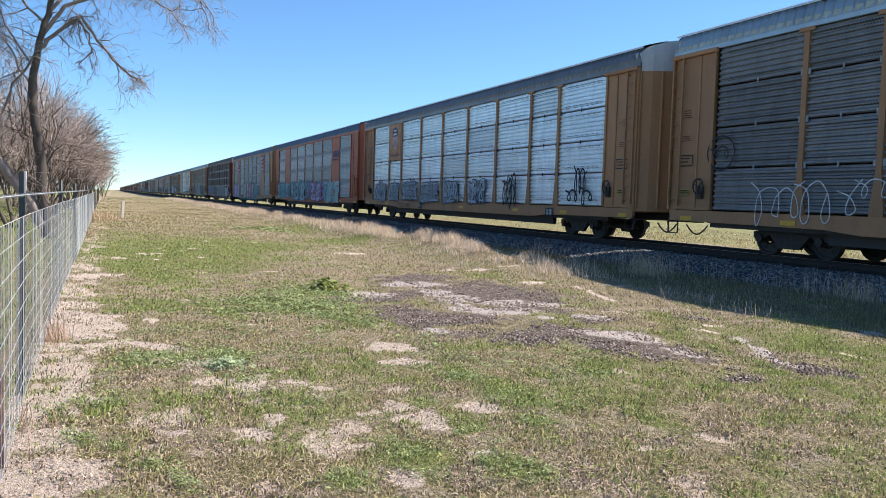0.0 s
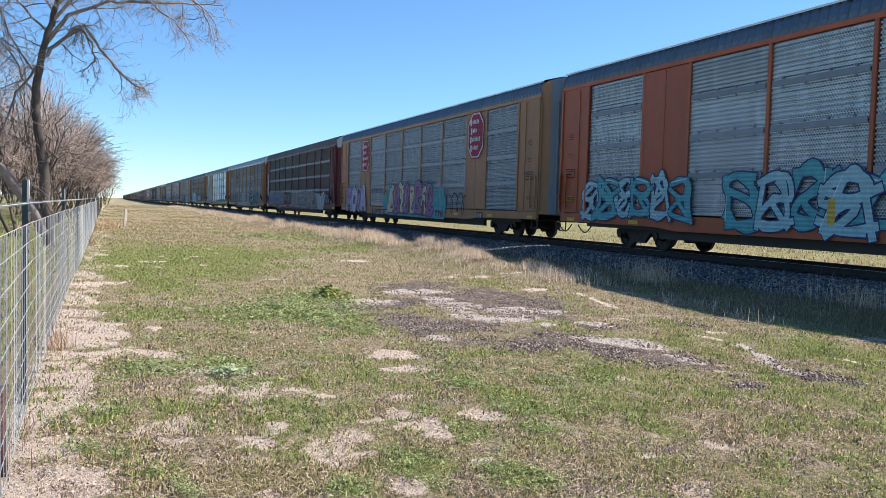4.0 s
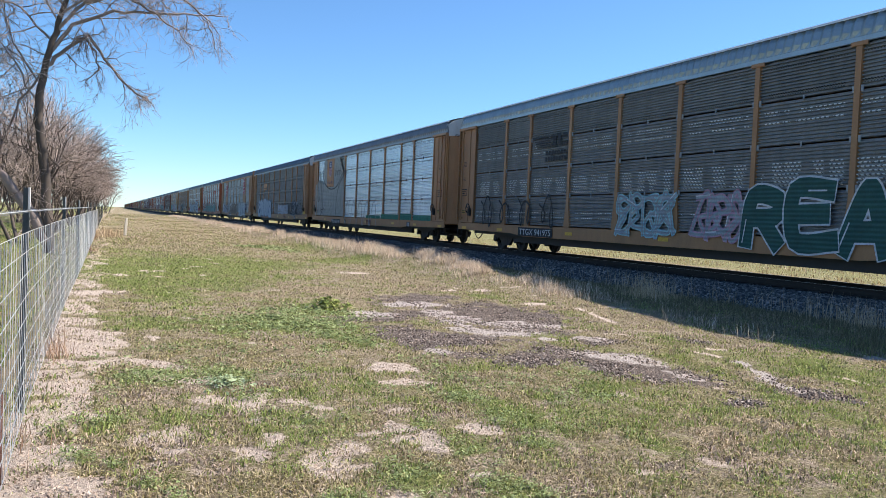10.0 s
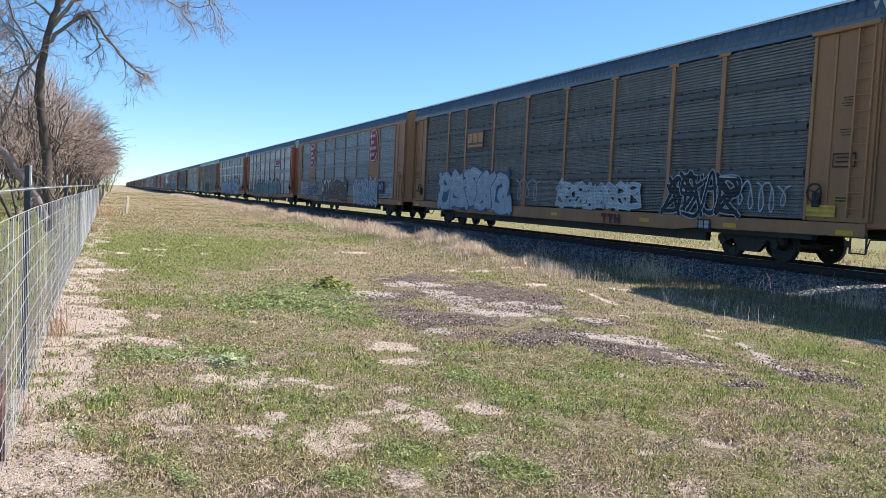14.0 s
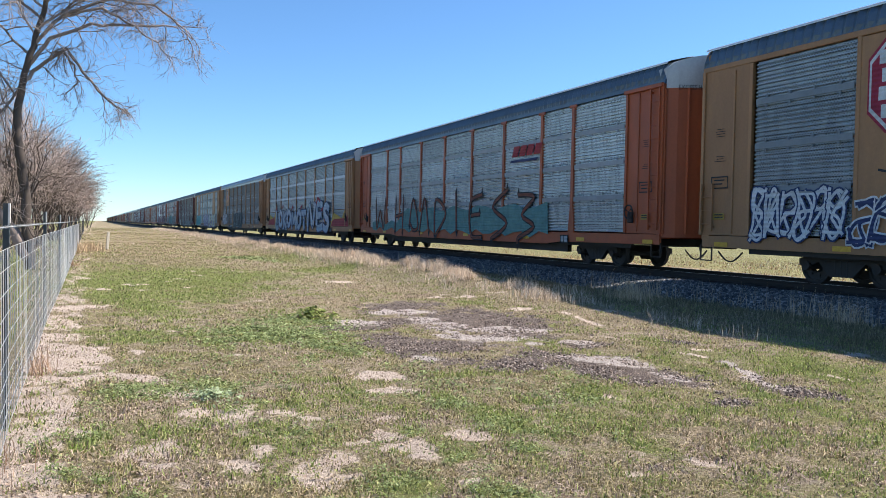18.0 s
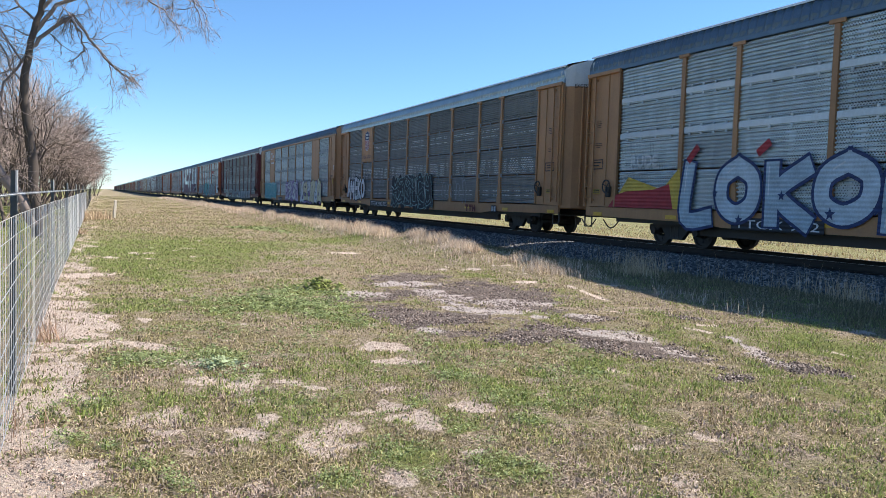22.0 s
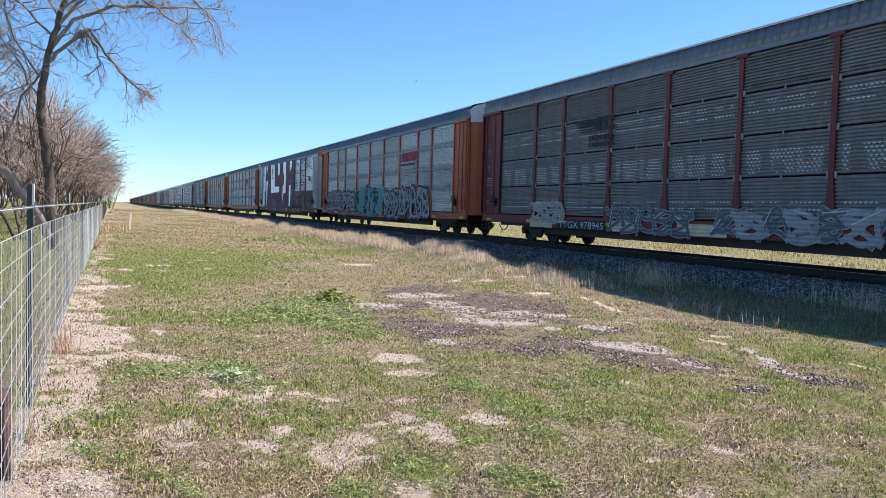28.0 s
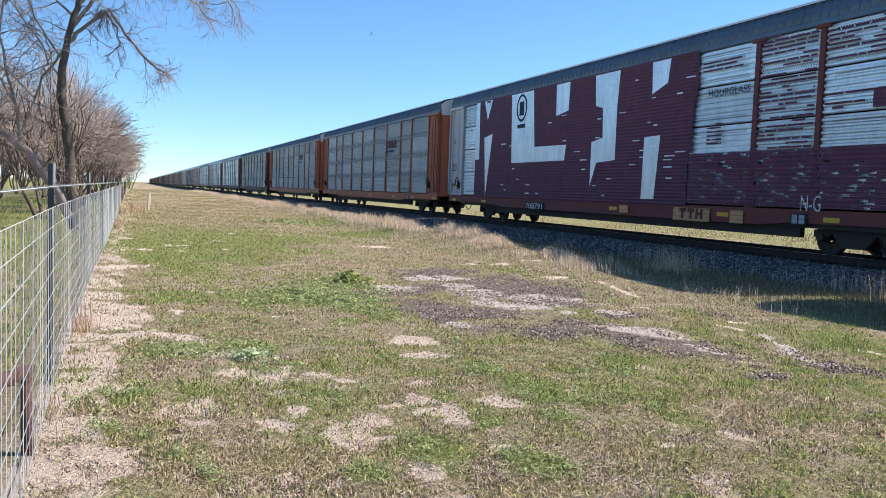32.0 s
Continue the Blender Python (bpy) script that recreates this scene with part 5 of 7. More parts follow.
autorack(16, ORANGE, P_GRID, ROOF_BLUE, "orange car carrier with grey ribbed sheets", ribs=10, bands=DULL_BAND)
autorack(17, ORANGE, P_MID, ROOF_BLUE, "orange car carrier with grey ribbed sheets", ribs=10)
autorack(18, MAROON, P_MID, ROOF_BLUE, "maroon car carrier with grey ribbed sheets", ribs=10)
rng = random.Random(11)
for k in range(19, 56):
    paint = rng.choice((TAN, TAN, TAN, MAROON, ORANGE))
    autorack(k, paint, rng.choice((P_DARK, P_MID, P_BLUE, P_DARK, P_LIGHT)), rng.choice((ROOF_GREY, ROOF_BLUE)), "distant car carrier with ribbed steel sides", detail=False)
# ---- paint on the cars ----
SX = -SIDE - 0.062
_spray = {}


def spray(name, col, rough=0.7):
    """Sprayed paint that follows the ribs of the sheets."""
    if name in _spray:
        return _spray[name]
    m, n, l, p = material(name)
    co = n.new("ShaderNodeTexCoord").outputs["Object"]
    f = noise_node(n, l, co, 2.6, 5, 0.7)
    g = noise_node(n, l, co, 26, 3, 0.7)
    c = mix(n, l, 1.0, col, ramp(n, l, f, [(0.3, (0.72,) * 3), (0.7, (1.12,) * 3)]), "MULTIPLY")
    c = mix(n, l, 1.0, c, ramp(n, l, g, [(0.25, (0.8,) * 3), (0.75, (1.1,) * 3)]), "MULTIPLY")
    l.new(c, p.inputs["Base Color"])
    p.inputs["Roughness"].default_value = rough
    sep = n.new("ShaderNodeSeparateXYZ")
    l.new(co, sep.inputs[0])
    wv = calc(n, l, "SINE", calc(n, l, "MULTIPLY", sep.outputs[2], math.tau / 0.103))
    bump(n, l, wv, 0.35, 0.02, p)
    _spray[name] = m
    return m


S_WHITE = spray("white spray", (0.62, 0.64, 0.66))
S_GREY = spray("grey spray", (0.33, 0.35, 0.37))
S_BLACK = spray("black spray", (0.02, 0.02, 0.024))
S_TEAL = spray("teal spray", (0.10, 0.36, 0.38))
S_PALETEAL = spray("pale teal spray", (0.32, 0.52, 0.54))
S_BLUE = spray("blue spray", (0.06, 0.13, 0.23))
S_SKY = spray("pale blue spray", (0.38, 0.47, 0.54))
S_PALESKY = spray("milky blue spray", (0.47, 0.55, 0.61))
S_PURPLE = spray("violet spray", (0.30, 0.20, 0.42))
S_LILAC = spray("lilac spray", (0.50, 0.44, 0.62))
S_PINK = spray("pink spray", (0.50, 0.28, 0.36))
S_RED = spray("red spray", (0.36, 0.03, 0.035))
S_DARKRED = spray("dark red spray", (0.13, 0.028, 0.026))
S_YELLOW = spray("yellow spray", (0.60, 0.40, 0.06))
S_OLDYELLOW = spray("old yellow paint", (0.40, 0.27, 0.05))
S_CREAM = spray("cream spray", (0.62, 0.55, 0.36))
S_GREEN = spray("dark green spray", (0.02, 0.09, 0.075))
S_BROWN = spray("brown spray", (0.17, 0.12, 0.09))
S_OLIVE = spray("grey green paint", (0.36, 0.375, 0.33))
S_MAUVE = spray("mauve spray", (0.33, 0.17, 0.30))
S_SLATE = spray("slate spray", (0.12, 0.14, 0.155))
S_RUST = spray("rust red spray", (0.21, 0.065, 0.035))
S_NAVY = spray("navy paint", (0.03, 0.045, 0.13))
S_PLUM = spray("plum paint", (0.13, 0.035, 0.07))
S_CRIMSON = spray("crimson placard paint", (0.33, 0.02, 0.05))
S_OCHRE = spray("yellow placard paint", (0.56, 0.30, 0.14))
REFLECT = plain("yellow reflector", (0.62, 0.36, 0.03), 0.4)


def rise(z):
    """Heights over the rail: the sill stays, the sheets stretch up."""
    return float(np.interp(z, (0.9, 2.3), (0.0, 0.08))) + z


FIXED = {"placard_plate", "slogan", "shield", "shield_chief", "shield_stripe", "shield_word", "placard", "placard_border", "placard_field", "placard_word", "green_strip"}
SHIFT = {0: 0.2, 2: 0.0, 5: 0.2, 9: 0.7, 10: 0.5, 11: 0.4, 12: 0.4, 13: 0.4, 14: 0.6, 15: 1.6}


class Coat:
    """Flat painted shapes on a car's side; u runs from the trailing to the leading end, z is over the rail."""

    def __init__(self, car):
        self.car = car
        self.shift = 0.0
        self.count = 0

    def emit(self, name, polys, mat, label="", level=0):
        verts, faces = [], []
        self.count += 1
        x = SX - 0.004 * level - 0.00025 * (self.count % 13)
        for poly in polys:
            s = len(verts)
            verts += [(x, -u - (0 if name in FIXED else self.shift), rise(z)) for u, z in poly]
            faces.append(tuple(range(s, s + len(poly))))
        return part(name, mesh_from(name, verts, faces, mat), self.car, label)

    def ribbons(self, name, lines, w, mat, level=0, label=""):
        """Brush strokes along smooth lines."""
        verts, faces = [], []
        self.count += 1
        x = SX - 0.004 * level - 0.00025 * (self.count % 13)
        for n_line, line in enumerate(lines):
            key = np.array(line, float)
            k = len(key)
            t = np.linspace(0, k - 1, max(2, (k - 1) * 5 + 1))
            i = np.clip(np.floor(t).astype(int), 0, k - 2)
            f = (t - i)[:, None]
            p0, p1, p2, p3 = key[np.maximum(i - 1, 0)], key[i], key[i + 1], key[np.minimum(i + 2, k - 1)]
            pts = 0.5 * (2 * p1 + (p2 - p0) * f + (2 * p0 - 5 * p1 + 4 * p2 - p3) * f * f + (3 * p1 - p0 - 3 * p2 + p3) * f ** 3)
            d = np.gradient(pts, axis=0)
            d /= np.linalg.norm(d, axis=1)[:, None] + 1e-9
            nrm = np.stack([-d[:, 1], d[:, 0]], 1) * w / 2
            a, b = pts + nrm, pts - nrm
            a[0], b[0] = a[0] - d[0] * w * 0.3, b[0] - d[0] * w * 0.3
            a[-1], b[-1] = a[-1] + d[-1] * w * 0.3, b[-1] + d[-1] * w * 0.3
            s = len(verts)
            lx = x - 0.0004 * n_line
            for j, (q, r) in enumerate(zip(a, b)):
                jx = lx - 0.0018 * j / len(pts)
                verts += [(jx, -q[0] - self.shift, rise(q[1])), (jx, -r[0] - self.shift, rise(r[1]))]
            for j in range(len(pts) - 1):
                faces.append((s + 2 * j, s + 2 * j + 2, s + 2 * j + 3, s + 2 * j + 1))
        return part(name, mesh_from(name, verts, faces, mat), self.car, label)

    def rect(self, name, u0, u1, z0, z1, mat, level=0, label="", skew=0.0):
        return self.emit(name, [[(u0, z0), (u1, z0), (u1 + skew, z1), (u0 + skew, z1)]], mat, label, level)

    def bars(self, name, boxes, mat, level=1, label="", skew=0.0):
        for a, b, c, d in boxes:
            self.emit(name, [[(a, c), (b, c), (b + skew, d), (a + skew, d)]], mat, label, level)

    def text(self, name, body, u0, u1, z0, z1, mat, level=1, label="", fat=0.0, jitter=0, gap=0.0):
        """Letters of the built-in font fitted to a box; jitter lifts and tilts them one by one."""
        polys_v, polys_f = [], []
        rr = random.Random(len(body) * 7 + int(abs(u0) * 10))
        cells = [(body, u0, u1)] if not jitter else [(ch, u0 + (u1 - u0) * i / len(body) + gap / 2, u0 + (u1 - u0) * (i + 1) / len(body) - gap / 2) for i, ch in enumerate(body)]
        for i, (s, a, b) in enumerate(cells):
            cu = bpy.data.curves.new("lettering", "FONT")
            cu.body, cu.size, cu.offset = s, 1.0, fat
            cu.resolution_u = 3
            ob = bpy.data.objects.new("lettering", cu)
            me = bpy.data.meshes.new_from_object(ob)
            v = np.array([tuple(q.co) for q in me.vertices])
            lo, hi = v.min(0), v.max(0)
            du, dz = (rr.uniform(-1, 1) * jitter, rr.uniform(-1, 1) * jitter) if jitter else (0, 0)
            if jitter and s == "I":
                a, b = a + (b - a) * 0.3, b - (b - a) * 0.3
            uu = a + (v[:, 0] - lo[0]) / (hi[0] - lo[0] + 1e-6) * (b - a)
            zz = z0 + (v[:, 1] - lo[1]) / (hi[1] - lo[1] + 1e-6) * (z1 - z0)
            zz = zz + dz + (uu - (a + b) / 2) * du * 0.4
            base = len(polys_v)
            polys_v += [(SX - 0.004 * level - 0.0006 * i, -p - (0 if name in FIXED else self.shift), rise(q)) for p, q in zip(uu, zz)]
            polys_f += [tuple(base + k for k in f.vertices) for f in me.polygons]
            bpy.data.objects.remove(ob)
            bpy.data.curves.remove(cu)
            bpy.data.meshes.remove(me)
        return part(name, mesh_from(name, polys_v, polys_f, mat), self.car, label)

    def piece(self, u0, u1, z0, z1, n, seed, fill, edge, back=None, label="", w=0.26, shade=None, edge_w=0.08):
        """A row of interlocking bubble forms with outlines: sprayed lettering that cannot be read."""
        rr = random.Random(seed)
        if back:
            top = [(u0 - 0.08 + (u1 - u0 + 0.16) * i / 22, z1 + rr.uniform(-0.2, 0.14)) for i in range(23)]
            bot = [(u1 + 0.08 - (u1 - u0 + 0.16) * i / 22 + 0.0, z0 + rr.uniform(-0.14, 0.16)) for i in range(23)]
            self.emit("graffiti_ground", [bot + top], back, "", 0)
        n = round(n * 1.3)
        cw, h = (u1 - u0) / n, z1 - z0
        for i in range(n):
            self.letter(u0 + cw * (i + 0.5), z0 + h / 2 + rr.uniform(-0.06, 0.06) * h, cw * rr.uniform(1.1, 1.4), h * rr.uniform(0.85, 1.05), rr, shade if shade and i % 2 else fill, edge, 1 + 3 * (i % 2), edge_w, label, w)

    def letter(self, u, z, w, h, rr, fill, edge, level, edge_w, label="", weight=0.3):
        """One unreadable sprayed form: interlocking strokes, hooks and barbs in the fill colour on a wider edge."""
        hooks = (
            [(-0.42, -0.5), (-0.3, 0.1), (-0.36, 0.5)],
            [(-0.3, 0.44), (0.3, 0.5), (0.42, 0.1), (-0.12, 0.02), (0.4, -0.5)],
            [(0.36, 0.4), (-0.1, 0.5), (-0.36, 0.2), (0.2, -0.05), (0.3, -0.36), (-0.4, -0.44)],
            [(-0.45, 0.3), (0.0, 0.12), (0.45, 0.32)],
            [(-0.4, -0.5), (-0.1, 0.5), (0.16, 0.46), (0.42, -0.5)],
            [(0.42, 0.52), (-0.12, 0.06), (0.1, -0.2), (0.48, -0.46)],
            [(0.0, 0.48), (-0.4, 0.18), (-0.3, -0.34), (0.1, -0.48), (0.4, -0.2)],
            [(-0.44, -0.42), (0.05, -0.5), (0.46, -0.34)],
            [(0.38, 0.5), (0.34, -0.1), (0.44, -0.5)],
        )
        tilt, bend = rr.uniform(-0.25, 0.25), rr.uniform(-0.15, 0.15)

        def put(a, b):
            a, b = a + rr.uniform(-0.09, 0.09), b * 0.86 + rr.uniform(-0.06, 0.06)
            return (u + (a + tilt * b + bend * math.sin(3 * b)) * w, z + b * h)
        lines = [[put(a * k, b) for a, b in line] for line, k in zip(rr.sample(hooks, 5), (1, -1, 1, -1, rr.choice((-1, 1))))]
        fat = max(0.07, min(0.4, 0.4 * weight * w))
        body = self.ribbons("graffiti_letter", lines, fat, fill, level + 1, label)
        self.ribbons("letter_outline", lines, fat + 0.95 * edge_w, edge, level).parent = body
        shine = [[(p[0] - 0.05 * w, p[1] + 0.04 * h) for p in lines[0][:2]]]
        self.ribbons("letter_shine", shine, 0.03, S_WHITE if fill is not S_WHITE else S_GREY, level + 2).parent = body

    def word(self, body, u0, u1, z0, z1, fill, edge, halo=None, edge_w=0.09, fat=0.3, label="", swing=0.06, shade=None):
        """A readable word in fat sprayed strokes with an edge and a halo, letter by letter."""
        strokes = {
            "A": [[(-0.42, -0.5), (-0.08, 0.5), (0.1, 0.5), (0.42, -0.5)], [(-0.24, -0.16), (0.26, -0.14)]],
            "E": [[(0.4, 0.45), (-0.3, 0.46), (-0.34, -0.46), (0.42, -0.44)], [(-0.3, 0.02), (0.28, 0.04)]],
            "I": [[(0.0, 0.5), (0.02, -0.5)]],
            "K": [[(-0.34, 0.5), (-0.34, -0.5)], [(0.4, 0.48), (-0.22, 0.02), (0.42, -0.5)]],
            "L": [[(-0.3, 0.5), (-0.34, -0.44), (0.4, -0.42)]],
            "M": [[(-0.42, -0.5), (-0.32, 0.48), (0.0, -0.1), (0.32, 0.48), (0.42, -0.5)]],
            "O": [[(0.0, 0.46), (-0.36, 0.22), (-0.36, -0.24), (0.0, -0.46), (0.36, -0.24), (0.36, 0.22), (0.0, 0.46)]],
            "R": [[(-0.34, -0.5), (-0.32, 0.46), (0.3, 0.38), (0.26, 0.06), (-0.24, 0.02)], [(-0.02, 0.0), (0.42, -0.5)]],
            "S": [[(0.36, 0.36), (0.0, 0.48), (-0.34, 0.28), (-0.06, 0.04), (0.32, -0.16), (0.06, -0.46), (-0.4, -0.38)]],
            "T": [[(-0.42, 0.44), (0.42, 0.46)], [(0.0, 0.4), (0.02, -0.5)]],
            "V": [[(-0.42, 0.5), (0.0, -0.48), (0.42, 0.5)]],
        }
        rr = random.Random(len(body) * 11 + int(abs(u0) * 7))
        share = [{"I": 0.5, "M": 1.25, "L": 0.85}.get(ch, 1.0) for ch in body]
        k, h = (u1 - u0) / sum(share), z1 - z0
        for i, ch in enumerate(body):
            cw = k * share[i]
            u, z = u0 + k * sum(share[:i]) + cw / 2, (z0 + z1) / 2 + rr.uniform(-1, 1) * swing * h
            wide, tall, tilt = cw * rr.uniform(1.0, 1.14), h * rr.uniform(0.88, 1.1), rr.uniform(-0.12, 0.12)
            lines = [[(u + (a * 0.86 + tilt * b) * wide, z + b * 0.84 * tall) for a, b in line] for line in strokes[ch]]
            lv = 2 + 4 * (i % 2)
            form = self.ribbons("graffiti_letter", lines, fat, shade if shade and i % 2 else fill, lv + 1, label)
            self.ribbons("letter_outline", lines, fat + 2 * edge_w, edge, lv).parent = form
            if halo:
                self.ribbons("letter_halo", lines, fat + 3.6 * edge_w, halo, 0).parent = form
            a, b = lines[0][0], lines[0][1]
            self.ribbons("letter_shine", [[(a[0] - 0.25 * fat, a[1]), ((a[0] + b[0]) / 2 - 0.25 * fat, (a[1] + b[1]) / 2)]], 0.035, S_WHITE, lv + 2).parent = form

    def scrawl(self, u0, u1, z0, z1, n, seed, mat, w=0.04, label=""):
        """A loose one-line tag of loops."""
        rr = random.Random(seed)
        loops = max(2, n // 3)
        lw, h, mid = (u1 - u0) / loops, z1 - z0, (z0 + z1) / 2
        strokes, pts, amp = [], [], rr.uniform(0.6, 1.0)
        for i in range(loops * 6 + 1):
            t = i / 6
            if i % 6 == 0:
                amp = rr.uniform(0.45, 1.0)
            pts.append((u0 + lw * t + 0.42 * lw * math.sin(math.tau * t) + rr.uniform(-0.06, 0.06) * lw, mid + 0.5 * h * amp * math.cos(math.tau * t) + rr.uniform(-0.07, 0.07) * h))
            if i % 12 == 11:
                strokes.append(pts)
                pts = pts[-1:] if rr.random() < 0.5 else []
        if len(pts) > 2:
            strokes.append(pts)
        for line in strokes:
            if len(line) > 2:
                self.ribbons("graffiti_tag", [line], w * 0.8, mat, 3, label)

    def plate(self, body, u0, u1, z0=0.66, z1=0.92, ground=None, mat=None):
        if ground:
            self.rect("number_board", u0 - 0.12, u1 + 0.12, z0 - 0.05, z1 + 0.05, ground, 1)
        self.text("reporting_mark", body, u0, u1, z0, z1, mat or S_WHITE, 3)

    def shield(self, u, z, s):
        """Heraldic shield with red and white stripes under a navy chief; its words are plain bars."""
        h, w = 1.02 * s, 0.36 * s
        out = [(-w * 0.8, h * 0.46), (-w * 0.35, h * 0.40), (0, h * 0.5), (w * 0.35, h * 0.40), (w * 0.8, h * 0.46), (w, h * 0.25), (w * 0.88, h * 0.05), (w, -h * 0.2), (w * 0.75, -h * 0.38), (0, -h * 0.5), (-w * 0.75, -h * 0.38), (-w, -h * 0.2), (-w * 0.88, h * 0.05), (-w, h * 0.25)]
        self.emit("shield", [[(u + a, z + b) for a, b in out]], S_WHITE, "red, white and navy shield emblem", 1)
        k = 0.95
        self.emit("shield_chief", [[(u + a * k, z + b * k) for a, b in out if b > 0.02 * h]], S_NAVY, "", 2)
        self.bars("shield_stripe", [(u - w * 0.8 + i * w * 0.36, u - w * 0.62 + i * w * 0.36, z - h * (0.36 if i in (0, 4) else 0.43), z + h * 0.03) for i in range(5)], S_RED, 3)
        self.bars("shield_word", [(u - w * 0.55, u + w * 0.55, z + h * 0.25, z + h * 0.34), (u - w * 0.62, u + w * 0.62, z + h * 0.1, z + h * 0.19)], S_WHITE, 4)

    def octagon(self, u, z, w, h):
        """Crimson eight-sided placard with a white border; its words are plain bars."""
        def ring(k):
            a, b, c = w / 2 * k, h / 2 * k, 0.26 * w
            return [[(u - a + c, z - b), (u + a - c, z - b), (u + a, z - b + c), (u + a, z + b - c), (u + a - c, z + b), (u - a + c, z + b), (u - a, z + b - c), (u - a, z - b + c)]]
        self.emit("placard", ring(1.0), S_CRIMSON, "crimson octagonal railway placard", 1)
        self.emit("placard_border", ring(0.95), S_WHITE, "", 2)
        self.emit("placard_field", ring(0.89), S_CRIMSON, "", 3)
        rows = []
        for i, k in enumerate((5, 3, 6, 4)):
            zz, a = z + h * (0.28 - 0.185 * i), u - w * (0.34 if i % 2 == 0 else 0.3)
            rows.append((a, a + w * 0.1, zz - h * 0.07, zz + h * 0.07))
            rows += [(a + w * (0.14 + 0.085 * q), a + w * (0.2 + 0.085 * q), zz - h * 0.035, zz + h * (0.04 + 0.02 * (q % 2))) for q in range(k)]
        self.bars("placard_word", rows, S_WHITE, 4)

    def slant_mark(self, u0, u1, z0, z1, mat, dark):
        """Bold slanted block mark with an underline."""
        w = (u1 - u0) / 4
        zm = z0 + (z1 - z0) * 0.35
        self.bars("emblem_block", [(u0 + w * i, u0 + w * (i + 0.82), zm, z1) for i in range(4)], mat, 2, "slanted block emblem", 0.18)
        self.bars("emblem_line", [(u0 - 0.15, u1 - 0.3, z0, z0 + (z1 - z0) * 0.16)], dark, 2, "", 0.1)

    def mane_mark(self, u0, u1, z0, z1, mat, label="black striped emblem over two lines of bars"):
        """Tapering speed lines with a block, over two rows of bars."""
        h = z1 - z0
        rows = [(u0 + 0.03 * i * (u1 - u0), u0 + 0.62 * (u1 - u0), z1 - h * (0.07 + 0.075 * i), z1 - h * (0.035 + 0.075 * i)) for i in range(6)]
        rows += [(u0 + 0.6 * (u1 - u0), u0 + 0.68 * (u1 - u0), z0 + h * 0.56, z1), (u0 + 0.74 * (u1 - u0), u0 + 0.82 * (u1 - u0), z0 + h * 0.56, z1), (u0 + 0.86 * (u1 - u0), u1, z0 + h * 0.85, z1), (u0 + 0.86 * (u1 - u0), u1, z0 + h * 0.56, z0 + h * 0.7)]
        for r, n in ((0.27, 7), (0.05, 8)):
            a, b = u0 + 0.4 * (u1 - u0), u1
            rows += [(a + (b - a) * i / n, a + (b - a) * (i + 0.75) / n, z0 + h * r, z0 + h * (r + 0.15)) for i in range(n)]
        self.bars("emblem", rows, mat, 2, label)

    def stencils(self, seed, mat):
        """Small data stencils on the end plates and a sill panel."""
        rr = random.Random(seed)
        for u in (13.28, -13.28):
            z, rows = 3.62, []
            for i in range(7):
                w = rr.uniform(0.2, 0.42)
                rows.append((u - w / 2, u + w / 2, z, z + 0.016))
                z -= 0.06 if i != 3 else 0.5
            self.bars("stencil", rows, mat, 2)
            self.emit("data_box", [[(u - 0.3, 2.15), (u + 0.3, 2.15), (u + 0.3, 2.18), (u - 0.3, 2.18)], [(u - 0.3, 2.42), (u + 0.3, 2.42), (u + 0.3, 2.45), (u - 0.3, 2.45)], [(u - 0.3, 2.18), (u - 0.27, 2.18), (u - 0.27, 2.42), (u - 0.3, 2.42)], [(u + 0.27, 2.18), (u + 0.3, 2.18), (u + 0.3, 2.42), (u + 0.27, 2.42)]], mat, "", 2)
            self.bars("data_line", [(u - 0.2, u + 0.18, 2.34, 2.37), (u - 0.2, u + 0.1, 2.25, 2.28)], mat, 2)
            self.rect("yellow_plate", u - 0.19, u + 0.19, 1.42, 1.57, S_OLDYELLOW, 1)
            self.bars("plate_line", [(u - 0.15, u + 0.15, 1.52, 1.55), (u - 0.15, u + 0.15, 1.46, 1.49)], S_BLACK, 2)
        self.bars("stencil_board", [(8.7, 9.2, 0.68, 0.95)], S_BLACK, 1)
        self.bars("stencil_line", [(8.75, 8.92, 0.71, 0.92), (8.97, 9.14, 0.71, 0.92)], S_GREY, 2)

    def reflectors(self):
        bm = bmesh.new()
        box(bm, -0.008, 0.0, -0.23, 0.23, -0.055, 0.055)
        me = shared("reflector", lambda: to_mesh(bm, "reflector", REFLECT))
        for u in (-13.2, -9.6, -4.2, 1.0, 6.3, 9.9, 13.4):
            part("reflector", me, self.car, "", pose(SX + 0.022, -u, 0.83))


coats = {}
for index, car, _ in CARS:
    if 0 <= index <= 17:
        coats[index] = Coat(car)
        coats[index].stencils(index, S_BLACK if index not in (4, 13) else S_GREY)
        coats[index].reflectors()
        coats[index].shift = SHIFT.get(index, 0.25)


def sill_word(c, u):
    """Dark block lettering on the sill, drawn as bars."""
    c.bars("sill_mark", [(u, u + 0.3, 0.85, 0.95), (u + 0.1, u + 0.2, 0.66, 0.85), (u + 0.36, u + 0.66, 0.85, 0.95), (u + 0.46, u + 0.56, 0.66, 0.85), (u + 0.72, u + 0.82, 0.66, 0.95), (u + 0.92, u + 1.02, 0.66, 0.95), (u + 0.82, u + 0.92, 0.77, 0.84)], S_DARKRED, 2)


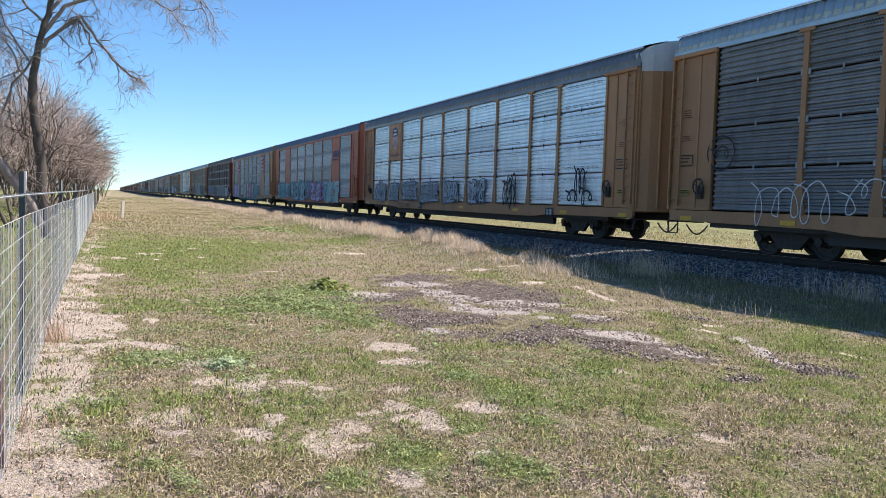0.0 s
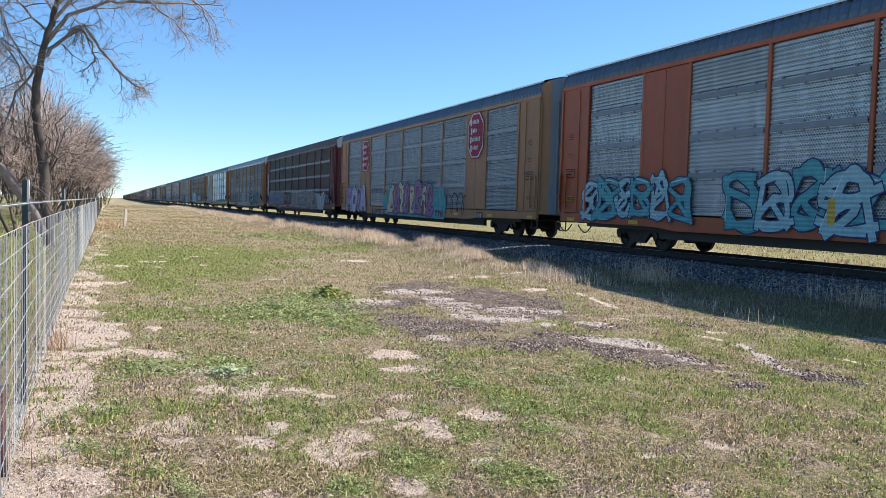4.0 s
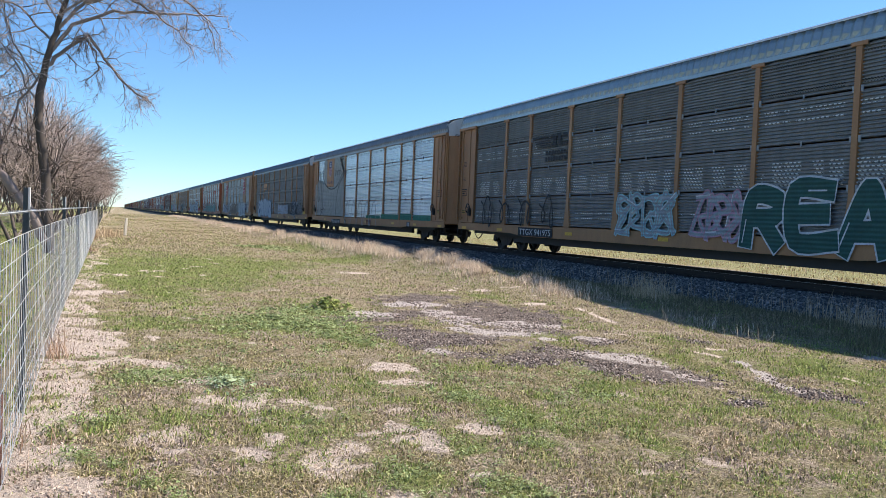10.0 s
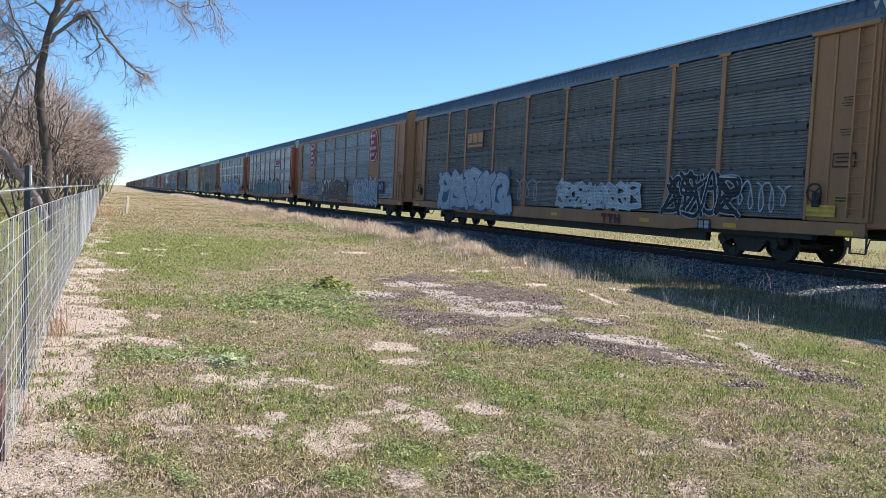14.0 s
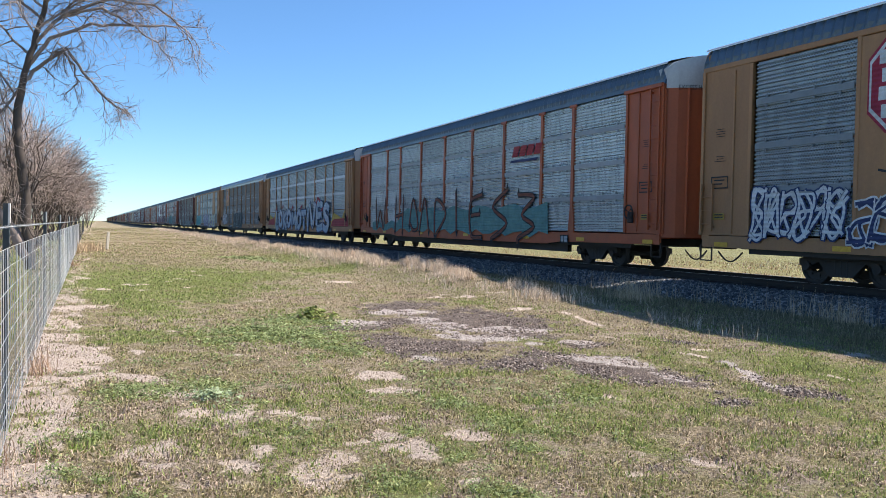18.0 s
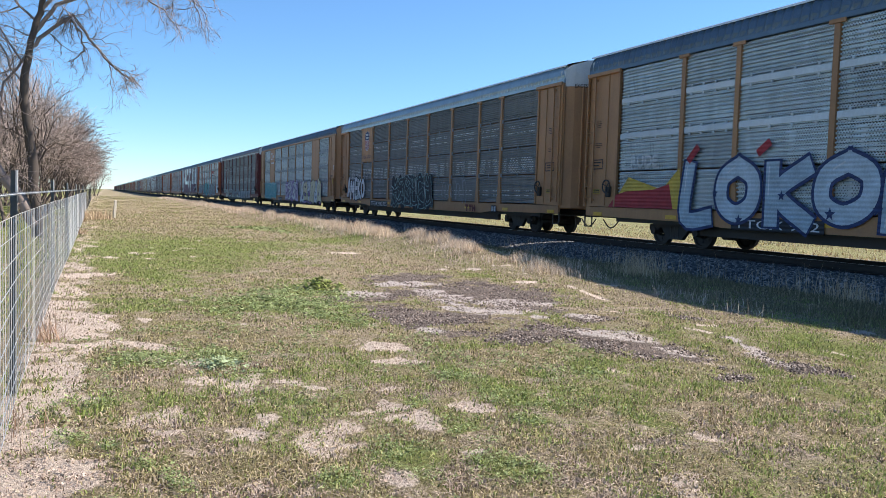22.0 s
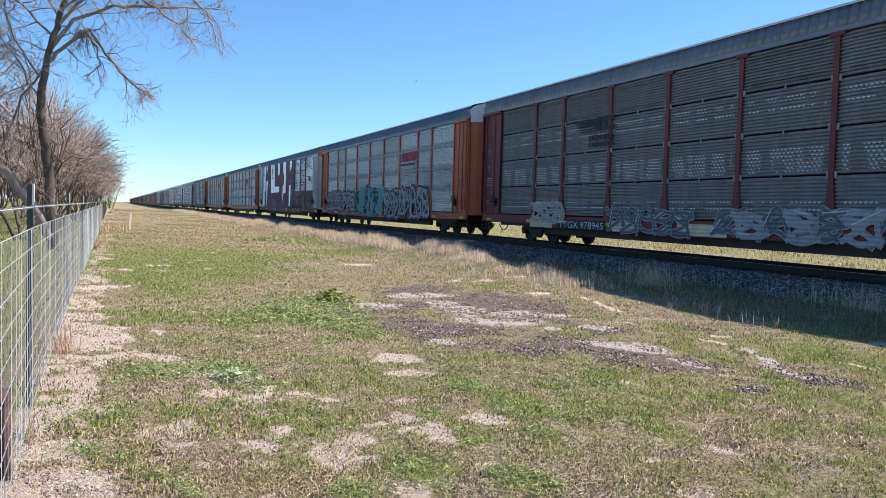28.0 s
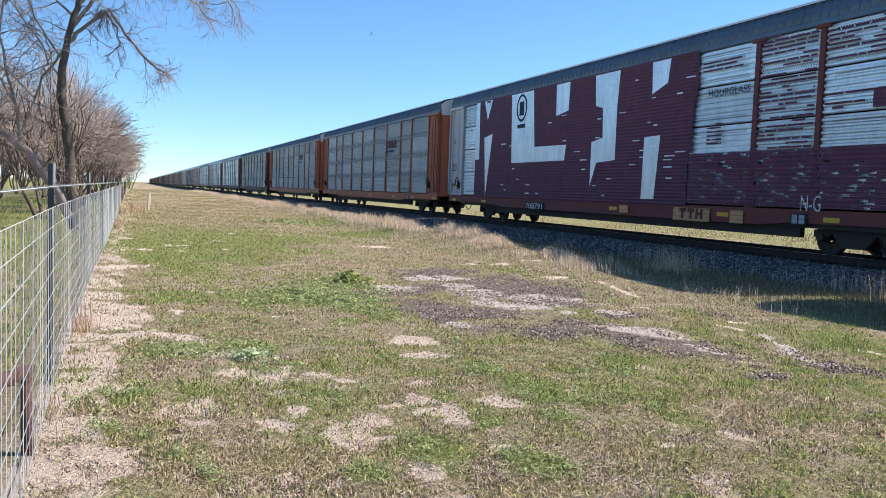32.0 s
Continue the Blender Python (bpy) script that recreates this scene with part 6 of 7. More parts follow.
def paint_cars():
    c = coats[0]
    c.scrawl(-11.0, -9.3, 0.75, 1.8, 11, 1, S_WHITE, 0.035, "loose chalk-white scrawl")
    c.scrawl(-9.6, -7.8, 0.8, 1.75, 11, 2, S_WHITE, 0.035)
    c.scrawl(-8.0, -6.5, 1.35, 1.8, 9, 3, S_WHITE, 0.03)
    c.ribbons("graffiti_tag", [[(-12.1 + 0.5 * math.cos(a * 0.7), 2.45 + 0.42 * math.sin(a * 0.7)) for a in range(10)]], 0.05, S_BLACK, 2)
    c.scrawl(-12.5, -11.7, 2.2, 2.7, 8, 4, S_BLACK, 0.05)
    c.plate("711", -6.2, -5.3, 0.68, 0.95, None, S_BLACK)
    c.bars("sill_mark", [(-7.0, -6.75, 0.68, 0.95), (-6.62, -6.37, 0.68, 0.95)], S_BLACK, 2)

    c = coats[1]
    c.rect("placard_plate", -9.2, -7.42, 3.16, 5.1, S_OCHRE, 0)
    c.shield(-8.3, 4.35, 1.25)
    c.text("slogan", "BUILDING AMERICA", -9.1, -7.52, 3.32, 3.5, S_NAVY, 2)
    for i, (a, b) in enumerate(((-11.9, -10.0), (-9.3, -7.8), (-7.2, -5.0), (-4.3, -2.0), (-1.3, 0.4), (1.6, 3.2))):
        c.piece(a, b, 0.95, 1.95, 3, 40 + i, S_SKY, S_BLACK, None, "pale grey bubble tag with black outline", 0.24, None, 0.09)
    c.scrawl(4.9, 6.2, 0.8, 2.2, 13, 50, S_BLACK, 0.09)
    c.scrawl(5.1, 6.1, 0.9, 2.0, 9, 51, S_BLACK, 0.08)
    c.scrawl(9.8, 11.6, 1.05, 1.7, 14, 52, S_BLACK, 0.08)
    c.scrawl(10.3, 11.1, 1.4, 2.3, 9, 53, S_BLACK, 0.08)
    c.plate("TTGX 159927", -7.85, -5.8, 0.68, 0.88, None, S_BLACK)
    c.rect("code_plate", -4.58, -4.1, 0.66, 0.94, S_BLACK, 1)
    c.text("sill_code", "R1", -4.52, -4.16, 0.7, 0.9, S_WHITE, 3)
    c.scrawl(-13.4, -12.6, 1.8, 4.3, 16, 54, S_BLACK, 0.03)

    c = coats[2]
    c.piece(-12.3, -7.0, 0.8, 2.1, 5, 60, S_PALETEAL, S_NAVY, None, "teal and violet graffiti piece", 0.3, S_TEAL)
    c.piece(-5.6, -0.3, 0.75, 2.15, 4, 61, S_TEAL, S_NAVY, None, "", 0.32, S_PALETEAL)
    c.piece(0.4, 5.0, 0.75, 2.05, 4, 62, S_PURPLE, S_NAVY, None, "", 0.3, S_LILAC)
    c.piece(5.5, 9.4, 0.75, 2.1, 3, 63, S_TEAL, S_WHITE, None, "", 0.4, S_PALETEAL)
    c.bars("yellow_mark", [(-2.4, -2.2, 0.95, 1.5), (2.2, 2.4, 0.95, 1.5), (7.9, 8.1, 0.95, 1.5)], S_YELLOW, 6)
    c.scrawl(10.3, 12.1, 1.1, 1.7, 14, 64, S_WHITE, 0.04)
    c.slant_mark(7.7, 9.35, 3.55, 4.2, S_NAVY, S_NAVY)
    sill_word(c, 3.6)

    c = coats[3]
    c.octagon(-8.23, 4.05, 1.6, 1.95)
    c.octagon(8.3, 4.15, 1.65, 2.0)
    c.word("MOVA", -12.6, -8.2, 0.78, 2.12, S_PURPLE, S_WHITE, S_BLUE, 0.06, 0.3, "violet block-letter graffiti with white edges", shade=S_LILAC)
    c.emit("graffiti_ground", [[(-4.6, 0.6), (4.7, 0.55), (4.9, 1.3), (4.4, 2.1), (3.6, 1.9), (2.8, 2.35), (1.8, 2.0), (0.6, 2.5), (-0.5, 2.1), (-1.6, 2.4), (-2.6, 2.1), (-3.4, 2.3), (-4.2, 1.9), (-4.8, 1.4)]], S_TEAL, "teal spray ground", 0)
    c.piece(-3.6, 3.2, 0.66, 2.2, 6, 71, S_CREAM, S_DARKRED, None, "cream and mauve graffiti letters with dark edges", 0.5, S_MAUVE, 0.12)
    c.bars("graffiti_block", [(-2.9, -2.6, 0.75, 1.3), (-0.4, -0.1, 0.8, 1.6), (1.7, 2.0, 0.7, 1.4)], spray("rust spray", (0.26, 0.10, 0.05)), 6)
    c.scrawl(-7.0, -5.0, 1.75, 2.1, 15, 72, S_BLACK, 0.04)
    c.scrawl(5.3, 7.2, 0.8, 1.8, 10, 73, S_BLACK, 0.07)
    c.scrawl(4.0, 5.0, 1.4, 2.2, 9, 74, S_GREY, 0.06)
    c.plate("TTGX 695747", -6.7, -3.9, 0.62, 0.86, S_BLACK)
    sill_word(c, 3.5)

    c = coats[4]
    c.piece(-12.8, -5.0, 1.05, 2.0, 6, 80, S_BLUE, S_YELLOW, S_BLUE, "blue and yellow graffiti piece", 0.34, None, 0.05)
    c.piece(-1.5, 3.8, 0.75, 2.05, 4, 81, S_SLATE, S_WHITE, None, "hazy blue graffiti with white outlines", 0.3, S_BROWN, 0.09)
    c.piece(3.7, 8.1, 0.75, 2.0, 4, 82, S_SLATE, S_WHITE, None, "", 0.3, S_BROWN, 0.08)
    c.piece(8.4, 10.6, 0.7, 1.85, 3, 83, S_GREY, S_WHITE, None, "", 0.25, None, 0.1)
    c.scrawl(10.6, 12.2, 1.1, 1.8, 10, 84, S_WHITE, 0.05)
    c.scrawl(-4.6, -2.4, 1.2, 1.8, 11, 85, S_WHITE, 0.05)
    c.scrawl(-13.2, -12.8, 2.0, 4.0, 18, 86, S_WHITE, 0.04)
    c.scrawl(-13.4, -12.8, 1.5, 3.2, 12, 87, S_WHITE, 0.04)
    c.mane_mark(-7.0, -4.6, 3.2, 4.15, S_BLACK, "faded striped emblem")
    c.plate("TTGX 159913", -7.2, -5.0, 0.66, 0.88, S_BLACK)

    c = coats[5]
    c.mane_mark(-7.2, -4.7, 3.25, 4.25, S_BLACK)
    c.word("REAK", 3.9, 9.7, 0.72, 2.2, S_GREEN, S_WHITE, None, 0.045, 0.42, "dark green block-letter graffiti with a pale rim")
    c.piece(-1.5, 1.2, 0.9, 2.1, 3, 91, S_GREY, S_PALETEAL, None, "", 0.2, None, 0.08)
    c.piece(2.1, 4.0, 0.85, 2.05, 2, 92, S_GREY, S_PINK, None, "", 0.24, None, 0.08)
    for k in range(4):
        c.scrawl(-11.6 + 1.7 * k, -10.4 + 1.7 * k, 0.95, 2.1, 7, 93 + 7 * k, S_BLACK, 0.1)
    c.plate("TTGX 941975", -8.0, -5.6, 0.7, 0.92, S_BLACK)
    c.ribbons("painted_blot", [[(12.75, 4.2), (12.55, 4.5), (12.75, 4.8), (13.0, 4.6), (12.9, 4.2), (12.7, 3.9), (12.95, 3.7)]], 0.22, S_BLACK, 1, "black and white painted blot")
    for eye in ([(12.7, 4.5), (12.75, 4.65)], [(12.9, 4.5), (12.92, 4.62)], [(12.72, 4.05), (12.9, 3.9)]):
        c.ribbons("white_fleck", [eye], 0.12, S_WHITE, 3)

    c = coats[6]
    c.emit("painted_cover", [[(-13.0, 1.1), (-13.1, 3.3), (-11.8, 3.7), (-10.2, 3.3), (-10.6, 4.3), (-10.2, 5.15), (-9.57, 5.15), (-9.57, 1.1)], [(-9.57, 1.1), (-9.57, 3.1), (-7.48, 3.1), (-7.48, 1.1)], [(-7.48, 1.1), (-7.48, 5.15), (-6.0, 5.15), (-5.4, 4.6), (-4.9, 3.9), (-4.75, 3.0), (-4.6, 1.1)]], S_OLIVE, "grey green paint covering older graffiti", 0)
    c.rect("placard_plate", -9.2, -7.42, 3.16, 5.1, S_OCHRE, 1)
    c.shield(-8.3, 4.42, 1.2)
    c.text("slogan", "BUILDING AMERICA", -9.1, -7.52, 3.32, 3.5, S_NAVY, 3)
    c.ribbons("graffiti_tag", [[(-10.3, 5.1), (-10.7, 4.2), (-10.1, 3.4), (-8.4, 2.95), (-6.6, 3.1), (-5.2, 3.9), (-4.2, 4.1)], [(-6.0, 5.1), (-5.5, 4.6), (-4.9, 4.0), (-4.5, 2.6), (-4.4, 1.1), (-4.0, 0.85)], [(-4.2, 4.1), (-5.6, 3.4), (-6.4, 2.6), (-6.7, 1.2)], [(-12.1, 4.1), (-12.1, 2.3), (-11.6, 2.3), (-11.6, 4.2), (-12.1, 4.1)], [(-11.2, 4.2), (-11.0, 1.6), (-10.6, 1.6), (-10.7, 4.3)]], 0.07, S_BLACK, 3, "long black brush lines")
    c.scrawl(-7.2, -5.3, 3.8, 4.3, 13, 100, S_BLACK, 0.06)
    c.scrawl(-12.4, -9.8, 1.15, 1.6, 15, 101, S_BLACK, 0.04)
    for k in range(5):
        c.ribbons("graffiti_tag", [[(-4.3 + 1.5 * k, 0.6), (-3.9 + 1.5 * k, 1.7), (-3.4 + 1.5 * k, 2.0), (-3.1 + 1.5 * k, 1.2), (-3.0 + 1.5 * k, 0.6)]], 0.07, S_GREY, 2)
    c.bars("green_strip", [(4.1, 7.3, 1.04, 1.3), (7.6, 9.4, 1.04, 1.35), (9.7, 12.3, 1.04, 1.3), (1.1, 4.0, 1.04, 1.22)], spray("green spray", (0.03, 0.19, 0.12)), 1)
    c.plate("TTGX 851935", -7.75, -5.45, 0.62, 0.84, S_BLACK)
    c.rect("code_plate", -4.34, -3.86, 0.58, 0.88, S_BLACK, 1)
    c.text("sill_code", "R1", -4.28, -3.92, 0.62, 0.84, S_WHITE, 3)
    sill_word(c, 0.9)

    c = coats[7]
    c.rect("emblem_plate", -7.3, -5.6, 3.35, 4.1, S_BROWN, 1)
    c.bars("emblem", [(-7.2, -6.75, 3.6, 4.0), (-6.65, -6.2, 3.6, 4.0), (-6.1, -5.65, 3.6, 4.0), (-7.2, -5.65, 3.42, 3.5)], S_OCHRE, 3, "ochre block emblem")
    c.piece(-10.3, -3.0, 0.8, 2.3, 4, 110, S_SKY, S_BLUE, S_BLUE, "pale blue graffiti piece", 0.42, None, 0.12)
    c.piece(0.9, 5.8, 1.05, 1.85, 6, 111, S_SKY, S_WHITE, None, "", 0.2, None, 0.06)
    c.piece(7.1, 9.9, 0.95, 2.1, 3, 112, S_BLACK, S_SKY, None, "", 0.3, None, 0.06)
    c.scrawl(-2.3, -0.4, 1.2, 2.1, 11, 113, S_SKY, 0.05)
    c.scrawl(9.8, 11.6, 1.2, 1.9, 15, 114, S_SKY, 0.05)
    c.bars("yellow_label", [(12.1, 12.9, 1.14, 1.38)], S_YELLOW, 3)
    c.bars("yellow_panel", [(-9.2, -6.4, 1.06, 1.2)], S_YELLOW, 2)
    sill_word(c, 3.8)

    c = coats[8]
    c.octagon(-8.25, 4.05, 1.65, 1.95)
    c.octagon(8.2, 4.15, 1.75, 2.0)
    c.piece(-12.4, -9.8, 0.95, 2.1, 5, 120, S_WHITE, S_NAVY, None, "white bubble graffiti", 0.22)
    c.piece(-9.6, -6.9, 0.9, 1.9, 4, 121, S_NAVY, S_WHITE, None, "", 0.26)
    c.piece(-4.8, 2.1, 0.9, 2.1, 5, 122, S_BROWN, S_BLACK, S_WHITE, "brown graffiti letters on a white halo", 0.42)
    c.piece(3.9, 9.0, 0.6, 2.1, 5, 123, S_SKY, S_BLACK, S_WHITE, "pale silver graffiti letters", 0.36)
    c.rect("tag_box", 9.3, 10.3, 1.35, 2.0, S_NAVY, 2)
    c.scrawl(9.4, 10.2, 1.45, 1.9, 9, 124, S_WHITE, 0.05)
    c.scrawl(-6.6, -5.2, 1.3, 1.9, 11, 125, S_BLACK, 0.05)
    c.scrawl(-9.0, -7.0, 1.95, 2.4, 9, 126, S_BLACK, 0.06)
    c.plate("TTGX 693848", -5.7, -3.3, 0.64, 0.86, S_BLACK)
    sill_word(c, 1.3)

    c = coats[9]
    top = [(-12.3 + 19.4 * i / 24, (1.3 if i < 6 else 1.9) + 0.12 * math.sin(i * 1.9)) for i in range(25)]
    bot = [(7.2 - 19.5 * i / 30, 0.95 + 0.13 * math.sin(i * 2.3)) for i in range(31)]
    c.emit("graffiti_ground", [bot + top], spray("deep teal spray", (0.12, 0.27, 0.26)), "deep teal band of spray paint", 0)
    letters = [[(-11.7, 2.4), (-11.5, 1.0), (-10.95, 1.9), (-10.4, 1.0), (-10.1, 2.4)], [(-8.5, 0.9), (-8.4, 2.4)], [(-7.4, 0.85), (-7.3, 2.45)], [(-8.5, 1.6), (-7.3, 1.7)], [(-6.4, 1.2), (-5.9, 2.4), (-5.2, 1.2), (-5.8, 0.95), (-6.3, 1.3)], [(-5.0, 0.95), (-4.4, 2.4), (-3.8, 0.95)], [(-3.1, 0.8), (-3.0, 2.3), (-1.8, 1.7), (-2.9, 0.8)], [(-0.7, 2.5), (-0.6, 1.0)], [(1.9, 2.4), (0.8, 2.1), (0.9, 0.85), (1.9, 0.75)], [(0.9, 1.6), (1.7, 1.65)], [(4.1, 2.5), (2.9, 1.9), (4.1, 1.3), (2.8, 0.7)], [(5.0, 2.3), (6.2, 2.2), (5.3, 1.6), (6.2, 1.2), (5.1, 0.8), (5.0, 0.6)]]
    for line in letters:
        stroke = c.ribbons("graffiti_stroke", [line], 0.11, S_RUST, 5, "dark red graffiti stroke with black edge")
        c.ribbons("stroke_edge", [line], 0.2, S_BLACK, 2).parent = stroke
        (a, b), (u, z) = line[0], line[-1]
        for k, (pu, pz) in enumerate(((a, b), (u, z))):
            up = 1 if pz > 1.5 else -1
            c.emit("stroke_spike", [[(pu - 0.12, pz), (pu + 0.12, pz), (pu + 0.02, pz + 0.3 * up)]], S_BLACK, "", 3).parent = stroke
    c.slant_mark(4.4, 6.6, 3.5, 4.1, S_RED, S_NAVY)

    c = coats[10]
    c.word("LOKOMOT", -9.7, 1.6, 0.72, 2.2, S_SKY, S_NAVY, None, 0.08, 0.4, "huge pale block-letter graffiti with dark edges", 0.09, S_PALESKY)
    c.word("IVES", 1.6, 8.3, 0.7, 2.55, S_SKY, S_NAVY, None, 0.08, 0.46, "huge pale block-letter graffiti with dark edges", 0.1, S_PALESKY)
    rr = random.Random(6)
    for k in range(14):
        a, z, s = -8.5 + 1.2 * k + rr.uniform(-0.3, 0.3), rr.uniform(0.85, 1.6), rr.uniform(0.1, 0.16)
        c.emit("star", [[(a + s * (1 if i % 2 == 0 else 0.42) * math.sin(i * math.pi / 5), z + s * (1 if i % 2 == 0 else 0.42) * math.cos(i * math.pi / 5)) for i in range(10)]], S_NAVY, "", 9)
    for a, b, mat in ((-13.0, -9.6, S_YELLOW), (-13.1, -10.0, S_RED), (8.3, 12.0, S_YELLOW), (8.5, 12.6, S_RED)):
        c.emit("flame", [[(a, 1.05), (b, 1.05), (b - 0.2, 2.1 if mat == S_YELLOW else 1.7), (b - 0.9, 1.55), (a + 0.9, 1.9 if mat == S_YELLOW else 1.5), (a + 0.4, 1.4)]], mat, "", 1 if mat == S_YELLOW else 2)
    for curl in [[(4.4, 2.4), (4.9, 2.9), (5.6, 2.7)], [(5.9, 2.0), (6.4, 2.2), (6.8, 1.9)], [(-9.4, 2.3), (-9.1, 2.6)], [(-6.9, 2.4), (-6.6, 2.6)], [(-3.4, 2.2), (-3.0, 2.5)], [(-0.3, 2.3), (0.2, 2.5)]]:
        c.ribbons("flame", [curl], 0.2, S_RED, 3)
    c.text("graffiti_tag", "RUDE", -12.0, -10.75, 2.16, 2.5, S_WHITE, 4, "white outlined tag", 0.02)
    c.plate("TTGX 942", -7.6, -5.0, 0.66, 0.86, S_BLACK)
    sill_word(c, 4.8)

    c = coats[11]
    c.rect("placard_plate", -9.2, -7.42, 3.16, 5.1, S_OCHRE, 0)
    c.shield(-8.3, 4.35, 1.2)
    c.text("slogan", "BUILDING AMERICA", -9.1, -7.52, 3.32, 3.5, S_NAVY, 2)
    c.word("AMEKO", -12.6, -9.0, 0.95, 2.15, S_WHITE, S_BLACK, None, 0.06, 0.24, "white block-letter graffiti with black edges")
    c.piece(-3.9, 1.8, 0.65, 2.2, 5, 131, S_BLACK, S_PALETEAL, S_BLACK, "black graffiti with pale outlines", 0.3, None, 0.06)
    c.scrawl(3.0, 4.4, 1.0, 2.0, 12, 132, S_GREY, 0.05)
    c.scrawl(4.6, 6.0, 0.9, 2.1, 12, 134, S_GREY, 0.05)
    c.scrawl(-6.9, -5.2, 1.7, 2.1, 11, 133, S_GREY, 0.05)
    c.plate("TTGX 942335", -7.7, -4.8, 0.66, 0.9, S_BLACK)
    sill_word(c, 5.8)

    c = coats[12]
    c.bars("emblem", [(-9.3, -8.7, 4.7, 4.82), (-9.35, -9.2, 4.2, 4.8), (-9.3, -8.7, 4.2, 4.32), (-8.5, -8.36, 4.2, 4.8), (-8.3, -8.0, 4.4, 4.62), (-7.9, -7.76, 4.2, 4.8), (-9.2, -7.8, 3.85, 3.95)], S_WHITE, 2, "white block emblem")
    c.piece(-11.9, -6.6, 0.75, 2.05, 4, 140, S_TEAL, S_PALETEAL, S_TEAL, "teal graffiti piece", 0.3)
    c.piece(-2.3, 2.4, 0.65, 2.2, 4, 141, S_LILAC, S_BLACK, S_PURPLE, "lilac graffiti piece", 0.32, S_WHITE)
    c.piece(3.6, 10.0, 0.6, 2.1, 5, 142, S_WHITE, S_BLACK, S_PURPLE, "white and yellow graffiti piece", 0.46, S_CREAM, 0.12)
    c.scrawl(10.6, 11.8, 1.3, 1.7, 9, 143, S_WHITE, 0.05)
    c.plate("634209", -5.4, -3.9, 0.62, 0.84, S_BLACK)
    c.text("end_mark", "BI", 13.2, 13.5, 2.85, 3.15, S_WHITE, 2, "white stencilled letters")
    c.scrawl(12.0, 12.7, 2.0, 2.35, 7, 144, S_BLACK, 0.03)
    c.bars("yellow_label", [(12.9, 13.5, 1.9, 2.2)], S_YELLOW, 3)

    c = coats[13]
    c.mane_mark(-6.9, -4.5, 3.2, 4.2, S_BLACK)
    c.piece(-9.7, -7.4, 0.75, 1.5, 2, 150, S_GREY, S_CREAM, None, "", 0.14, None, 0.05)
    c.piece(-4.6, -0.6, 0.6, 1.35, 4, 151, S_SLATE, S_GREY, None, "white outlined graffiti along the sill", 0.2, None, 0.06)
    c.piece(0.4, 8.5, 0.6, 1.35, 8, 152, S_SLATE, S_GREY, None, "", 0.2, S_GREY, 0.06)
    c.bars("sill_patch", [(-9.9, -8.2, 0.62, 0.95), (-4.4, -3.0, 0.62, 0.95), (-1.2, 0.8, 0.62, 0.95)], S_CREAM, 0)
    c.plate("TTGX 978945", -7.7, -4.9, 0.66, 0.88, S_BLACK)

    c = coats[14]
    c.piece(-12.6, -5.2, 0.85, 2.2, 6, 160, S_GREY, S_BLACK, None, "grey graffiti with black edges", 0.26, None, 0.16)
    c.piece(-5.0, 1.0, 0.75, 2.3, 5, 161, S_BLACK, S_TEAL, None, "black and teal graffiti piece", 0.34, S_TEAL, 0.16)
    c.piece(1.3, 8.6, 0.65, 2.2, 6, 162, S_GREY, S_BLACK, None, "", 0.34, None, 0.18)
    c.slant_mark(4.2, 6.6, 3.4, 4.1, S_RED, S_NAVY)
    c.plate("935281", -6.9, -5.3, 0.66, 0.86, S_BLACK)

    c = coats[15]
    W15 = S_WHITE
    c.emit("purple_ground", [[(-12.3, 5.2), (3.4, 5.2), (3.45, 4.2), (3.1, 2.7), (3.15, 1.0), (-12.3, 1.0)]], S_PLUM, "huge flaking purple letters", 0)
    for poly in ([(-8.6, 5.15), (-6.6, 5.15), (-6.36, 2.95), (-3.85, 2.93), (-3.95, 2.37), (-8.4, 2.37)], [(-4.75, 5.15), (-3.73, 5.15), (-3.79, 4.14), (-4.69, 4.01)], [(-2.0, 5.15), (-0.5, 5.15), (-0.6, 4.03), (-0.6, 2.3), (-1.73, 2.24), (-2.1, 1.48), (-2.1, 2.94), (-1.4, 3.06), (-1.47, 4.03), (-1.92, 4.14)], [(1.24, 5.15), (2.14, 5.15), (2.04, 4.47), (1.29, 4.21)], [(-11.4, 5.15), (-10.5, 5.15), (-11.0, 4.3)], [(-11.3, 3.54), (-10.4, 3.68), (-11.0, 1.05)], [(0.99, 2.94), (1.8, 2.97), (1.62, 1.16), (0.96, 1.15)], [(-12.3, 5.15), (-11.9, 5.15), (-11.8, 2.6), (-12.3, 2.6)]):
        c.emit("bare_patch", [poly], P_LIGHT, "bare pale sheet", 2)
    rr = random.Random(15)
    flakes = []
    for k in range(26):
        z = 1.08 + 0.103 * k * 0.5
        a = 3.2
        while a < 10.9 and z < 2.35:
            w = rr.uniform(0.3, 1.6)
            flakes.append((a, min(a + w, 10.9), z, z + 0.048))
            a += w + rr.uniform(0.02, 0.25)
    for u0, u1, z0, z1 in ((5.6, 7.6, 2.4, 5.1), (3.6, 5.2, 4.55, 4.8), (7.9, 9.8, 3.1, 3.6), (7.9, 9.6, 4.3, 5.1), (3.9, 4.5, 2.6, 3.2)):
        z = z0
        while z < z1:
            a = u0
            while a < u1:
                w = rr.uniform(0.15, 0.9)
                if rr.random() < 0.72:
                    flakes.append((a, min(a + w, u1), z, z + 0.045))
                a += w + 0.05
            z += 0.103
    c.bars("purple_flake", flakes, S_PLUM, 1, "flaking purple paint on the ribs")
    c.bars("purple_flake", [(8.2, 10.9, 2.05, 2.38), (3.1, 3.3, 2.4, 5.0), (9.2, 9.8, 3.15, 3.55)], S_PLUM, 2)
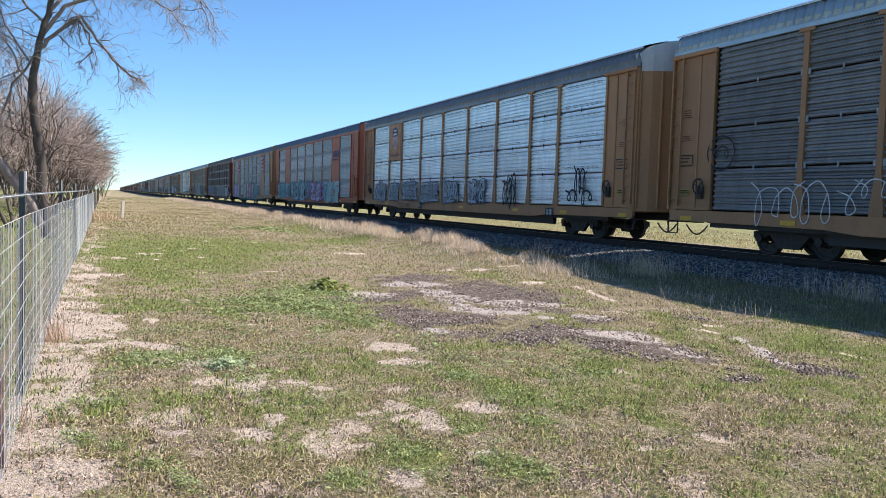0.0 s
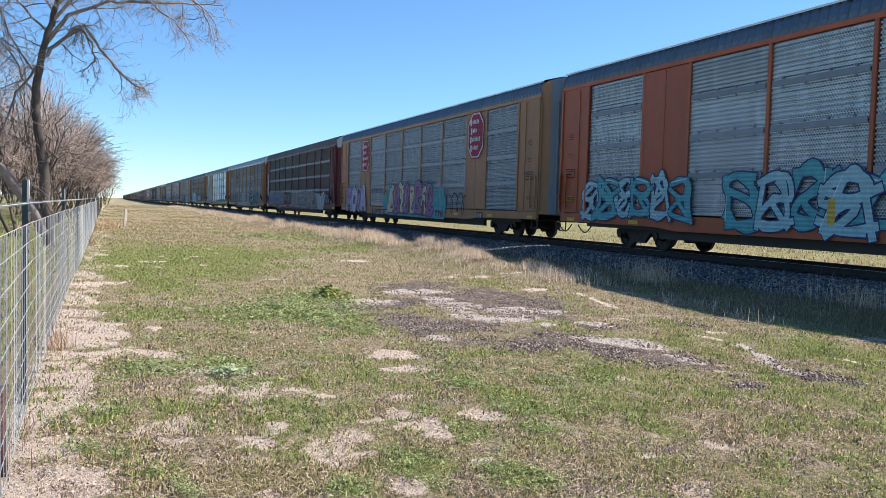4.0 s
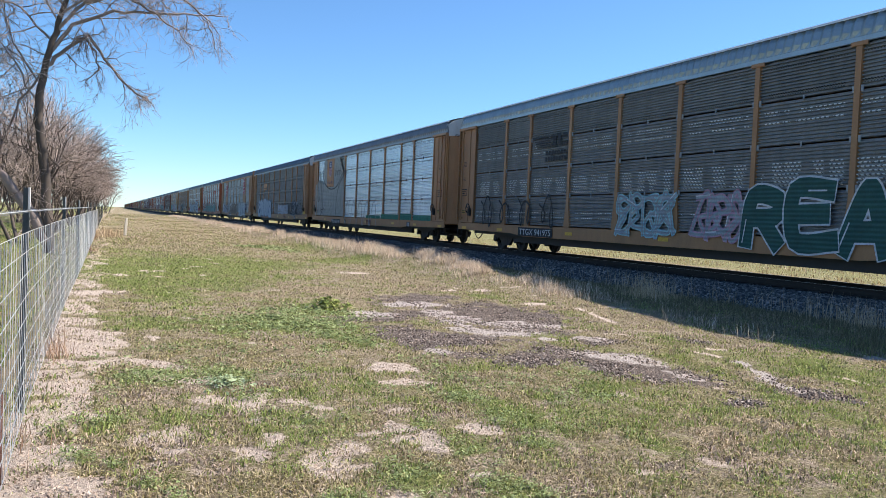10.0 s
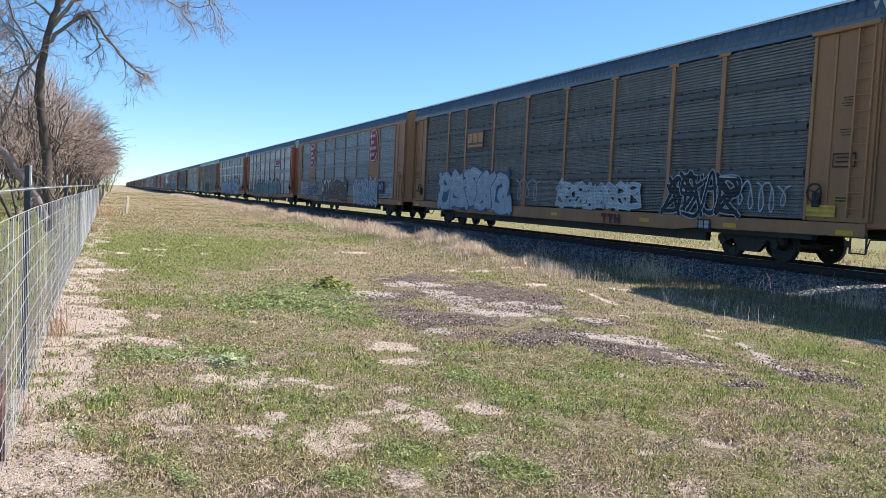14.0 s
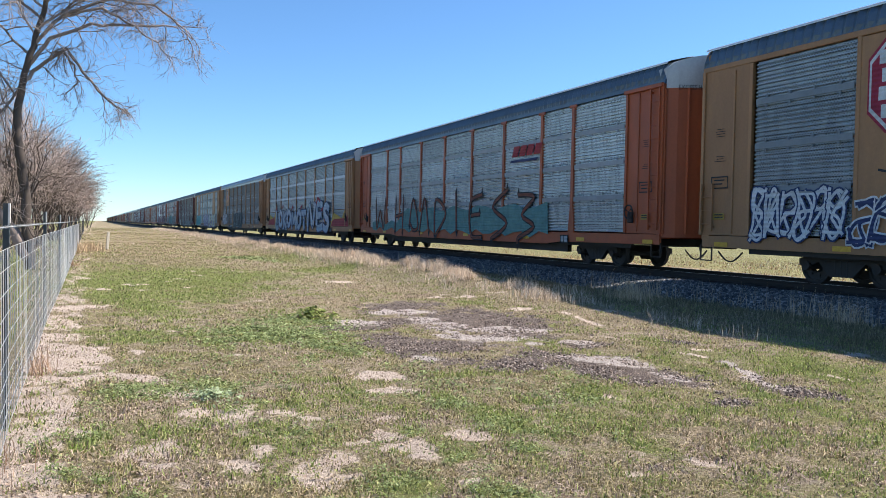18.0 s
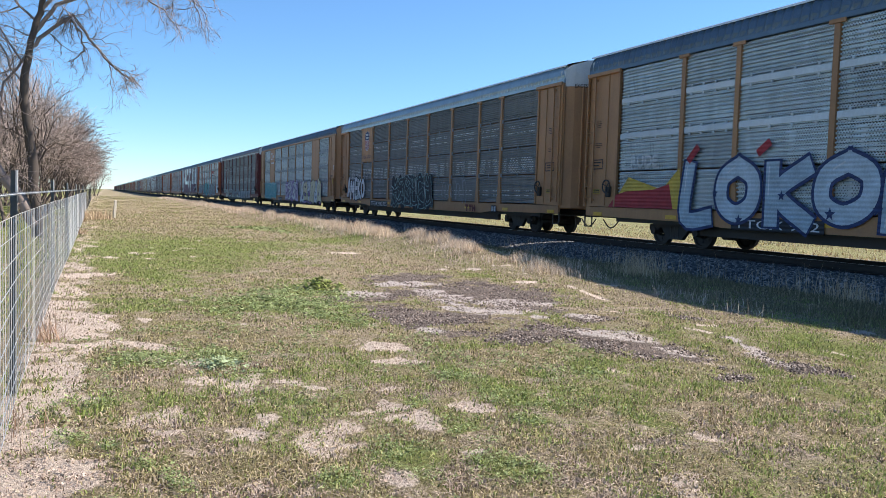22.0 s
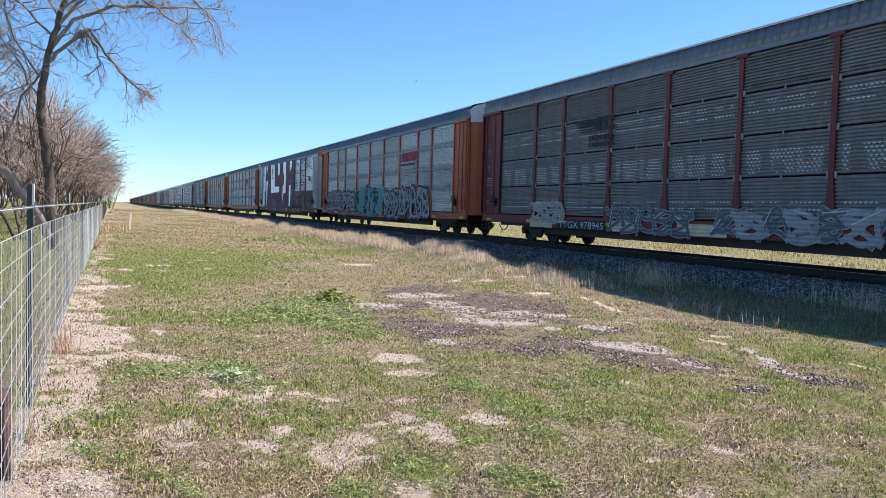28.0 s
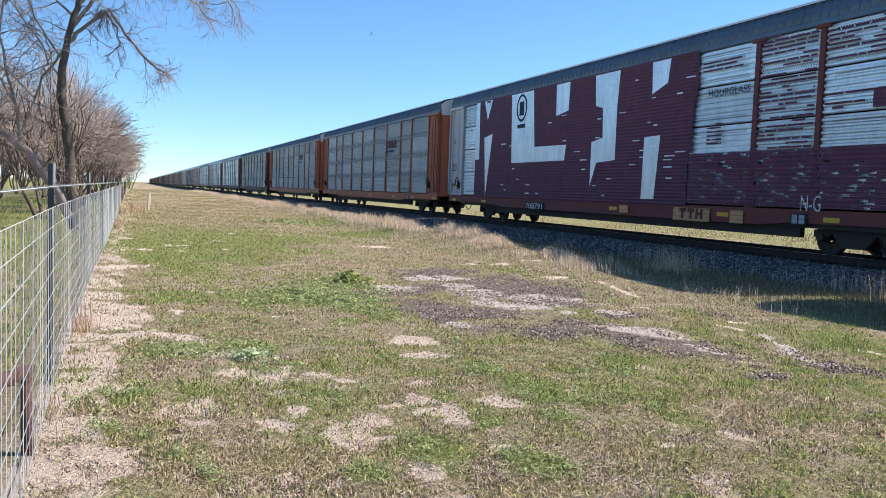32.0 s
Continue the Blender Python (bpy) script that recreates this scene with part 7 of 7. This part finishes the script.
    flecks = random.Random(99)
    for k in range(46):
        u, z, w = flecks.uniform(-9.5, 3.0), 1.2 + 0.103 * flecks.randrange(36), flecks.uniform(0.12, 0.5)
        c.rect("bare_fleck", u, u + w, z, z + flecks.uniform(0.02, 0.045), P_LIGHT, 3)
    c.text("graffiti_letters", "HOURGLASS", 3.9, 5.5, 3.85, 4.05, S_BLACK, 4, "small black hand-lettered word")
    c.text("graffiti_letters", "N-G", 7.4, 8.0, 1.0, 1.35, S_WHITE, 4)
    c.ribbons("emblem", [[(-7.6 + 0.42 * math.cos(a * 0.52), 4.55 + 0.5 * math.sin(a * 0.52)) for a in range(14)]], 0.09, S_BLACK, 4, "black oval emblem")
    c.bars("emblem", [(-7.8, -7.4, 4.25, 4.8), (-7.95, -7.25, 3.75, 3.9)], S_BLACK, 4)
    c.plate("708791", -6.9, -5.5, 0.64, 0.86, S_BLACK)
    c.bars("sill_patch", [(2.6, 4.2, 0.6, 0.96), (5.0, 5.5, 0.62, 0.95), (-0.2, 0.3, 0.7, 0.95)], S_OCHRE, 0)
    sill_word(c, 2.9)
    c = coats[16]
    c.slant_mark(4.2, 6.2, 3.4, 4.1, S_DARKRED, S_NAVY)
    c.scrawl(-12, -9.0, 0.8, 1.7, 14, 170, S_WHITE, 0.07)
    c = coats[17]
    c.slant_mark(4.2, 6.2, 3.4, 4.1, S_DARKRED, S_NAVY)


paint_cars()

# small warning words that follow the bowed hood
BOW = end_line(-1, 0.02)
for index in (4, 5, 6, 9, 10, 11, 13):
    word = coats[index].text("hood_lettering", "EXCESS HEIGHT CAR", 0.0, 1.0, 4.95, 5.08, S_BLACK, 0, "small black warning words")
    for v in word.data.vertices:
        k = 1.0 + 5.0 * min(1.0, max(0.0, -v.co.y - coats[index].shift))
        a, b = BOW[int(k)], BOW[min(int(k) + 1, len(BOW) - 1)]
        v.co.x, v.co.y = a[0] + (b[0] - a[0]) * (k - int(k)), a[1] + (b[1] - a[1]) * (k - int(k)) - 0.004
# ---- fence ----
def fence_x(y):
    return float(np.interp(y, (-3, 2.6, 5.95, 12.05, 18.2, 110), (-0.25, -0.40, -0.51, -0.595, -0.63, -1.4)))


def build_fence():
    wire = plain("galvanised wire", (0.58, 0.59, 0.60), 0.45, 0.4)
    postm = weathered("dull green steel", (0.07, 0.085, 0.09), (0.13, 0.1, 0.08), 0.6, 0.3, streak=False)
    fence = tagged(new("wire_fence"), "galvanised woven wire fence on steel posts along the verge", "fence")
    bm = bmesh.new()
    box(bm, -0.018, 0.018, -0.004, 0.004, -0.3, 1.5)
    box(bm, -0.004, 0.004, 0.004, 0.036, -0.3, 1.5)
    for i in range(20):
        box(bm, -0.006, 0.006, -0.009, -0.004, 0.1 + i * 0.066, 0.12 + i * 0.066)
    steel = to_mesh(bm, "post", postm)
    ys = [-0.15 + 6.1 * i for i in range(0, 18)]
    bm = bmesh.new()
    box(bm, -0.02, 0.02, -0.006, 0.006, 1.36, 1.502)
    tip = to_mesh(bm, "post_tip", plain("white post paint", (0.6, 0.6, 0.58), 0.6))
    heights = (0.08, 0.2, 0.3, 0.42, 0.54, 0.68, 0.82, 0.96, 1.1, 1.22)
    rng = random.Random(7)
    for i, y in enumerate(ys):
        stake = part("post", steel, fence, "", pose(fence_x(y) - 0.02, y, 0, rng.uniform(-1, 1), rng.uniform(-1, 1), 90))
        part("post_tip", tip, stake, "white painted tip")
        if i + 1 == len(ys):
            break
        y2 = ys[i + 1]
        bm = bmesh.new()
        x1, x2 = fence_x(y), fence_x(y2)
        sag = rng.uniform(-0.02, 0.02)
        r = 0.0021 if y < 14 else 0.0032
        for h in heights:
            m = ((x1 + x2) / 2, (y + y2) / 2, h + sag * 0.4)
            for a, b in (((x1, y, h), m), (m, (x2, y2, h))):
                cyl(bm, a, b, r * 1.25, n=3, caps=False)
        if y < 45:
            step = 0.1525
            k = int((y2 - y) / step)
            for j in range(1, k + 1):
                u = j / (k + 0.3)
                cyl(bm, (x1 + (x2 - x1) * u, y + (y2 - y) * u, 0.08), (x1 + (x2 - x1) * u + rng.uniform(-0.004, 0.004), y + (y2 - y) * u, 1.22), r, n=3, caps=False)
        part("wire_mesh", to_mesh(bm, "wire_mesh", wire), fence, "woven galvanised wire")
        bm = bmesh.new()
        cyl(bm, (x1, y, 1.35), (x2, y2, 1.35), 0.0028, n=4, caps=False)
        for j in range(45 if y < 20 else 0):
            u = j / 45
            c = Vector((x1 + (x2 - x1) * u, y + (y2 - y) * u, 1.35))
            cyl(bm, c + Vector((-0.012, 0, -0.012)), c + Vector((0.012, 0.004, 0.012)), 0.0015, n=3, caps=False)
        part("barbed_wire", to_mesh(bm, "barbed_wire", wire), fence)


build_fence()


# ---- trees ----
BARK = weathered("grey brown bark", (0.12, 0.095, 0.08), (0.05, 0.042, 0.038), 0.95, amount=0.5, scale=3)
TWIG = weathered("pale twigs", (0.40, 0.325, 0.29), (0.25, 0.195, 0.175), 0.95, amount=0.4, scale=3)
LIMB = weathered("grey limb bark", (0.30, 0.24, 0.215), (0.15, 0.12, 0.105), 0.95, amount=0.45, scale=3)


def limb_mesh(name, paths, seed, mat, depth=3, twig=1.0):
    """Main limbs along given lines, with side branches that fork into twigs."""
    rng = np.random.default_rng(seed)
    verts, faces = [], []

    def tube(pts, r0, r1, k):
        last = None
        for i, p in enumerate(pts):
            d = pts[min(i + 1, len(pts) - 1)] - pts[max(i - 1, 0)]
            d = d / (np.linalg.norm(d) + 1e-9)
            a = np.cross(d, (0.31, 0.93, 0.17))
            a /= np.linalg.norm(a)
            b = np.cross(d, a)
            r = r0 + (r1 - r0) * i / (len(pts) - 1)
            s = len(verts)
            for j in range(k):
                t = math.tau * j / k
                verts.append(tuple(p + r * (math.cos(t) * a + math.sin(t) * b)))
            if last is not None:
                for j in range(k):
                    faces.append((last + j, last + (j + 1) % k, s + (j + 1) % k, s + j))
            last = s

    def grow(p, d, length, r, level):
        n = 5 if level < 2 else 4
        pts = [p]
        for i in range(n):
            d = d + rng.normal(0, 0.24, 3) + np.array((0, 0, -0.05))
            d /= np.linalg.norm(d)
            pts.append(pts[-1] + d * length / n)
        tube(pts, r, max(r * 0.4, 0.003), 4 if level < 2 else 3)
        if level < depth:
            for j in range(6 if level < 2 else 5):
                i = int(rng.integers(1, n + 1))
                side = rng.normal(0, 1, 3)
                nd = (pts[i] - pts[i - 1]) / (length / n) * 0.7 + side * 0.55
                grow(pts[i], nd / np.linalg.norm(nd), length * rng.uniform(0.4, 0.75), max(r * 0.5, 0.0035), level + 1)

    for line, r0, r1, every in paths:
        key = np.array(line, float)
        t = np.linspace(0, len(key) - 1, (len(key) - 1) * 4 + 1)
        pts = np.stack([np.interp(t, np.arange(len(key)), key[:, c]) for c in range(3)], 1)
        pts[1:-1] += rng.normal(0, 0.02, (len(pts) - 2, 3))
        tube(list(pts), r0, r1, 8)
        if every:
            for i in range(2, len(pts)):
                if rng.uniform() < every:
                    side = rng.normal(0, 1, 3)
                    dd = pts[i] - pts[i - 1]
                    nd = dd / np.linalg.norm(dd) * 0.5 + side * 0.6
                    u = i / len(pts)
                    grow(pts[i], nd / np.linalg.norm(nd), twig * rng.uniform(0.7, 1.6) * (1.15 - 0.5 * u), 0.018 * (1.2 - 0.6 * u), 1)
    return mesh_from(name, verts, faces, mat, True)


def at_px(x, y, d=0.0):
    """Place on the upright plane of the near tree, from pixel offsets, to fit the camera's view."""
    return (x * 0.0173, d, y * 0.0173)


big = tagged(new("bare_tree"), "tall bare mesquite tree with a thin dark trunk", "tree")
big.matrix_basis = pose(-2.0, 25, 0)
T0 = [at_px(20, -5), at_px(16, 50), at_px(12, 112), at_px(7, 164), at_px(-1, 229), at_px(2, 270), at_px(9, 308), at_px(25, 369), at_px(40, 425), at_px(62, 520), at_px(70, 600)]
part("trunk", limb_mesh("trunk", [(T0, 0.165, 0.045, 0.45)], 5, BARK, 3, 1.0), big)
part("limb", limb_mesh("limb", [([at_px(9, 300), at_px(31, 325), at_px(70, 355), at_px(92, 321), at_px(123, 282), at_px(150, 262, -0.3), at_px(162, 255, -0.4)], 0.06, 0.015, 0.7)], 6, LIMB, 3, 0.75), big)
part("limb", limb_mesh("limb", [([at_px(50, 345), at_px(62, 352), at_px(80, 330), at_px(84, 300), at_px(66, 280)], 0.04, 0.012, 0.5)], 16, LIMB, 3, 0.5), big)
part("limb", limb_mesh("limb", [([at_px(14, 322), at_px(45, 368), at_px(105, 398), at_px(170, 404), at_px(235, 412, 0.3), at_px(285, 416, 0.3)], 0.065, 0.01, 0.8)], 7, LIMB, 3, 0.8), big)
part("limb", limb_mesh("limb", [([at_px(20, 352), at_px(60, 405), at_px(120, 425), at_px(170, 400), at_px(205, 372, -0.5), at_px(225, 345, -0.5)], 0.055, 0.01, 0.8)], 8, LIMB, 3, 1.0), big)
part("limb", limb_mesh("limb", [([at_px(60, 405), at_px(130, 440), at_px(200, 440), at_px(250, 405), at_px(262, 375)], 0.05, 0.01, 0.8)], 18, LIMB, 3, 1.0), big)
part("limb", limb_mesh("limb", [([at_px(17, 338), at_px(-30, 385), at_px(-75, 400), at_px(-120, 385)], 0.035, 0.008, 1.0)], 19, LIMB, 3, 1.2), big)
part("limb", limb_mesh("limb", [([at_px(6, 292), at_px(-28, 240), at_px(-42, 195), at_px(-60, 150), at_px(-80, 100), at_px(-95, 60)], 0.035, 0.01, 0.7)], 9, LIMB, 3, 1.0), big)
part("limb", limb_mesh("limb", [([at_px(16, 20), at_px(-12, 72), at_px(-47, 121), at_px(-110, 170), at_px(-170, 260), at_px(-230, 340)], 0.17, 0.06, 0.4)], 10, LIMB, 3, 1.5), big)
part("limb", limb_mesh("limb", [([at_px(33, 398), at_px(-20, 440), at_px(-80, 465), at_px(-130, 500)], 0.04, 0.01, 1.0)], 12, LIMB, 3, 1.4), big)
part("limb", limb_mesh("limb", [([at_px(-58, 130), at_px(-68, 200), at_px(-90, 300), at_px(-80, 390), at_px(-60, 450)], 0.05, 0.012, 0.8)], 13, LIMB, 3, 1.5), big)

part("limb", limb_mesh("limb", [([at_px(38, 415), at_px(-10, 450), at_px(-60, 470), at_px(-100, 450), at_px(-130, 420)], 0.035, 0.008, 1.0)], 21, TWIG, 3, 1.2), big)
part("limb", limb_mesh("limb", [([at_px(30, 385), at_px(80, 430), at_px(140, 455), at_px(200, 470)], 0.04, 0.008, 1.0)], 22, LIMB, 3, 1.2), big)
part("limb", limb_mesh("limb", [([at_px(-1, 235), at_px(-35, 300), at_px(-70, 350), at_px(-110, 380)], 0.03, 0.008, 1.0)], 23, TWIG, 3, 1.2), big)

for seed, line in enumerate((
        [at_px(2, 268), at_px(-40, 330), at_px(-60, 400), at_px(-50, 470)],
        [at_px(25, 369), at_px(-5, 420), at_px(-25, 480), at_px(-20, 540)],
        [at_px(40, 425), at_px(90, 480), at_px(150, 505), at_px(220, 500)],
        [at_px(-90, 300), at_px(-120, 350), at_px(-140, 420), at_px(-135, 480)],
        [at_px(-68, 200), at_px(-105, 260), at_px(-125, 320)],
        [at_px(60, 405), at_px(110, 452), at_px(170, 468), at_px(230, 452)])):
    part("limb", limb_mesh("limb", [(line, 0.03, 0.007, 1.0)], 60 + seed, TWIG if seed % 2 else LIMB, 3, 1.0), big)


def brush_tree(seed, light=False):
    """Vase-shaped bare tree: leaning stems, arching branches, and a rounded crown of fine twigs."""
    rng = np.random.default_rng(seed)
    R, H, low = 2.6, 5.7, 2.2

    def tube(out, pts, r0, r1, k):
        verts, faces = out
        last = None
        for i, p in enumerate(pts):
            d = pts[min(i + 1, len(pts) - 1)] - pts[max(i - 1, 0)]
            d = d / (np.linalg.norm(d) + 1e-9)
            a = np.cross(d, (0.31, 0.93, 0.17))
            a /= np.linalg.norm(a)
            b = np.cross(d, a)
            r = r0 + (r1 - r0) * i / (len(pts) - 1)
            s = len(verts)
            for j in range(k):
                t = math.tau * j / k
                verts.append(tuple(p + r * (math.cos(t) * a + math.sin(t) * b)))
            if last is not None:
                for j in range(k):
                    faces.append((last + j, last + (j + 1) % k, s + (j + 1) % k, s + j))
            last = s

    def arch(a, b, n, wob, lift=0.15):
        t = np.linspace(0, 1, n + 1)[:, None]
        mid = (a + b) / 2 + np.array((0, 0, lift * np.linalg.norm(b - a)))
        p = a * (1 - t) ** 2 + 2 * mid * t * (1 - t) + b * t * t
        p[1:-1] += rng.normal(0, wob, (n - 1, 3))
        return p

    stems, crown = ([], []), ([], [])
    n_stem = 4
    for i in range(n_stem):
        az = math.tau * (i + rng.uniform(-0.3, 0.3)) / n_stem
        out = rng.uniform(0.35, 0.62)
        top = np.array((R * out * math.cos(az), R * out * math.sin(az), rng.uniform(2.6, 3.5)))
        st = arch(np.array((0.12 * math.cos(az), 0.12 * math.sin(az), -0.1)), top, 7, 0.06, -0.12)
        tube(stems, st, rng.uniform(0.055, 0.085), 0.03, 6)
        for j in range(6 if light else 12):
            base = st[int(rng.integers(3, 8))]
            a2 = az + rng.normal(0, 0.75)
            el = math.asin(min(1, max(-0.25, rng.uniform(-0.25, 1.05))))
            rr = rng.uniform(0.72, 0.95)
            end = np.array((R * rr * math.cos(a2) * math.cos(el), R * rr * math.sin(a2) * math.cos(el), low + 0.8 + (H - low - 0.8) * rr * math.sin(el)))
            br = arch(base, end, 6, 0.07)
            tube(stems, br, 0.032, 0.012, 4)
            for k in range(6 if light else 10):
                p = br[int(rng.integers(2, 7))]
                d = end - np.array((0, 0, low)) + rng.normal(0, 1.0, 3)
                d /= np.linalg.norm(d)
                q = p + d * rng.uniform(0.4, 0.95)
                tw = arch(p, q, 3, 0.03, 0.08)
                tube(crown, tw, 0.011, 0.006, 3)
                for m in range(1 if light else 3):
                    c = tw[int(rng.integers(1, 4))]
                    d2 = d + rng.normal(0, 0.6, 3)
                    tube(crown, arch(c, c + d2 * rng.uniform(0.2, 0.45), 2, 0.01, 0.05), 0.007, 0.004, 3)
    return mesh_from("trunk", *stems, BARK, True), mesh_from("crown", *crown, TWIG, True)


variants = [brush_tree(20 + i) for i in range(3)]
sparse = [brush_tree(40 + i, True) for i in range(2)]
rng = random.Random(3)


def plant(meshes, x, y, scale, label, group):
    t = tagged(new("bare_tree"), label, "tree", group)
    t.matrix_basis = pose(x, y, 0, 0, 0, rng.uniform(0, 360)) @ Matrix.Scale(scale, 4)
    part("trunk", meshes[0], t, "dark leaning stems")
    part("crown", meshes[1], t, "pale leafless twigs")


for i in range(14):
    y = 32 + i * 5.0 + rng.uniform(-1.2, 1.2)
    plant(variants[i % 3], -2.7 - rng.uniform(0, 0.7) + 0.008 * (y - 34), y, rng.uniform(0.92, 1.08), "bare leafless brush tree with a rounded twiggy crown", "row of bare trees")
for i in range(10):
    y = 30 + i * 6.5 + rng.uniform(-2, 2)
    plant(variants[i % 3], -6.2 - rng.uniform(0, 2.5), y, rng.uniform(0.9, 1.2), "bare leafless brush tree with a rounded twiggy crown", "row of bare trees")
for i in range(26):
    y = rng.uniform(150, 520)
    plant(sparse[i % 2], -0.012 * y + rng.uniform(-26, 2), y, rng.uniform(0.8, 1.2), "far bare tree on the horizon", "far trees")


# ---- stake and brace ----
def build_small():
    woodm = weathered("bleached wood", (0.62, 0.58, 0.5), (0.4, 0.36, 0.3), 0.9)
    bm = bmesh.new()
    box(bm, -0.06, 0.06, -0.05, 0.05, -0.2, 0.86, 0.01)
    st = tagged(new("marker_stake", to_mesh(bm, "marker_stake", woodm)), "bleached wooden marker stake in dry grass", "stake")
    st.matrix_basis = pose(0.47, 43, 0, 2, 3, 20)
    rust = weathered("rusty pipe", (0.10, 0.045, 0.035), (0.05, 0.025, 0.02), 0.8, 0.2, streak=False)
    bm = bmesh.new()
    cyl(bm, (-0.62, 3.2, 0.62), (-0.52, 4.55, 0.42), 0.035, n=10)
    cyl(bm, (-0.52, 4.5, 0.45), (-0.50, 4.45, -0.1), 0.03, n=10)
    tagged(new("pipe_brace", to_mesh(bm, "pipe_brace", rust, True)), "rusty brown pipe brace behind the wire fence", "pipe")


build_small()


def build_bird():
    """A dark bird far off, wings half raised."""
    m = plain("dark feathers", (0.03, 0.03, 0.035), 0.8)
    bird = tagged(new("bird"), "small dark bird gliding in the clear sky", "bird")
    bm = bmesh.new()
    prof = [(-0.24, 0.0), (-0.18, 0.035), (-0.05, 0.06), (0.08, 0.05), (0.18, 0.025), (0.26, 0.03), (0.34, 0.0)]
    rings = [[bm.verts.new((x, r * math.cos(a * math.tau / 6), r * 0.8 * math.sin(a * math.tau / 6))) for a in range(6)] for x, r in prof]
    for a, b in zip(rings, rings[1:]):
        for j in range(6):
            bm.faces.new((a[j], a[(j + 1) % 6], b[(j + 1) % 6], b[j]))
    part("body", to_mesh(bm, "body", m, True), bird)
    for s in (-1, 1):
        bm = bmesh.new()
        o = [(-0.1, 0.03, 0.02), (0.1, 0.03, 0.02), (0.14, 0.3, 0.14), (0.2, 0.55, 0.12), (0.08, 0.5, 0.12), (0.02, 0.28, 0.14)]
        a = [bm.verts.new((x, s * y, z)) for x, y, z in o]
        b = [bm.verts.new((x, s * y, z - 0.012)) for x, y, z in o]
        bm.faces.new(a)
        bm.faces.new(b[::-1])
        for k in range(6):
            bm.faces.new((a[k], a[(k + 1) % 6], b[(k + 1) % 6], b[k]))
        part("wing", to_mesh(bm, "wing", m), bird)
    return bird


BIRD = build_bird()
BIRD.scale = (0.65, 0.65, 0.65)


# ---- motion ----
def motions():
    """The train rolls past at a nearly steady pace; its wheels turn with it."""
    known = [(0, 0.12), (1, 13.48), (2, 26.95), (3, 39.89), (6, 79.53), (7, 92.72), (8, 105.76), (9, 119.20), (10, 132.60), (12, 158.97), (14, 185.44), (17, 225.12), (19.5, 258.45), (20.6, 273.13), (22.5, 298.36), (23, 304.99), (24, 317.96), (24.6, 325.99), (25, 331.31), (28, 371.29), (30, 397.85), (31, 411.22), (32, 424.38)]
    gone = [(t, float(np.interp(t, [a for a, _ in known], [b for _, b in known]))) for t in sorted({0.1, 0.2, 31.8, 31.9, *[0.5 * i for i in range(65)]})]
    flight = [(0, (110, 80, 9), 150, 0), (12, (80, 89, 13), 155, 5), (22, (53, 97, 16), 160, 8), (25, (44.9, 99.2, 17.3), 165, 15), (27.5, (37.6, 101.9, 18.2), 170, 20), (28, (36.3, 102.4, 18.4), 172, -15), (29, (34.9, 102.8, 19.1), 175, 25), (30, (33.7, 103.1, 19.7), 178, -10), (31, (31.3, 103.7, 20.9), 182, 45), (31.6, (29.6, 104.0, 21.6), 186, 55), (32, (28.2, 104.4, 21.7), 190, 40)]
    walk(BIRD, [(t, pose(*at, bank, 0, head)) for t, at, head, bank in flight])
    t_of = [t for t, _ in gone]
    s_of = [s for _, s in gone]
    for k, car, wheels in CARS:
        y = START + PITCH * k
        walk(car, [(t, pose(TRACK_X, y - s, RAIL_Z)) for t, s in gone])
        if k > 18:
            continue
        frames_near = [i for i in range(0, 961) if -14 < y - np.interp(i / 30, t_of, s_of) < 62]
        if not frames_near:
            continue
        steps = sorted({0, *frames_near, 960})
        for n, wh in enumerate(wheels):
            home = (0.0, -0.89 if n % 2 == 0 else 0.89, 0.42)
            rows, first = [], frames_near[0]
            for i in steps:
                j = min(max(i, first), frames_near[-1])
                turn = math.degrees((np.interp(j / 30, t_of, s_of) - np.interp(first / 30, t_of, s_of)) / 0.415)
                rows.append((i / 30, pose(*home, turn % 360)))
            walk(wh, rows)


START = 4.9
motions()
